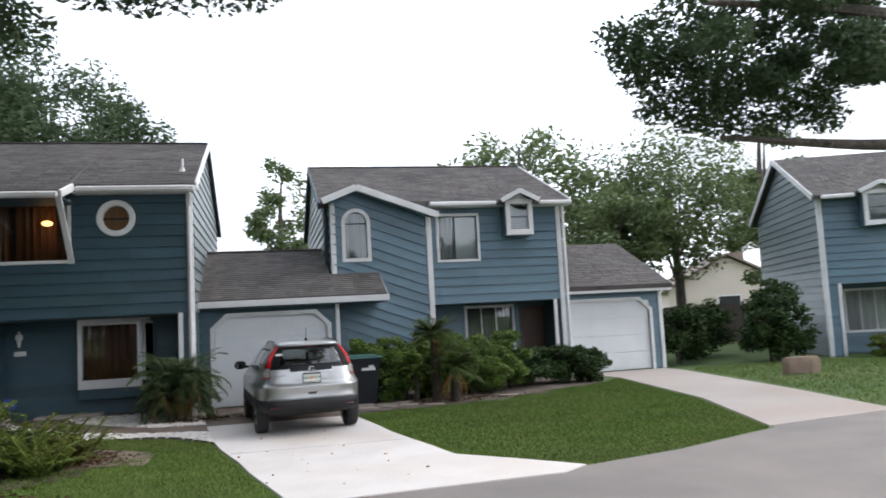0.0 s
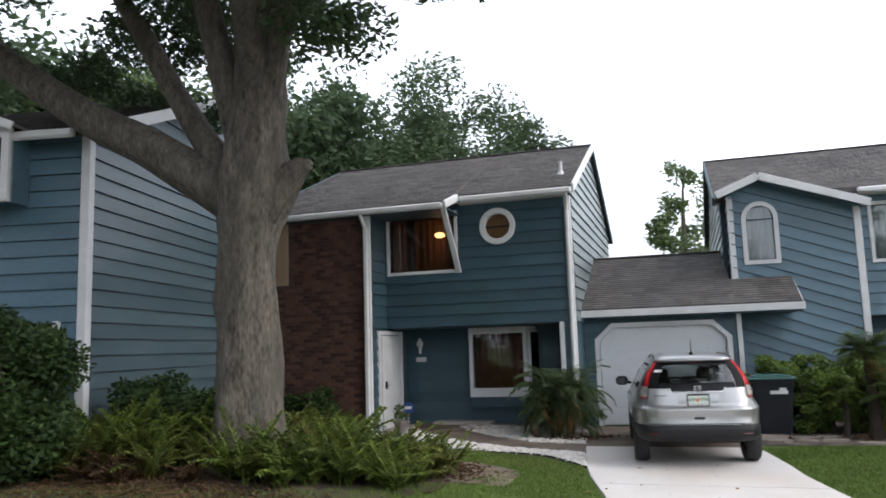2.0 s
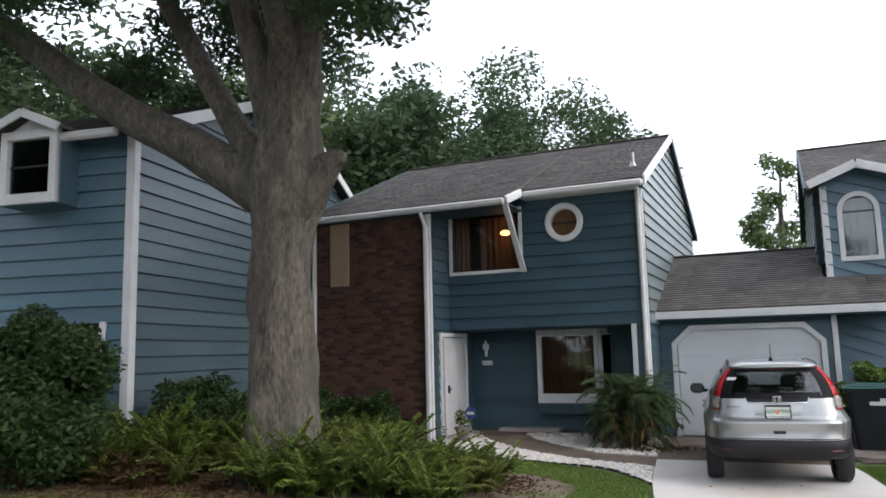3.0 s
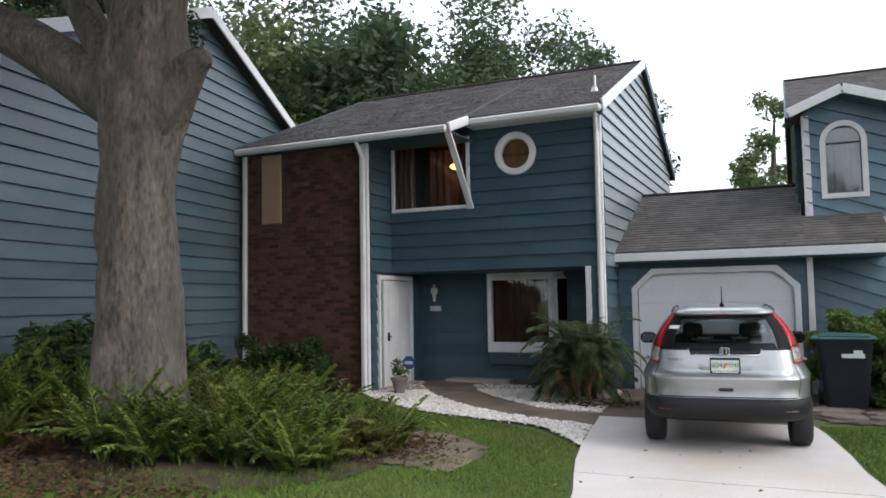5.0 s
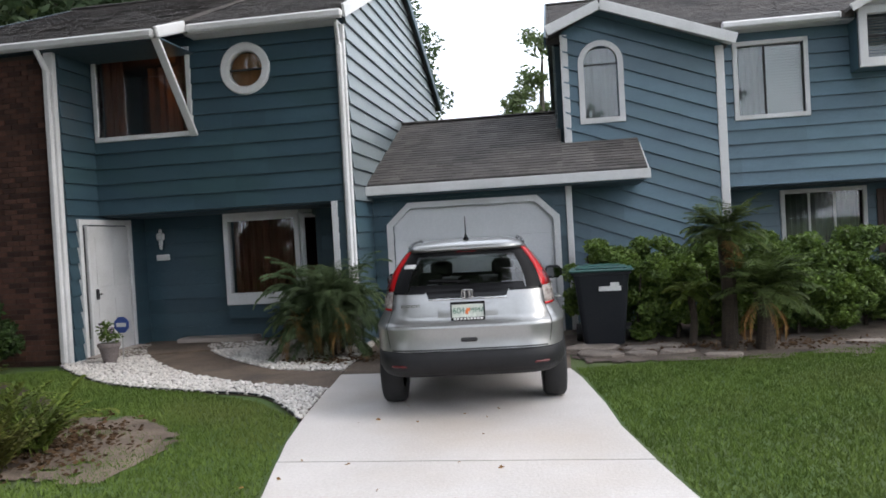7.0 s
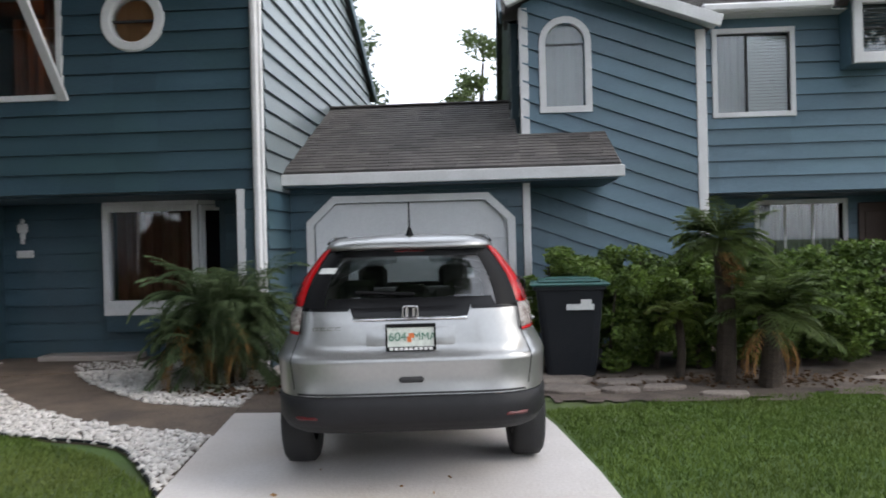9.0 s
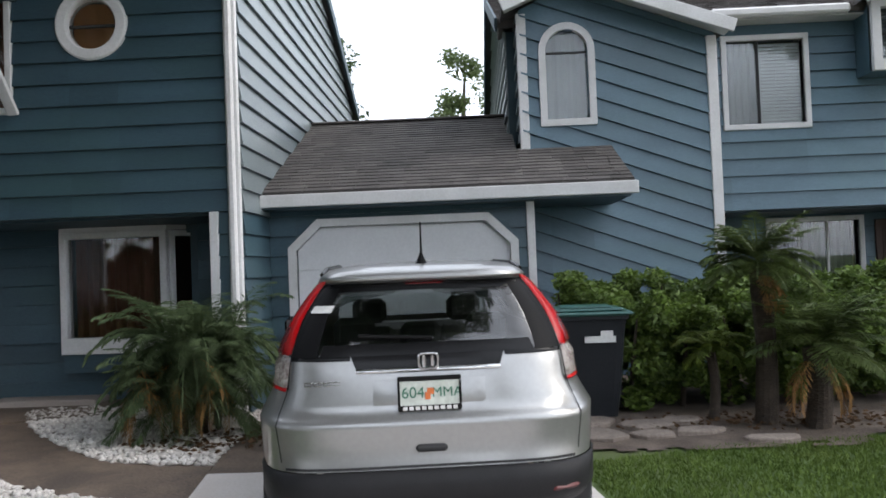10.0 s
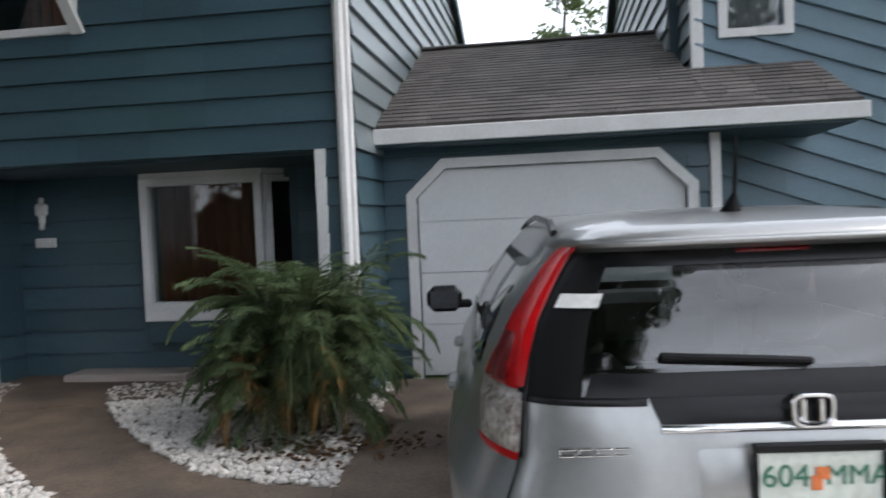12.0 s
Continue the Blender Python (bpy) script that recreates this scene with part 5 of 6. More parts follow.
        mir = part("wing_mirror", join(box((s * 1.0 - 0.11, 2.94, 1.03), (s * 1.0 + 0.11, 3.09, 1.19), 0.045), box((s * 0.88 - 0.05, 2.98, 1.05), (s * 0.88 + 0.05, 3.05, 1.1), 0.015)), M_GLOSSBLACK, car)
        part("mirror_glass", prism([(s * 1.0 - 0.085, 2.938, 1.055), (s * 1.0 + 0.085, 2.938, 1.055), (s * 1.0 + 0.085, 2.918, 1.165), (s * 1.0 - 0.085, 2.918, 1.165)], (0, 0.02, 0)), M_MIRROR, mir)
        # hatch seams
        part("hatch_seam", rear_patch(s * 0.79, s * 0.797, 0.655, s * 0.825, s * 0.832, 1.0, 0.003, 1, 8, 0), M_DARK, body)
    part("hatch_seam", rear_patch(-0.77, 0.77, 0.622, -0.77, 0.77, 0.634, 0.007, 14, 1, 0), M_DARK, body)
    part("window_border", rear_patch(-0.66, 0.66, 1.14, -0.65, 0.65, 1.195, 0.0065, 14, 3, 0.002), M_GLOSSBLACK, body, smooth=True)
    part("window_border", rear_patch(-0.80, 0.80, 1.45, -0.80, 0.80, 1.492, 0.0065, 14, 3, 0.002), M_GLOSSBLACK, body, smooth=True)
    part("windscreen", ([tuple(Vector((p.x, car_row(z)[2] - (p.y - car_row(z)[1]) - 0.0, z))) for z in (1.14, 1.22, 1.32, 1.42) for p in [car_rear(f, z) for f in (-0.85, -0.5, 0, 0.5, 0.85)]],
                        [(i * 5 + j, i * 5 + j + 1, (i + 1) * 5 + j + 1, (i + 1) * 5 + j) for i in range(3) for j in range(4)]), M_SCREEN, body, smooth=True).visible_shadow = False
    part("spoiler", rear_patch(-0.84, 0.84, 1.49, -0.88, 0.88, 1.52, 0.03, 16, 3, 0.02), M_PAINT, body, smooth=True)
    part("brake_lamp", rear_patch(-0.16, 0.16, 1.478, -0.16, 0.16, 1.488, 0.012, 8, 2, 0.004), M_DEEPRED, body)
    part("chrome_strip", rear_patch(-0.43, 0.43, 1.060, -0.43, 0.43, 1.078, 0.02, 12, 2, 0.012), M_CHROME, body, "chrome strip", smooth=True)
    # plate recess, plate, frame, badge, handle
    part("plate_recess", rear_patch(-0.36, 0.36, 0.87, -0.40, 0.40, 1.058, 0.003, 10, 4, 0.014), M_PAINT, body, smooth=True)
    pl = part("number_plate", box((-0.144, 0.078, 0.885), (0.144, 0.086, 1.035), 0.003), M_PLATE, car, "pale licence plate in a black frame")
    part("plate_frame", join(box((-0.153, 0.07, 0.877), (0.153, 0.09, 0.903), 0.004), box((-0.153, 0.07, 1.02), (0.153, 0.09, 1.042), 0.004), box((-0.153, 0.071, 0.904), (-0.142, 0.09, 1.019), 0.003), box((0.142, 0.071, 0.904), (0.153, 0.09, 1.019), 0.003)), M_GLOSSBLACK, pl)
    lettering("plate_text", "604", 0.075, pose(-0.08, 0.0765, 0.962, 90, 0, 0), M_GREENINK, pl)
    lettering("plate_text", "MMA", 0.066, pose(0.084, 0.0765, 0.962, 90, 0, 0), M_GREENINK, pl)
    part("plate_print", join(box((-0.012, 0.074, 0.955), (0.022, 0.077, 0.985), 0.008), box((-0.022, 0.074, 0.93), (0.004, 0.0771, 0.965), 0.008)), M_ORANGEINK, pl)
    part("frame_print", join(*[box((-0.13 + i * 0.03, 0.066, 0.882), (-0.108 + i * 0.03, 0.0695, 0.9), 0.002) for i in range(9)]), M_PAPER, pl)
    bz, by = 1.108, car_rear(0, 1.08).y - 0.03
    soft_ = lambda c: math.copysign(abs(c) ** 0.5, c)
    oval = [[(0.052 * k * soft_(math.cos(math.tau * a / 24)) * (1 + 0.08 * math.sin(math.tau * a / 24)), by + d, bz + 0.042 * k * soft_(math.sin(math.tau * a / 24))) for a in range(24)] for k, d in ((1.0, 0.03), (1.0, 0.004), (0.94, 0.0), (0.82, 0.0), (0.78, 0.006), (0.78, 0.03))]
    part("badge", ([p for r in oval for p in r], [(k * 24 + a, k * 24 + (a + 1) % 24, (k + 1) * 24 + (a + 1) % 24, (k + 1) * 24 + a) for k in range(5) for a in range(24)]), M_CHROME, car, "rounded chrome badge")
    part("badge_bar", join(box((-0.03, by + 0.004, bz - 0.03), (-0.012, by + 0.03, bz + 0.03), 0.005), box((0.012, by + 0.004, bz - 0.03), (0.03, by + 0.03, bz + 0.03), 0.005)), M_CHROME, car)
    ly = car_rear(0.6, 1.02).y - 0.008
    part("model_badge", join(*[box((-0.6 + i * 0.045, ly, 1.006), (-0.562 + i * 0.045, ly + 0.02, 1.012), 0.002) for i in range(4)], *[box((-0.6 + i * 0.045, ly, 1.022), (-0.562 + i * 0.045, ly + 0.02, 1.028), 0.002) for i in range(4)], *[box((-0.6 + i * 0.045, ly + 0.001, 1.013), (-0.594 + i * 0.045, ly + 0.02, 1.021), 0.002) for i in range(4)]), M_CHROME, car)
    part("hatch_handle", box((-0.075, 0.028, 0.69), (0.075, 0.07, 0.725), 0.012), M_DARK, car)
    part("wiper", beam((0.03, car_rear(0, 1.215).y - 0.022, 1.215), (-0.34, car_rear(0.4, 1.235).y - 0.02, 1.235), 0.02, 0.02, 0.006), M_GLOSSBLACK, car)
    part("window_sticker", rear_patch(-0.82, -0.67, 1.35, -0.82, -0.67, 1.385, 0.012, 3, 2, 0), M_PAPER, car)
    part("antenna", join(mesh_to_bm(tube([(0, 0.66, 1.575), (0, 0.64, 1.605), (0, 0.62, 1.64)], [0.035, 0.022, 0.008], 10)), mesh_to_bm(tube([(0, 0.622, 1.63), (0, 0.59, 1.81)], [0.007, 0.004], 6))), M_GLOSSBLACK, car)
    for x, y, zt in ((-0.36, 2.25, 1.28), (0.36, 2.25, 1.28), (-0.42, 1.25, 1.2), (0, 1.25, 1.16), (0.42, 1.25, 1.2)):
        seat = part("seat", join(box((x - 0.21, y, 0.7), (x + 0.21, y + 0.14, zt - 0.16), 0.06), box((x - 0.13, y + 0.01, zt - 0.13), (x + 0.13, y + 0.1, zt + 0.06), 0.045)), M_SEAT, car)
    part("dashboard", box((-0.7, 3.0, 0.8), (0.7, 3.35, 1.1), 0.06), M_SEAT, car)
    part("cargo_cover", box((-0.66, 0.35, 0.98), (0.66, 1.2, 1.0), 0.006), M_SEAT, car)
    for x, y in ((-0.79, 0.93), (0.79, 0.93), (-0.79, 3.55), (0.79, 3.55)):
        s = 1 if x > 0 else -1
        prof = [(0.20, -0.09), (0.31, -0.11), (0.34, -0.085), (0.345, 0.0), (0.34, 0.085), (0.31, 0.11), (0.20, 0.09)]
        n = 28
        vs = [(x + d, y + r * math.cos(math.tau * i / n), 0.345 + r * math.sin(math.tau * i / n)) for i in range(n) for r, d in prof]
        k = len(prof)
        fs = [(i * k + j, i * k + j + 1, ((i + 1) % n) * k + j + 1, ((i + 1) % n) * k + j) for i in range(n) for j in range(k - 1)]
        wheel = part("wheel", (vs, fs), M_RUBBER, car, "black tyre on alloy rim", smooth=True)
        spokes = [beam((x + s * 0.07, y, 0.345), (x + s * 0.08, y + 0.2 * math.cos(math.tau * i / 5), 0.345 + 0.2 * math.sin(math.tau * i / 5)), 0.05, 0.03, 0.008, up=(1, 0, 0)) for i in range(5)]
        part("rim", join(*spokes, mesh_to_bm(tube([(x - 0.06, y, 0.345), (x + s * 0.05, y, 0.345)], [0.205, 0.205], 28))), M_METAL, wheel)
    return car


def mesh_to_bm(data):
    me = bpy.data.meshes.new("tmp")
    me.from_pydata(data[0], [], data[1])
    bm = bmesh.new()
    bm.from_mesh(me)
    bpy.data.meshes.remove(me)
    return bm


build_car(pose(1.595, 13.0, 0.026, 0, 0, 5.5))

# ---------------------------------------------------------------- bin, pot, stones, rock
def build_bin(m):
    b = thing("wheeled_bin", "black wheeled rubbish bin with closed green lid and white label", "bin", m)
    bm = bmesh.new()
    rows = [(0.0, 0.21, 0.24), (0.25, 0.235, 0.27), (0.8, 0.275, 0.315), (0.93, 0.29, 0.33), (0.935, 0.31, 0.35), (0.98, 0.31, 0.35)]
    rings = []
    for z, hx, hy in rows:
        r = 0.06
        pts = []
        for cx, cy, a0 in ((hx - r, hy - r, 0), (-hx + r, hy - r, 90), (-hx + r, -hy + r, 180), (hx - r, -hy + r, 270)):
            for k in range(4):
                a = radians(a0 + 30 * k)
                pts.append(bm.verts.new((cx + r * math.cos(a), cy + r * math.sin(a), z + 0.02)))
        rings.append(pts)
    for a, c in zip(rings, rings[1:]):
        for i in range(16):
            bm.faces.new((a[i], a[(i + 1) % 16], c[(i + 1) % 16], c[i]))
    bm.faces.new(list(reversed(rings[0])))
    part("bin_body", bm, M_BINBODY, b)
    lid = join(box((-0.335, -0.385, 0.995), (0.335, 0.37, 1.03), 0.015), box((-0.27, -0.30, 1.028), (0.27, 0.30, 1.06), 0.02), box((-0.20, -0.22, 1.058), (0.20, 0.22, 1.075), 0.01))
    part("lid", lid, M_BINLID, b, "green plastic lid")
    part("handle", tube([(-0.26, 0.40, 0.96), (0.26, 0.40, 0.96)], [0.016, 0.016], 8), M_BINBODY, b)
    for x in (-0.27, 0.27):
        part("wheel", tube([(x - 0.03, 0.27, 0.12), (x + 0.03, 0.27, 0.12)], [0.12, 0.12], 16), M_RUBBER, b)
    part("label", join(box((-0.03, -0.335, 0.74), (0.2, -0.31, 0.80), 0), box((0.09, -0.338, 0.79), (0.18, -0.312, 0.85), 0)), M_PAPER, b, "torn white label")
    return b


build_bin(pose(2.95, 17.29, 0.03, 0, 0, -3) @ Matrix.Diagonal((1.3, 1.12, 1.03, 1)))

pot = thing("flower_pot", "weathered pale flower pot with small purple-flowered plant by the door", "flower pot", pose(-4.38, 16.85, 0.03))
part("pot", tube([(0, 0, 0), (0, 0, 0.03), (0, 0, 0.05), (0, 0, 0.24), (0, 0, 0.25), (0, 0, 0.30)], [0.09, 0.09, 0.10, 0.145, 0.165, 0.165], 20), M_TERRA, pot)
part("foliage", leaves([(0, 0, 0.38), (0.08, 0.02, 0.42), (-0.07, 0, 0.44), (0, -0.05, 0.52)], 0.13, 160, 0.045, 5), M_HEDGE, pot)
part("flowers", leaves([(-0.08, -0.05, 0.56), (0.03, -0.05, 0.5)], 0.08, 40, 0.025, 6), material("mauve_petals", (0.45, 0.32, 0.5), 0.6, bump=0), pot, "mauve flowers")
sign = thing("yard_sign", "small blue octagonal yard sign on a metal stake by the pot", "sign", pose(-4.28, 17.05, 0.03))
part("stake", tube([(0, 0, 0), (0, 0, 0.45)], [0.008, 0.008], 6), M_METAL, sign)
part("sign_face", prism([(0.13 * math.cos(math.tau * (i + .5) / 8), -0.012, 0.55 + 0.13 * math.sin(math.tau * (i + .5) / 8)) for i in range(8)], (0, 0.012, 0)), M_BLUE, sign)
part("sign_print", box((-0.08, -0.016, 0.52), (0.08, -0.012, 0.58), 0), M_PAPER, sign)

rnd = random.Random(4)


def stone(x, y, rx, ry, h, z, rz):
    n = 9
    ring = [(x + rx * rnd.uniform(0.75, 1.1) * math.cos(math.tau * i / n + rz), y + ry * rnd.uniform(0.75, 1.1) * math.sin(math.tau * i / n + rz)) for i in range(n)]
    bm = bmesh.new()
    lo_ = [bm.verts.new((a, b, z - 0.05)) for a, b in ring]
    mid = [bm.verts.new((a, b, z + h * 0.7)) for a, b in ring]
    top = [bm.verts.new((x + (a - x) * 0.9, y + (b - y) * 0.9, z + h)) for a, b in ring]
    for p, q in ((lo_, mid), (mid, top)):
        for i in range(n):
            bm.faces.new((p[i], p[(i + 1) % n], q[(i + 1) % n], q[i]))
    bm.faces.new(top)
    return bm


for x, y, rx, ry in ((2.83, 16.32, 0.34, 0.26), (3.39, 16.66, 0.28, 0.2), (3.35, 16.24, 0.24, 0.15), (3.80, 16.35, 0.25, 0.14), (3.76, 16.82, 0.2, 0.16), (4.30, 15.98, 0.3, 0.12), (2.78, 16.87, 0.4, 0.36), (6.24, 16.66, 0.3, 0.14)):
    single("stepping_stone", stone(x, y, rx, ry, 0.035, 0.025, rnd.random()), M_STONE, "flat pale stepping stone in dry soil", "stone", group="stepping stones by the hedge")

bm = stone(14.0, 16.75, 0.5, 0.25, 0.42, 0.0, 0.2)
single("boulder", bm, M_ROCK, "low brown boulder on the far lawn", "rock")


# ---------------------------------------------------------------- pebbles
def pebbles(name, poly, count, size, z, seed, label):
    g = np.random.default_rng(seed)
    xs, ys = [p[0] for p in poly], [p[1] for p in poly]
    base = np.array([(1, 0, 0), (-1, 0, 0), (0, 1, 0), (0, -1, 0), (0, 0, 1), (0, 0, -1)], float)
    tris = np.array([(0, 2, 4), (2, 1, 4), (1, 3, 4), (3, 0, 4), (2, 0, 5), (1, 2, 5), (3, 1, 5), (0, 3, 5)])
    V, F = [], []
    k = 0
    while k < count:
        x, y = g.uniform(min(xs), max(xs)), g.uniform(min(ys), max(ys))
        if not inside(x, y, poly):
            continue
        s = size * g.uniform(0.5, 1.25, 3) * (1, 1, 0.6)
        a = g.uniform(0, math.tau)
        p = base * s * g.uniform(0.8, 1.2, (6, 1))
        q = np.stack([p[:, 0] * math.cos(a) - p[:, 1] * math.sin(a) + x, p[:, 0] * math.sin(a) + p[:, 1] * math.cos(a) + y, p[:, 2] + z + g.uniform(0, 0.02)], 1)
        V.append(q)
        F.append(tris + 6 * k)
        k += 1
    me = bpy.data.meshes.new(name)
    me.from_pydata(np.concatenate(V).tolist(), [], np.concatenate(F).tolist())
    return single(name, me, M_PEBBLE, label, "pebbles", kind="stuff", smooth=True)


PEB1 = EDGE_LO + list(reversed([(-5.0, 17.15), (-4.95, 18.60)] + WALK_LO + [(-0.26, 14.55)]))
PEB2 = WALK_HI[6:] + [(-0.41, 15.88), (-0.47, 16.93), (-0.60, 18.39), (-0.75, 18.60), (-2.20, 18.65), (-3.40, 18.60)]
sheet("pebble_bed", PEB1, 0.016, M_SOIL, "sandy bed under white pebbles", "pebble bed")
sheet("pebble_bed", PEB2, 0.018, M_SOIL, "sandy bed under white pebbles", "pebble bed")
pebbles("white_pebbles", PEB1, 4200, 0.04, 0.022, 1, "white pebbles edging the front walk")
pebbles("white_pebbles", PEB2, 4200, 0.04, 0.026, 2, "white pebbles below the box window")
single("bed_edging", merge([tube([(x, y, 0.03) for x, y in EDGE_LO], [0.012] * len(EDGE_LO), 6)]), M_BINBODY, "black plastic lawn edging", "edging")


# ---------------------------------------------------------------- plants
def frond_mesh(length, arch, width, pairs, thin, seed, up=0.9):
    """One arching frond with leaflets, from the origin towards +x."""
    g = random.Random(seed)
    vs, fs = [], []
    n = 10
    spine = []
    for i in range(n + 1):
        t = i / n
        a = up * (1 - t) - arch * t
        spine.append((spine[-1][0] + math.cos(a) * length / n, 0, spine[-1][2] + math.sin(a) * length / n) if spine else (0, 0, 0))
    for i in range(n):
        p, q = spine[i], spine[i + 1]
        w = 0.007 * (1 - i / n) + 0.002
        k = len(vs)
        vs += [(p[0], -w, p[2]), (p[0], w, p[2]), (q[0], w, q[2]), (q[0], -w, q[2])]
        fs.append((k, k + 1, k + 2, k + 3))
    for i in range(pairs):
        t = 0.12 + 0.86 * i / pairs
        j = min(n - 1, int(t * n))
        f = t * n - j
        p = [spine[j][c] + f * (spine[j + 1][c] - spine[j][c]) for c in range(3)]
        d = [spine[j + 1][c] - spine[j][c] for c in range(3)]
        L_ = width * (math.sin(math.pi * min(1, t * 0.85 + 0.12))) * g.uniform(0.8, 1.15)
        for s in (-1, 1):
            tip = (p[0] + L_ * 0.55, s * L_ * 0.85, p[2] - L_ * g.uniform(0.05, 0.45) + d[2] * 1.2)
            k = len(vs)
            mid = tuple((p[c] + tip[c]) / 2 for c in range(3))
            vs += [tuple(p), (mid[0] - thin, mid[1], mid[2] + thin * .4), tip, (mid[0] + thin, mid[1], mid[2] + thin * .4)]
            fs.append((k, k + 1, k + 2, k + 3))
    me = bpy.data.meshes.new("frond")
    me.from_pydata(vs, [], fs)
    return me


def fern_mesh(seed, fronds=24, length=0.8):
    g = random.Random(seed)
    V, F = [], []
    for i in range(fronds):
        me = frond_mesh(length * g.uniform(0.6, 1.15), g.uniform(-0.8, 0.45), 0.11, 14, 0.026, seed * 50 + i, g.uniform(1.15, 1.52))
        a = math.tau * g.random()
        k = len(V)
        bx, by = g.uniform(-0.12, 0.12), g.uniform(-0.12, 0.12)
        for v in me.vertices:
            V.append((bx + v.co.x * math.cos(a) - v.co.y * math.sin(a), by + v.co.x * math.sin(a) + v.co.y * math.cos(a), v.co.z))
        F += [tuple(q + k for q in p.vertices) for p in me.polygons]
        bpy.data.meshes.remove(me)
    me = bpy.data.meshes.new("fern")
    me.from_pydata(V, [], F)
    me.materials.append(M_FERN)
    return me


ferns = [fern_mesh(i + 1) for i in range(5)]
dry_ferns = [fern_mesh(i + 11, 18, 0.6) for i in range(2)]
for me in dry_ferns:
    me.materials[0] = M_DRYFERN
g = random.Random(11)
placed = []
tries = 0
while len(placed) < 150 and tries < 9000:
    tries += 1
    x, y = g.uniform(-8.2, -1.75), g.uniform(8.6, 13.6)
    if not inside(x, y, BED) or math.hypot(x + 3.92, y - 10.25) < 0.52 or any(math.hypot(x - a, y - b) < 0.33 for a, b in placed):
        continue
    front = 8.8 + 0.35 * (x + 5) if x > -5 else 8.8
    if y < front or (y > 12.2 and x > -4):
        continue
    placed.append((x, y))
    dry = y < 9.5 and g.random() < 0.45
    f = new("fern", (dry_ferns if dry else ferns)[len(placed) % 2 if dry else len(placed) % 5])
    s = g.uniform(0.85, 1.3) * (0.7 if y < 9.4 or x > -2.3 else 1.0)
    f.matrix_basis = pose(x, y, rise(x, y) + 0.02, 0, 0, g.uniform(0, 360)) @ Matrix.Diagonal((s, s, s, 1))
    tagged(f, "brown dried fern at the bed's edge" if dry else "bushy green sword fern in the mulch bed", "fern", "ferns round the oak")


def palm(name, label, m, fronds, length, trunk_h, trunk_r, width, seed, up=(0.2, 1.3), dead=0, mat=None, arch=(0.5, 0.8, 1.0, 0.3), rise_to=0.0, spread=0.16, pairs=30, thin=0.011):
    t = thing(name, label, "palm", m)
    g = random.Random(seed)
    if trunk_h:
        pts, rr = smooth_path([(0, 0, 0), (0.03, 0, trunk_h * 0.5), (0, 0.02, trunk_h)], [trunk_r * 1.2, trunk_r, trunk_r * 1.05], 8)
        part("trunk", tube(pts, rr, 14, 0.25), M_PTRUNK, t)
    meshes = [frond_mesh(length * k, a, width, pairs, thin, seed + i, u) for i, (k, a, u) in enumerate(((1, arch[0], up[1]), (0.9, arch[1], (up[0] + up[1]) / 2), (0.95, arch[2], up[0]), (1.05, arch[3], up[1])))]
    for me in meshes:
        me.materials.append(mat or M_PALM)
    for i in range(fronds):
        ob = part("frond", meshes[i % 4], None, t)
        s = g.uniform(0.75, 1.12)
        b = 0.0 if trunk_h else g.uniform(0, spread)
        hz = g.uniform(0.15, 1) * rise_to
        a = g.uniform(0, math.tau)
        ob.matrix_basis = pose(b * math.cos(a), b * math.sin(a), trunk_h + hz, 0, g.uniform(-14, 14), math.degrees(a) + g.uniform(-20, 20)) @ Matrix.Diagonal((s, s, s, 1))
    for i in range(dead):
        me = frond_mesh(length * 0.75, 1.6, width * 0.6, 18, 0.01, seed + 90 + i, -0.1)
        me.materials.append(M_DEAD)
        ob = part("dry_frond", me, M_DEAD, t, "dry orange-brown frond")
        ob.matrix_basis = pose(0, 0, max(0.3, trunk_h - 0.08), 0, 10, g.uniform(180, 340)) if trunk_h else pose(g.uniform(-.5, .4), g.uniform(-.5, -.2), g.uniform(0.45, 0.8), 0, g.uniform(-5, 20), g.uniform(190, 350))
    return t


bush_palm = palm("bush_palm", "bushy feather palm in front of the box window", pose(-1.0, 17.03, 0.02), 330, 0.78, 0, 0, 0.17, 21, (0.6, 1.4), dead=16, arch=(0.4, 0.9, 1.2, 0.1), rise_to=1.0, spread=0.42, pairs=34, thin=0.009)
for k in range(7):
    a = math.tau * k / 7
    part("stem", tube([(0.2 * math.cos(a), 0.2 * math.sin(a), 0), (0.28 * math.cos(a), 0.28 * math.sin(a), 0.75)], [0.03, 0.022], 7), M_PTRUNK, bush_palm)
palm("pygmy_date_palm", "pygmy date palm with rough trunk by the hedge", pose(4.50, 16.66, 0.02), 60, 0.62, 1.5, 0.09, 0.18, 31, (0.15, 1.2), dead=5, mat=M_DATE, arch=(0.1, 0.5, 0.7, -0.2))
palm("pygmy_date_palm", "low pygmy date palm beside the taller one", pose(4.88, 16.45, 0.02), 60, 0.8, 0.72, 0.1, 0.19, 37, (0.3, 1.25), dead=4, mat=M_DATE, arch=(0.1, 0.4, 0.6, -0.2))
palm("pygmy_date_palm", "small young palm stem under the hedge", pose(4.08, 16.87, 0.02), 26, 0.42, 0.68, 0.045, 0.13, 43, (0.3, 1.2), mat=M_FERN)


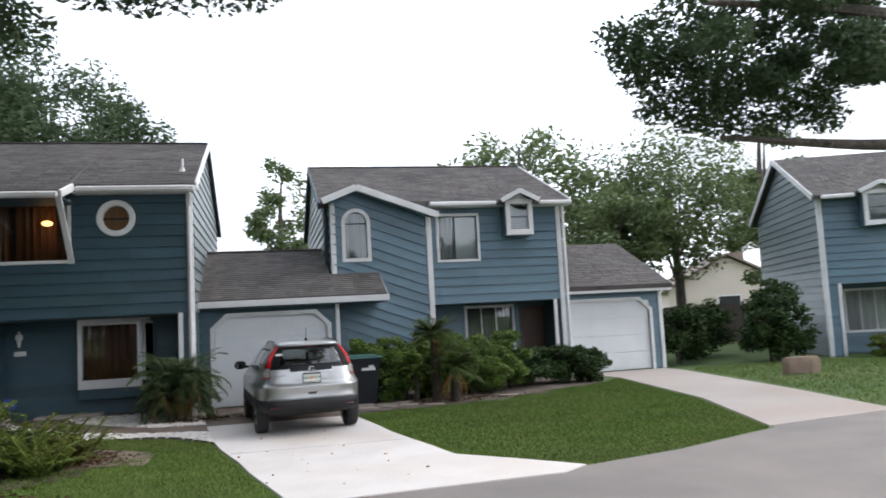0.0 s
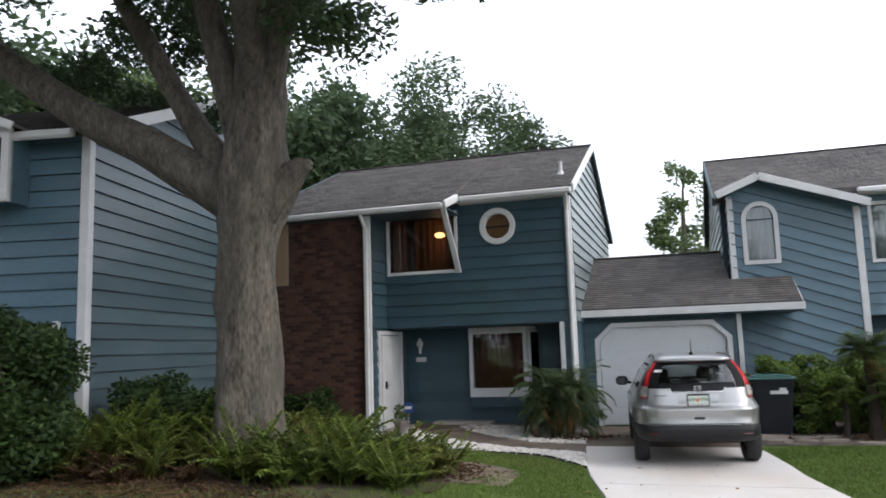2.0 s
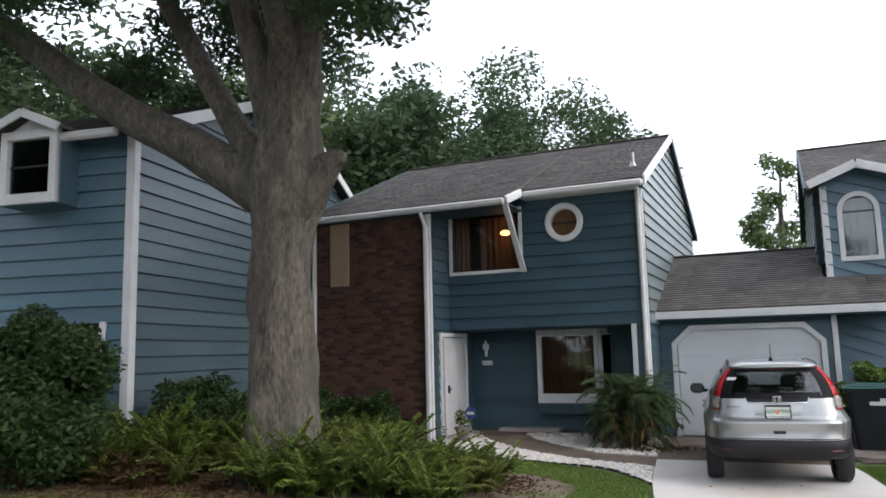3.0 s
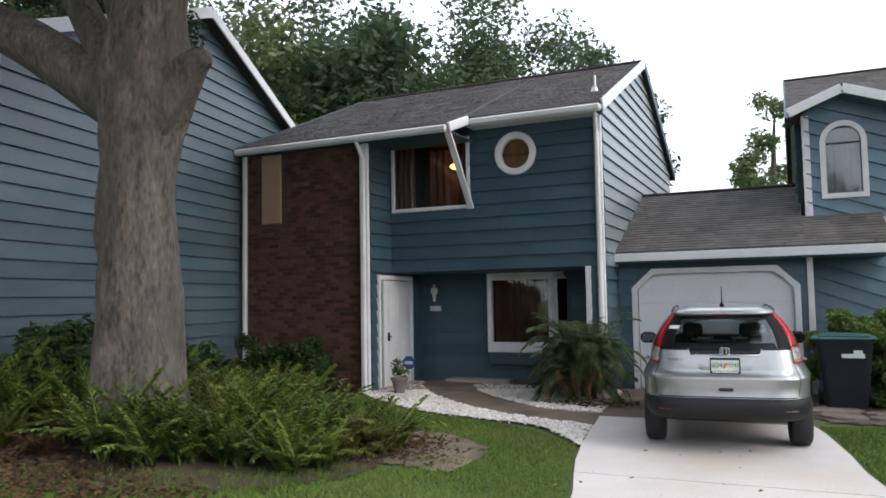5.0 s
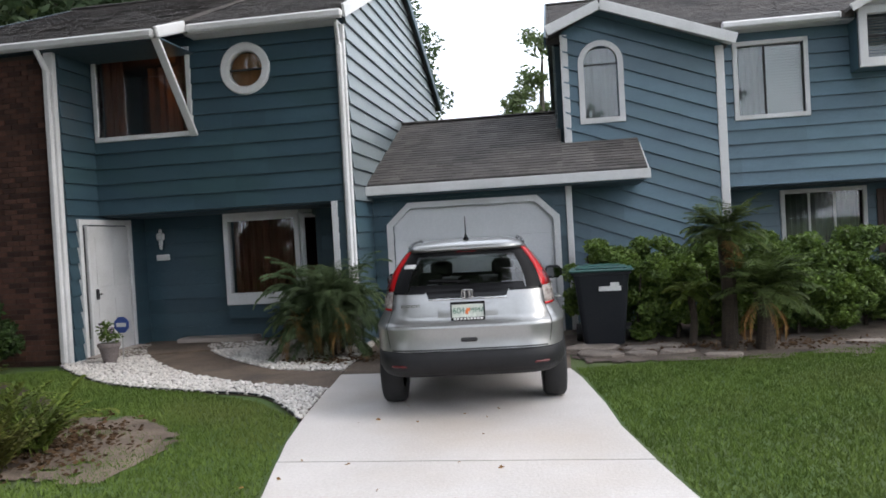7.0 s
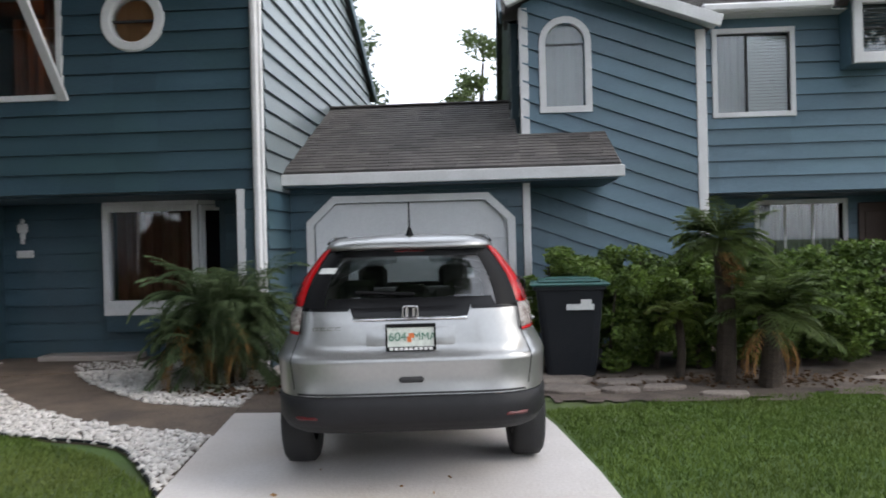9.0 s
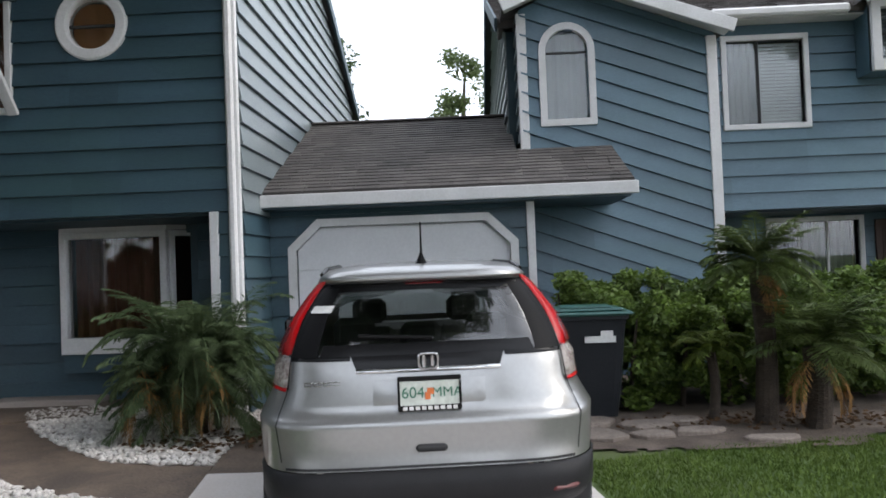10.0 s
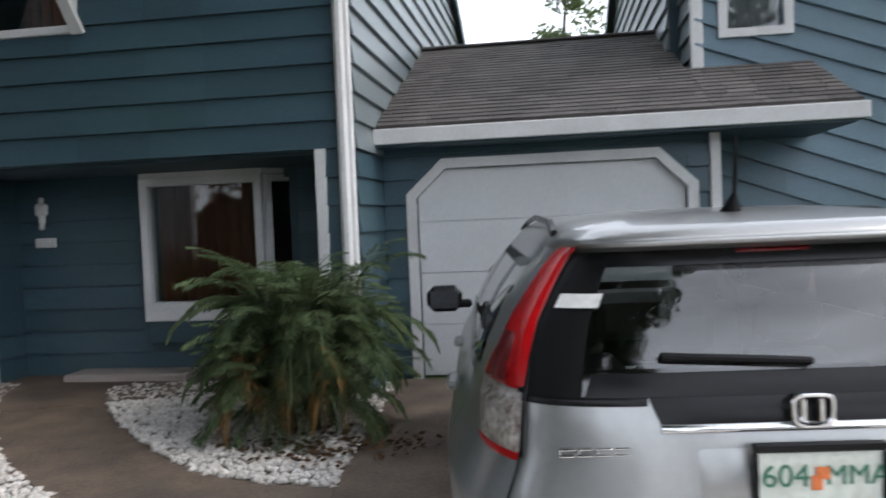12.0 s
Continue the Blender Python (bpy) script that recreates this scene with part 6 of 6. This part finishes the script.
def bush(name, label, blobs, count, size, mat, seed, category="shrub", stems=5, top=9.0):
    """A shrub: stems and a crown of leaves in uneven clumps. blobs: centre and radii; top: the height it is clipped at."""
    x0, y0 = blobs[0][0][0], blobs[0][0][1]
    t = thing(name, label, category, pose(x0, y0, rise(x0, y0)), local=False)
    g = np.random.default_rng(seed)
    cs, sp = [], []
    for (x, y, z), (a, b, c) in blobs:
        for _ in range(26):
            d = g.normal(size=3)
            d /= np.linalg.norm(d)
            k = g.uniform(0.55, 0.95)
            cs.append((x + d[0] * a * k, y + d[1] * b * k, min(top, max(0.12, z + d[2] * c * k))))
            sp.append((a * 0.34, b * 0.34, min(c * 0.3, 0.14) if top < 9 else c * 0.3))
    me = leaves(cs, np.array(sp), count, size, seed)
    part("crown", me, mat, t)
    r = random.Random(seed)
    for i in range(stems):
        (x, y, z), (a, b, c) = blobs[i % len(blobs)]
        u, v = r.uniform(-.4, .4) * a, r.uniform(-.4, .4) * b
        gz = rise(x, y)
        part("stem", tube([(x + u * .4, y + v * .4, gz), (x + u, y + v, z), (x + u * 1.5, y + v * 1.5, z + c * 0.6)], [0.03, 0.022, 0.008], 6), M_PTRUNK, t)
    return t


HEDGE = [((2.95 + 0.42 * i, 18.15 + 0.05 * (i % 2), 0.8 + 0.03 * (i % 3)), (0.5, 0.75, 0.72)) for i in range(10)] + [((3.4 + 0.55 * i, 17.6, 0.62), (0.5, 0.42, 0.6)) for i in range(6)]
bush("hedge", "dense clipped green hedge before the teal wall", HEDGE, 170000, 0.036, M_HEDGE, 3, "hedge", 15, 1.36)
bush("shrub", "low dark shrub along the house wall", [((7.30, 18.80, 0.52), (0.8, 0.8, 0.5)), ((8.30, 18.90, 0.55), (0.7, 0.7, 0.5)), ((9.00, 18.70, 0.5), (0.6, 0.6, 0.48))], 18000, 0.045, M_SHRUB, 5)
bush("shrub", "tall dark shrub at the corner of the house", [((-6.20, 9.05, 1.15), (0.95, 0.8, 1.1)), ((-7.39, 8.85, 1.35), (1.0, 0.8, 1.2)), ((-6.80, 9.25, 1.6), (0.9, 0.7, 0.85)), ((-8.39, 8.95, 1.3), (0.9, 0.8, 1.1))], 48000, 0.045, M_SHRUB, 7, stems=8)
bush("shrub", "dark green shrub against the pale siding", [((-6.15, 11.2, 0.8), (0.9, 0.6, 0.8)), ((-5.26, 11.9, 0.8), (0.8, 0.6, 0.75)), ((-5.75, 10.6, 0.75), (0.8, 0.5, 0.7)), ((-5.1, 11.2, 0.7), (0.6, 0.5, 0.6))], 42000, 0.045, M_SHRUB, 8)
bush("shrub", "dark shrub in front of the brick bay", [((-7.1, 16.1, 0.6), (0.8, 0.5, 0.6)), ((-6.1, 16.2, 0.55), (0.7, 0.45, 0.5))], 18000, 0.045, M_SHRUB, 9)
bush("hedge", "dark tall hedge beside the next garage", [((13.70, 22.00, 0.9), (0.9, 0.9, 0.9)), ((15.00, 23.50, 0.9), (1.0, 0.9, 0.95)), ((16.20, 24.50, 1.0), (1.0, 0.9, 1.0))], 12000, 0.07, M_SHRUB, 12, "hedge")
bush("shrub", "large round dark shrub by the far house corner", [((16.60, 20.90, 1.2), (1.1, 1.0, 1.15)), ((15.90, 20.50, 0.9), (0.8, 0.8, 0.85))], 13000, 0.07, M_SHRUB, 13)
bush("shrub", "yellow-green low plants before the far house", [((19.20, 19.40, 0.35), (0.9, 0.4, 0.35)), ((20.80, 18.80, 0.35), (0.9, 0.4, 0.35))], 4000, 0.06, M_FERN, 14)


# ---------------------------------------------------------------- trees
def far_tree(label, x, y, h, r, count, size, mat, seed, low=0.35, clumps=70, gap=1.0, cone=False):
    t = thing("tree", label, "tree", pose(x, y, 0))
    g = np.random.default_rng(seed)
    pts, rr = smooth_path([(0, 0, 0), (0.1, 0.05, h * 0.3), (-0.1, 0.1, h * 0.6), (0.05, 0, h * 0.85)], [h * 0.026, h * 0.02, h * 0.013, h * 0.004], 4)
    part("trunk", tube(pts, rr, 9, 0.2), M_BARK, t)
    cs = []
    for i in range(clumps):
        d = g.normal(size=3)
        d /= np.linalg.norm(d)
        k = g.uniform(0.4, 1.0)
        zc = h * (low + (1 - low) / 2)
        p = (d[0] * r * k, d[1] * r * k, zc + d[2] * h * (1 - low) / 2 * k * 0.92)
        if cone:
            f = max(0.0, min(1.0, (p[2] / h - low) / (1 - low)))
            p = (p[0] * 1.6 * (1 - f) ** 0.8, p[1] * 1.6 * (1 - f) ** 0.8, p[2])
        cs.append(p)
        if i < 9:
            part("limb", tube([(0, 0, h * (0.25 + 0.04 * i)), (p[0] * .5, p[1] * .5, (h * (0.3 + .04 * i) + p[2]) / 2), p], [h * 0.009, h * 0.006, h * 0.002], 6), M_BARK, t)
    sp = g.uniform(0.2, 0.34, (clumps, 1)) * np.array([[r, r, r * 0.75]]) * gap
    part("crown", leaves(cs, sp, count, size, seed), mat, t)
    return t


far_tree("tall oak behind the houses with dark broad crown", -18, 36, 16, 7.5, 40000, 0.15, M_LEAF, 1, 0.25, 110)
far_tree("tall oak behind the houses with dark broad crown", -10.2, 38, 16.2, 5.8, 36000, 0.14, M_LEAF, 2, 0.25, 100)
far_tree("oak behind the houses, lower crown", -6.6, 40, 13.6, 4.1, 28000, 0.14, M_LEAF, 3, 0.3)
far_tree("tall oak behind the corner house", -24, 30, 16, 8, 36000, 0.15, M_LEAF, 4, 0.2, 110)
far_tree("oak filling the gap behind the corner house", -17, 24, 12.5, 5.5, 16000, 0.16, M_LEAF2, 14, 0.25, 100)
far_tree("slim airy tree between the houses", 1.8, 44, 12.0, 2.5, 5600, 0.14, M_LEAF2, 5, 0.2, 40, 1.1)
far_tree("sparse airy tree behind the arched-window house", 14.6, 39, 12.9, 4.6, 5000, 0.18, M_LEAF2, 6, 0.35, 44, 1.0)
far_tree("sparse airy tree behind the arched-window house", 18.0, 40, 10.5, 3.4, 3000, 0.18, M_LEAF2, 16, 0.3, 40, 1.0)
far_tree("leafy light green tree behind the next garage", 20.5, 33.5, 10.8, 4.6, 13000, 0.13, M_LEAF2, 7, 0.32, 100, 1.0)
far_tree("leafy tree behind the next garage", 16.4, 31, 7.6, 2.6, 10000, 0.13, M_LEAF2, 8, 0.35, 70, 1.0)
far_tree("tall narrow dark conifer behind the far house", 29, 38, 14, 2.4, 8000, 0.17, M_LEAF2, 9, 0.1, 40)
far_tree("leafy tree behind the far house", 27, 31, 8, 3.0, 6000, 0.16, M_LEAF2, 19, 0.2, 44, 1.0)

far_tree("tall oak behind the corner house", -21, 19, 15, 6, 20000, 0.17, M_LEAF, 21, 0.2, 110)
far_tree("tall oak behind the corner house", -29, 23, 16, 7, 18000, 0.2, M_LEAF, 22, 0.2, 110)
far_tree("tall oak behind the houses", -13.5, 29, 14, 5, 18000, 0.17, M_LEAF, 23, 0.3, 100)

# unseen trees across the street, mirrored in the panes and the car's rear window
# raised to block sky light from the left house fronts; never in view
far_tree("out-of-view street oak added across the road", -10, -20, 17, 8, 20000, 0.26, M_LEAF, 41, 0.06, 120)
far_tree("out-of-view street oak added across the road", 4, -29, 11, 5.5, 12000, 0.24, M_LEAF, 42, 0.06, 80)
far_tree("out-of-view street oak added across the road", 17, -22, 8.5, 5, 12000, 0.24, M_LEAF, 43, 0.06, 80)
far_tree("tall dark conifer across the road", 12.8, -20, 20, 2.5, 22000, 0.12, M_LEAF, 46, 0.05, 420, 0.38, True)
far_tree("out-of-view street oak added across the road", -3, -23, 12, 5.5, 12000, 0.24, M_LEAF, 47, 0.06, 80)
# two unseen oaks added to hold front-left sky light off the houses
far_tree("out-of-view street oak added across the road", -24, -12, 17, 8, 18000, 0.26, M_LEAF, 44, 0.06, 110)
far_tree("unseen oak added on the near verge as a sky blocker", -13, -7, 14, 6.5, 18000, 0.2, M_LEAF, 45, 0.2, 90)

# tree whose limb reaches over the street
t8 = thing("tree", "large dark oak reaching over the street", "tree", pose(19.5, 12.5, 0), local=False)
part("trunk", tube(*smooth_path([(19.5, 12.5, 0), (19.4, 12.5, 2.5), (19.0, 12.7, 5)], [0.5, 0.42, 0.36], 5), 12, 0.25), M_BARK, t8)
for pts, r0 in (([(19.0, 12.7, 4.6), (16.5, 13.2, 5.1), (14.0, 14.0, 5.25), (11.0, 14.8, 5.6)], 0.22), ([(19.0, 12.7, 5), (16.5, 12.6, 7.2), (13.5, 13.2, 8.0), (10.0, 13.6, 8.2)], 0.25), ([(19.0, 12.7, 5), (18.0, 13.6, 8), (16, 14.5, 10.5)], 0.25)):
    p, r = smooth_path(pts, [r0 * (1 - 0.75 * i / (len(pts) - 1)) for i in range(len(pts))], 5)
    part("limb", tube(p, r, 9, 0.2), M_BARK, t8)
gg = np.random.default_rng(8)
cs = [(gg.uniform(9.2, 18), gg.uniform(12.5, 16.5), gg.uniform(6.0, 11.5)) for _ in range(120)]
cs = [c for c in cs if c[2] > 6.3 + 0.25 * abs(c[0] - 12)] + [(9.0, 14.4, 6.8), (9.5, 14.8, 6.3), (10.2, 14.5, 6.0), (11.3, 14.9, 5.9), (12.3, 14.7, 6.0), (8.6, 14.0, 7.0), (8.3, 14.2, 7.6), (8.8, 14.4, 7.4), (10.0, 14.0, 6.5), (10.8, 14.2, 6.4), (11.8, 14.0, 6.4), (12.8, 14.2, 6.2), (13.4, 14.4, 6.0), (9.4, 13.8, 7.2), (9.8, 14.2, 7.0)]
part("crown", leaves(cs, (0.62, 0.62, 0.4), 52000, 0.08, 8), M_LEAF, t8)

# the oak in the front bed
oak = thing("oak_tree", "large oak with thick grey trunk, forking low into heavy limbs", "tree", pose(-3.92, 10.25, 0.35), local=False)
tp, tr = smooth_path([(-3.90, 10.25, 0.1), (-3.91, 10.25, 0.55), (-3.94, 10.25, 1.2), (-3.94, 10.25, 2.2), (-3.95, 10.25, 3.2), (-3.90, 10.25, 4.1), (-3.82, 10.27, 5.0), (-3.78, 10.30, 6.2), (-3.70, 10.35, 8.0), (-3.60, 10.45, 10.0)], [0.64, 0.52, 0.42, 0.375, 0.385, 0.45, 0.36, 0.33, 0.24, 0.12], 9)
part("trunk", tube(tp, tr, 40, 0.22), M_BARK, oak, smooth=True)
OAK_LIMBS = [([(-4.00, 10.25, 3.85), (-4.70, 10.23, 4.25), (-5.40, 10.20, 4.68), (-6.40, 10.15, 5.22), (-7.50, 10.05, 5.95), (-8.80, 9.95, 6.9), (-10.80, 9.75, 8.3)], (0.36, 0.3, 0.27, 0.25, 0.225, 0.19, 0.1)),
         ([(-4.15, 10.25, 4.15), (-4.60, 10.27, 4.7), (-5.05, 10.30, 5.35), (-5.65, 10.35, 6.3), (-6.30, 10.35, 7.4), (-7.00, 10.45, 9)], (0.24, 0.19, 0.165, 0.15, 0.13, 0.06)),
         ([(-3.90, 10.20, 4.3), (-4.20, 10.15, 5.4), (-4.55, 10.05, 6.9), (-5.00, 9.85, 9)], (0.24, 0.2, 0.18, 0.08)),
         ([(-3.75, 10.25, 5.0), (-3.40, 10.20, 6.2), (-2.70, 10.05, 7.3), (-1.00, 9.85, 7.7), (1.00, 9.65, 7.3)], (0.22, 0.19, 0.15, 0.1, 0.04)),
         ([(-3.80, 10.15, 5.6), (-3.40, 8.85, 7.0), (-3.00, 6.85, 8.2), (-2.60, 5.05, 8.6)], (0.18, 0.15, 0.1, 0.05)),
         ([(-3.75, 10.35, 6.2), (-3.20, 11.85, 7.6), (-2.40, 13.45, 8.6)], (0.16, 0.12, 0.05))]
for pts, rr0 in OAK_LIMBS:
    p, r = smooth_path(pts, rr0, 6)
    part("limb", tube(p, r, 14, 0.14), M_BARK, oak, smooth=True)
# stub of a cut limb on the street side
part("limb_stub", tube(*smooth_path([(-3.75, 10.25, 3.72), (-3.45, 10.25, 4.04), (-3.22, 10.27, 4.22), (-3.08, 10.28, 4.27), (-3.03, 10.28, 4.28)], [0.28, 0.2, 0.13, 0.085, 0.03], 5), 14, 0.4), M_BARK, oak)
g2_ = np.random.default_rng(77)
cs = []
while len(cs) < 210:
    x, y, z = g2_.uniform(-11.5, 2.0), g2_.uniform(4.0, 15.5), g2_.uniform(6.6, 11.5)
    if ((x + 4.6) / 7.0) ** 2 + ((y - 9.9) / 6.0) ** 2 + ((z - 8) / 4.2) ** 2 < 1:
        if z > 2.5 + 0.48 * math.hypot(x - 0.9, y + 0.2) or x < -5:
            cs.append((x, y, z))
# overhead clumps added out of view, mirrored in car glass, shading the drive
cs += [(g2_.uniform(-1.5, 4.0), g2_.uniform(2, 10), g2_.uniform(9.3, 11.5)) for _ in range(70)]
low = [(0.75, 9.7, 6.55), (0.25, 9.7, 6.42), (-0.6, 9.7, 6.42), (-1.1, 9.8, 6.5), (-2.1, 9.6, 5.8), (-2.5, 9.7, 5.85), (-2.9, 9.8, 6.2), (-6.5, 10.8, 6.9), (-7.4, 11.2, 6.6), (-8.5, 11.4, 6.6), (-9.3, 10.9, 7.0), (-5.4, 11.6, 7.2)]
part("crown", leaves(cs + low, (0.6, 0.6, 0.36), 130000, 0.06, 77, droop=0.15), M_LEAF, oak)

# unseen upper leaves, kept above the view, added to dim sky light below
hi_ = [(g2_.uniform(-12, 3.5), g2_.uniform(3.0, 16), g2_.uniform(8.8, 12.5)) for _ in range(300)]
hi_ = [c for c in hi_ if c[2] > 2.6 + 0.5 * math.hypot(c[0] - 1.0, c[1] - 0.1)]
part("upper_crown", leaves(hi_, (1.0, 1.0, 0.55), 90000, 0.12, 78), M_LEAF, oak)


# ---------------------------------------------------------------- grass
def blades(name, poly, count, seed, label, avoid=(), size=0.055):
    g = np.random.default_rng(seed)
    xs, ys = [p[0] for p in poly], [p[1] for p in poly]
    P = []
    while len(P) < count:
        x, y = g.uniform(min(xs), max(xs)), g.uniform(min(ys), max(ys))
        if inside(x, y, poly) and not (any(inside(x, y, a) for a in avoid) and noise.noise(Vector((x * 1.3, y * 1.3, 3))) + g.uniform(-0.3, 0.3) < 0.3):
            P.append((x, y, rise(x, y)))
    P = np.array(P)
    a = g.uniform(0, math.tau, count)
    w = np.stack([np.cos(a), np.sin(a), np.zeros(count)], 1) * 0.006
    h = size * g.uniform(0.5, 1.4, count)
    lean = g.normal(0, 0.4, (count, 2)) * h[:, None]
    tip = P + np.concatenate([lean, h[:, None]], 1)
    v = np.stack([P - w, P + w, tip], 1).reshape(-1, 3)
    me = bpy.data.meshes.new(name)
    me.vertices.add(len(v))
    me.vertices.foreach_set("co", v.ravel())
    me.loops.add(count * 3)
    me.loops.foreach_set("vertex_index", np.arange(count * 3))
    me.polygons.add(count)
    me.polygons.foreach_set("loop_start", np.arange(count) * 3)
    me.polygons.foreach_set("loop_total", np.full(count, 3))
    me.update()
    return single(name, me, M_BLADE, label, "grass", kind="stuff")


LAWN_R = [(2.52, 15.46), (2.64, 14.85), (2.81, 13.55), (2.89, 12.75), (3.22, 11.05), (3.36, 10.19), (3.99, 9.51), (4.63, 8.69), (6.05, 9.07), (8.10, 9.95), (9.20, 13.65), (10.00, 19.00), (9.31, 18.18), (8.22, 17.77), (6.64, 16.71), (5.25, 16.09), (3.85, 15.88)]
LAWN_L = [(0.89, 8.80), (0.56, 10.15), (0.38, 11.10), (0.07, 12.35), (-0.09, 13.15), (-0.85, 14.00), (-2.12, 14.73), (-3.54, 15.56), (-4.86, 16.40), (-5.95, 16.09), (-3.31, 14.05), (-2.07, 12.45), (-1.54, 10.95), (-1.81, 9.75), (-2.99, 8.75), (-4.78, 8.20), (-6.78, 7.85), (-10.78, 7.85), (-10.78, 5.75), (-5.78, 5.95), (-0.78, 6.55), (0.77, 7.35), (1.02, 8.25)]
blades("grass", LAWN_R, 150000, 5, "green mown grass of the front lawn", size=0.034)
blades("grass", LAWN_L, 120000, 6, "green mown grass beside the drive", avoid=(BARE,), size=0.04)
BED_EDGE = [(-8.0, 7.7), (-4.8, 8.05), (-3.0, 8.6), (-1.8, 9.6), (-1.45, 10.9), (-1.85, 10.9), (-2.3, 9.9), (-3.4, 9.05), (-5.0, 8.65), (-8.0, 8.35)]
blades("grass", BED_EDGE, 9000, 8, "thin grass tufts straying into the mulch bed", size=0.06)
LAWN_F = [(12.70, 19.80), (11.70, 13.75), (10.97, 10.65), (16.17, 10.45), (22.14, 11.85), (22.01, 17.98), (17.00, 20.00), (13.50, 20.50)]
blades("grass", LAWN_F, 30000, 7, "green grass of the neighbour's lawn", size=0.07)
g = random.Random(9)
# dry leaves scattered on the drive
lv = [(g.uniform(0.2, 2.8), g.uniform(8.8, 13.6), 0.034) for _ in range(60)]
single("fallen_leaves", leaves(lv, 0.004, 60, 0.022, 3, flat=0.1), M_DEAD, "small dry leaves on the drive", "leaves", kind="stuff")

# leaf litter under the palm, under the hedge and on the bare soil
for label_, cx, cy, rx, ry, n_, z_ in (("brown leaf litter on the pebbles under the palm", -0.6, 16.4, 0.8, 0.5, 420, 0.072), ("brown leaf litter on the dry soil under the hedge", 5.0, 16.7, 2.0, 0.45, 700, 0.05), ("brown leaf litter at the edge of the fern bed", -2.0, 12.2, 0.7, 1.1, 500, 0.06), ("brown leaf litter along the front of the fern bed", -4.4, 8.75, 2.9, 0.75, 5200, 0.05), ("brown leaf litter on the bare soil", -1.9, 11.9, 0.8, 1.0, 900, 0.045)):
    lv = []
    while len(lv) < n_:
        a, b = g.gauss(0, 0.5), g.gauss(0, 0.5)
        if a * a + b * b < 1.3:
            lv.append((cx + a * rx, cy + b * ry, rise(cx + a * rx, cy + b * ry) + z_))
    single("leaf_litter", leaves(lv, 0.006, n_, 0.03, 13, flat=0.12), M_DRYFERN, label_, "leaves", kind="stuff")

# ---------------------------------------------------------------- bricks of the bay, last
BK = Plane((0, 16.90, 0), (1, 0, 0))
bw = wall(house_a, BK, [(-7.9, 0), (-5.17, 0), (-5.17, 4.77), (-7.9, 4.77)], [(-7.5, 3.36, -7.08, 4.72)], mat=M_MORTAR, name="brick_wall", label="dark brown brick bay wall")
part("window_board", box((-7.53, 16.86, 3.33), (-7.05, 16.92, 4.75), 0.01), M_TAN, bw, "tan boarded window")
BL, BH = 0.21, 0.071


def brick_mesh(length):
    c = 0.006
    vs, fs = [], []
    for y, i in ((0.012, 0), (-0.006, 0), (-0.012, c)):
        vs += [(i, y, i), (length - i, y, i), (length - i, y, BH - i), (i, y, BH - i)]
    for k in range(2):
        for j in range(4):
            a, b = k * 4 + j, k * 4 + (j + 1) % 4
            fs.append((a, b, b + 4, a + 4))
    fs.append((8, 9, 10, 11))
    me = bpy.data.meshes.new("brick")
    me.from_pydata(vs, [], fs)
    me.materials.append(M_BRICK)
    return me


BRICK = brick_mesh(BL)
rest = []
made = 0
rb = random.Random(2)
for row in range(60):
    z = 0.01 + row * 0.081
    x = -7.89 - (0.11 if row % 2 else 0)
    while x < -5.19:
        x0, x1 = max(x, -7.89), min(x + BL, -5.18)
        keep = z + BH < 4.76 and not (x1 > -7.55 and x0 < -7.03 and z + BH > 3.3)
        full = x1 - x0 > BL - 0.001
        if keep and x1 - x0 > 0.05:
            off = rb.uniform(-0.006, 0.004)
            if full and made < 300 and 1.2 < z < 4.2:
                b = part("brick", BRICK, None, bw)
                b.matrix_basis = pose(x0, 16.895 + off, z)
                made += 1
            else:
                rest.append(prism([(x0, 16.883 + off, z), (x1, 16.883 + off, z), (x1, 16.883 + off, z + BH), (x0, 16.883 + off, z + BH)], (0, 0.02, 0)))
        x += BL + 0.01
tagged(part("bricks", merge(rest), M_BRICK, bw), kind="stuff")
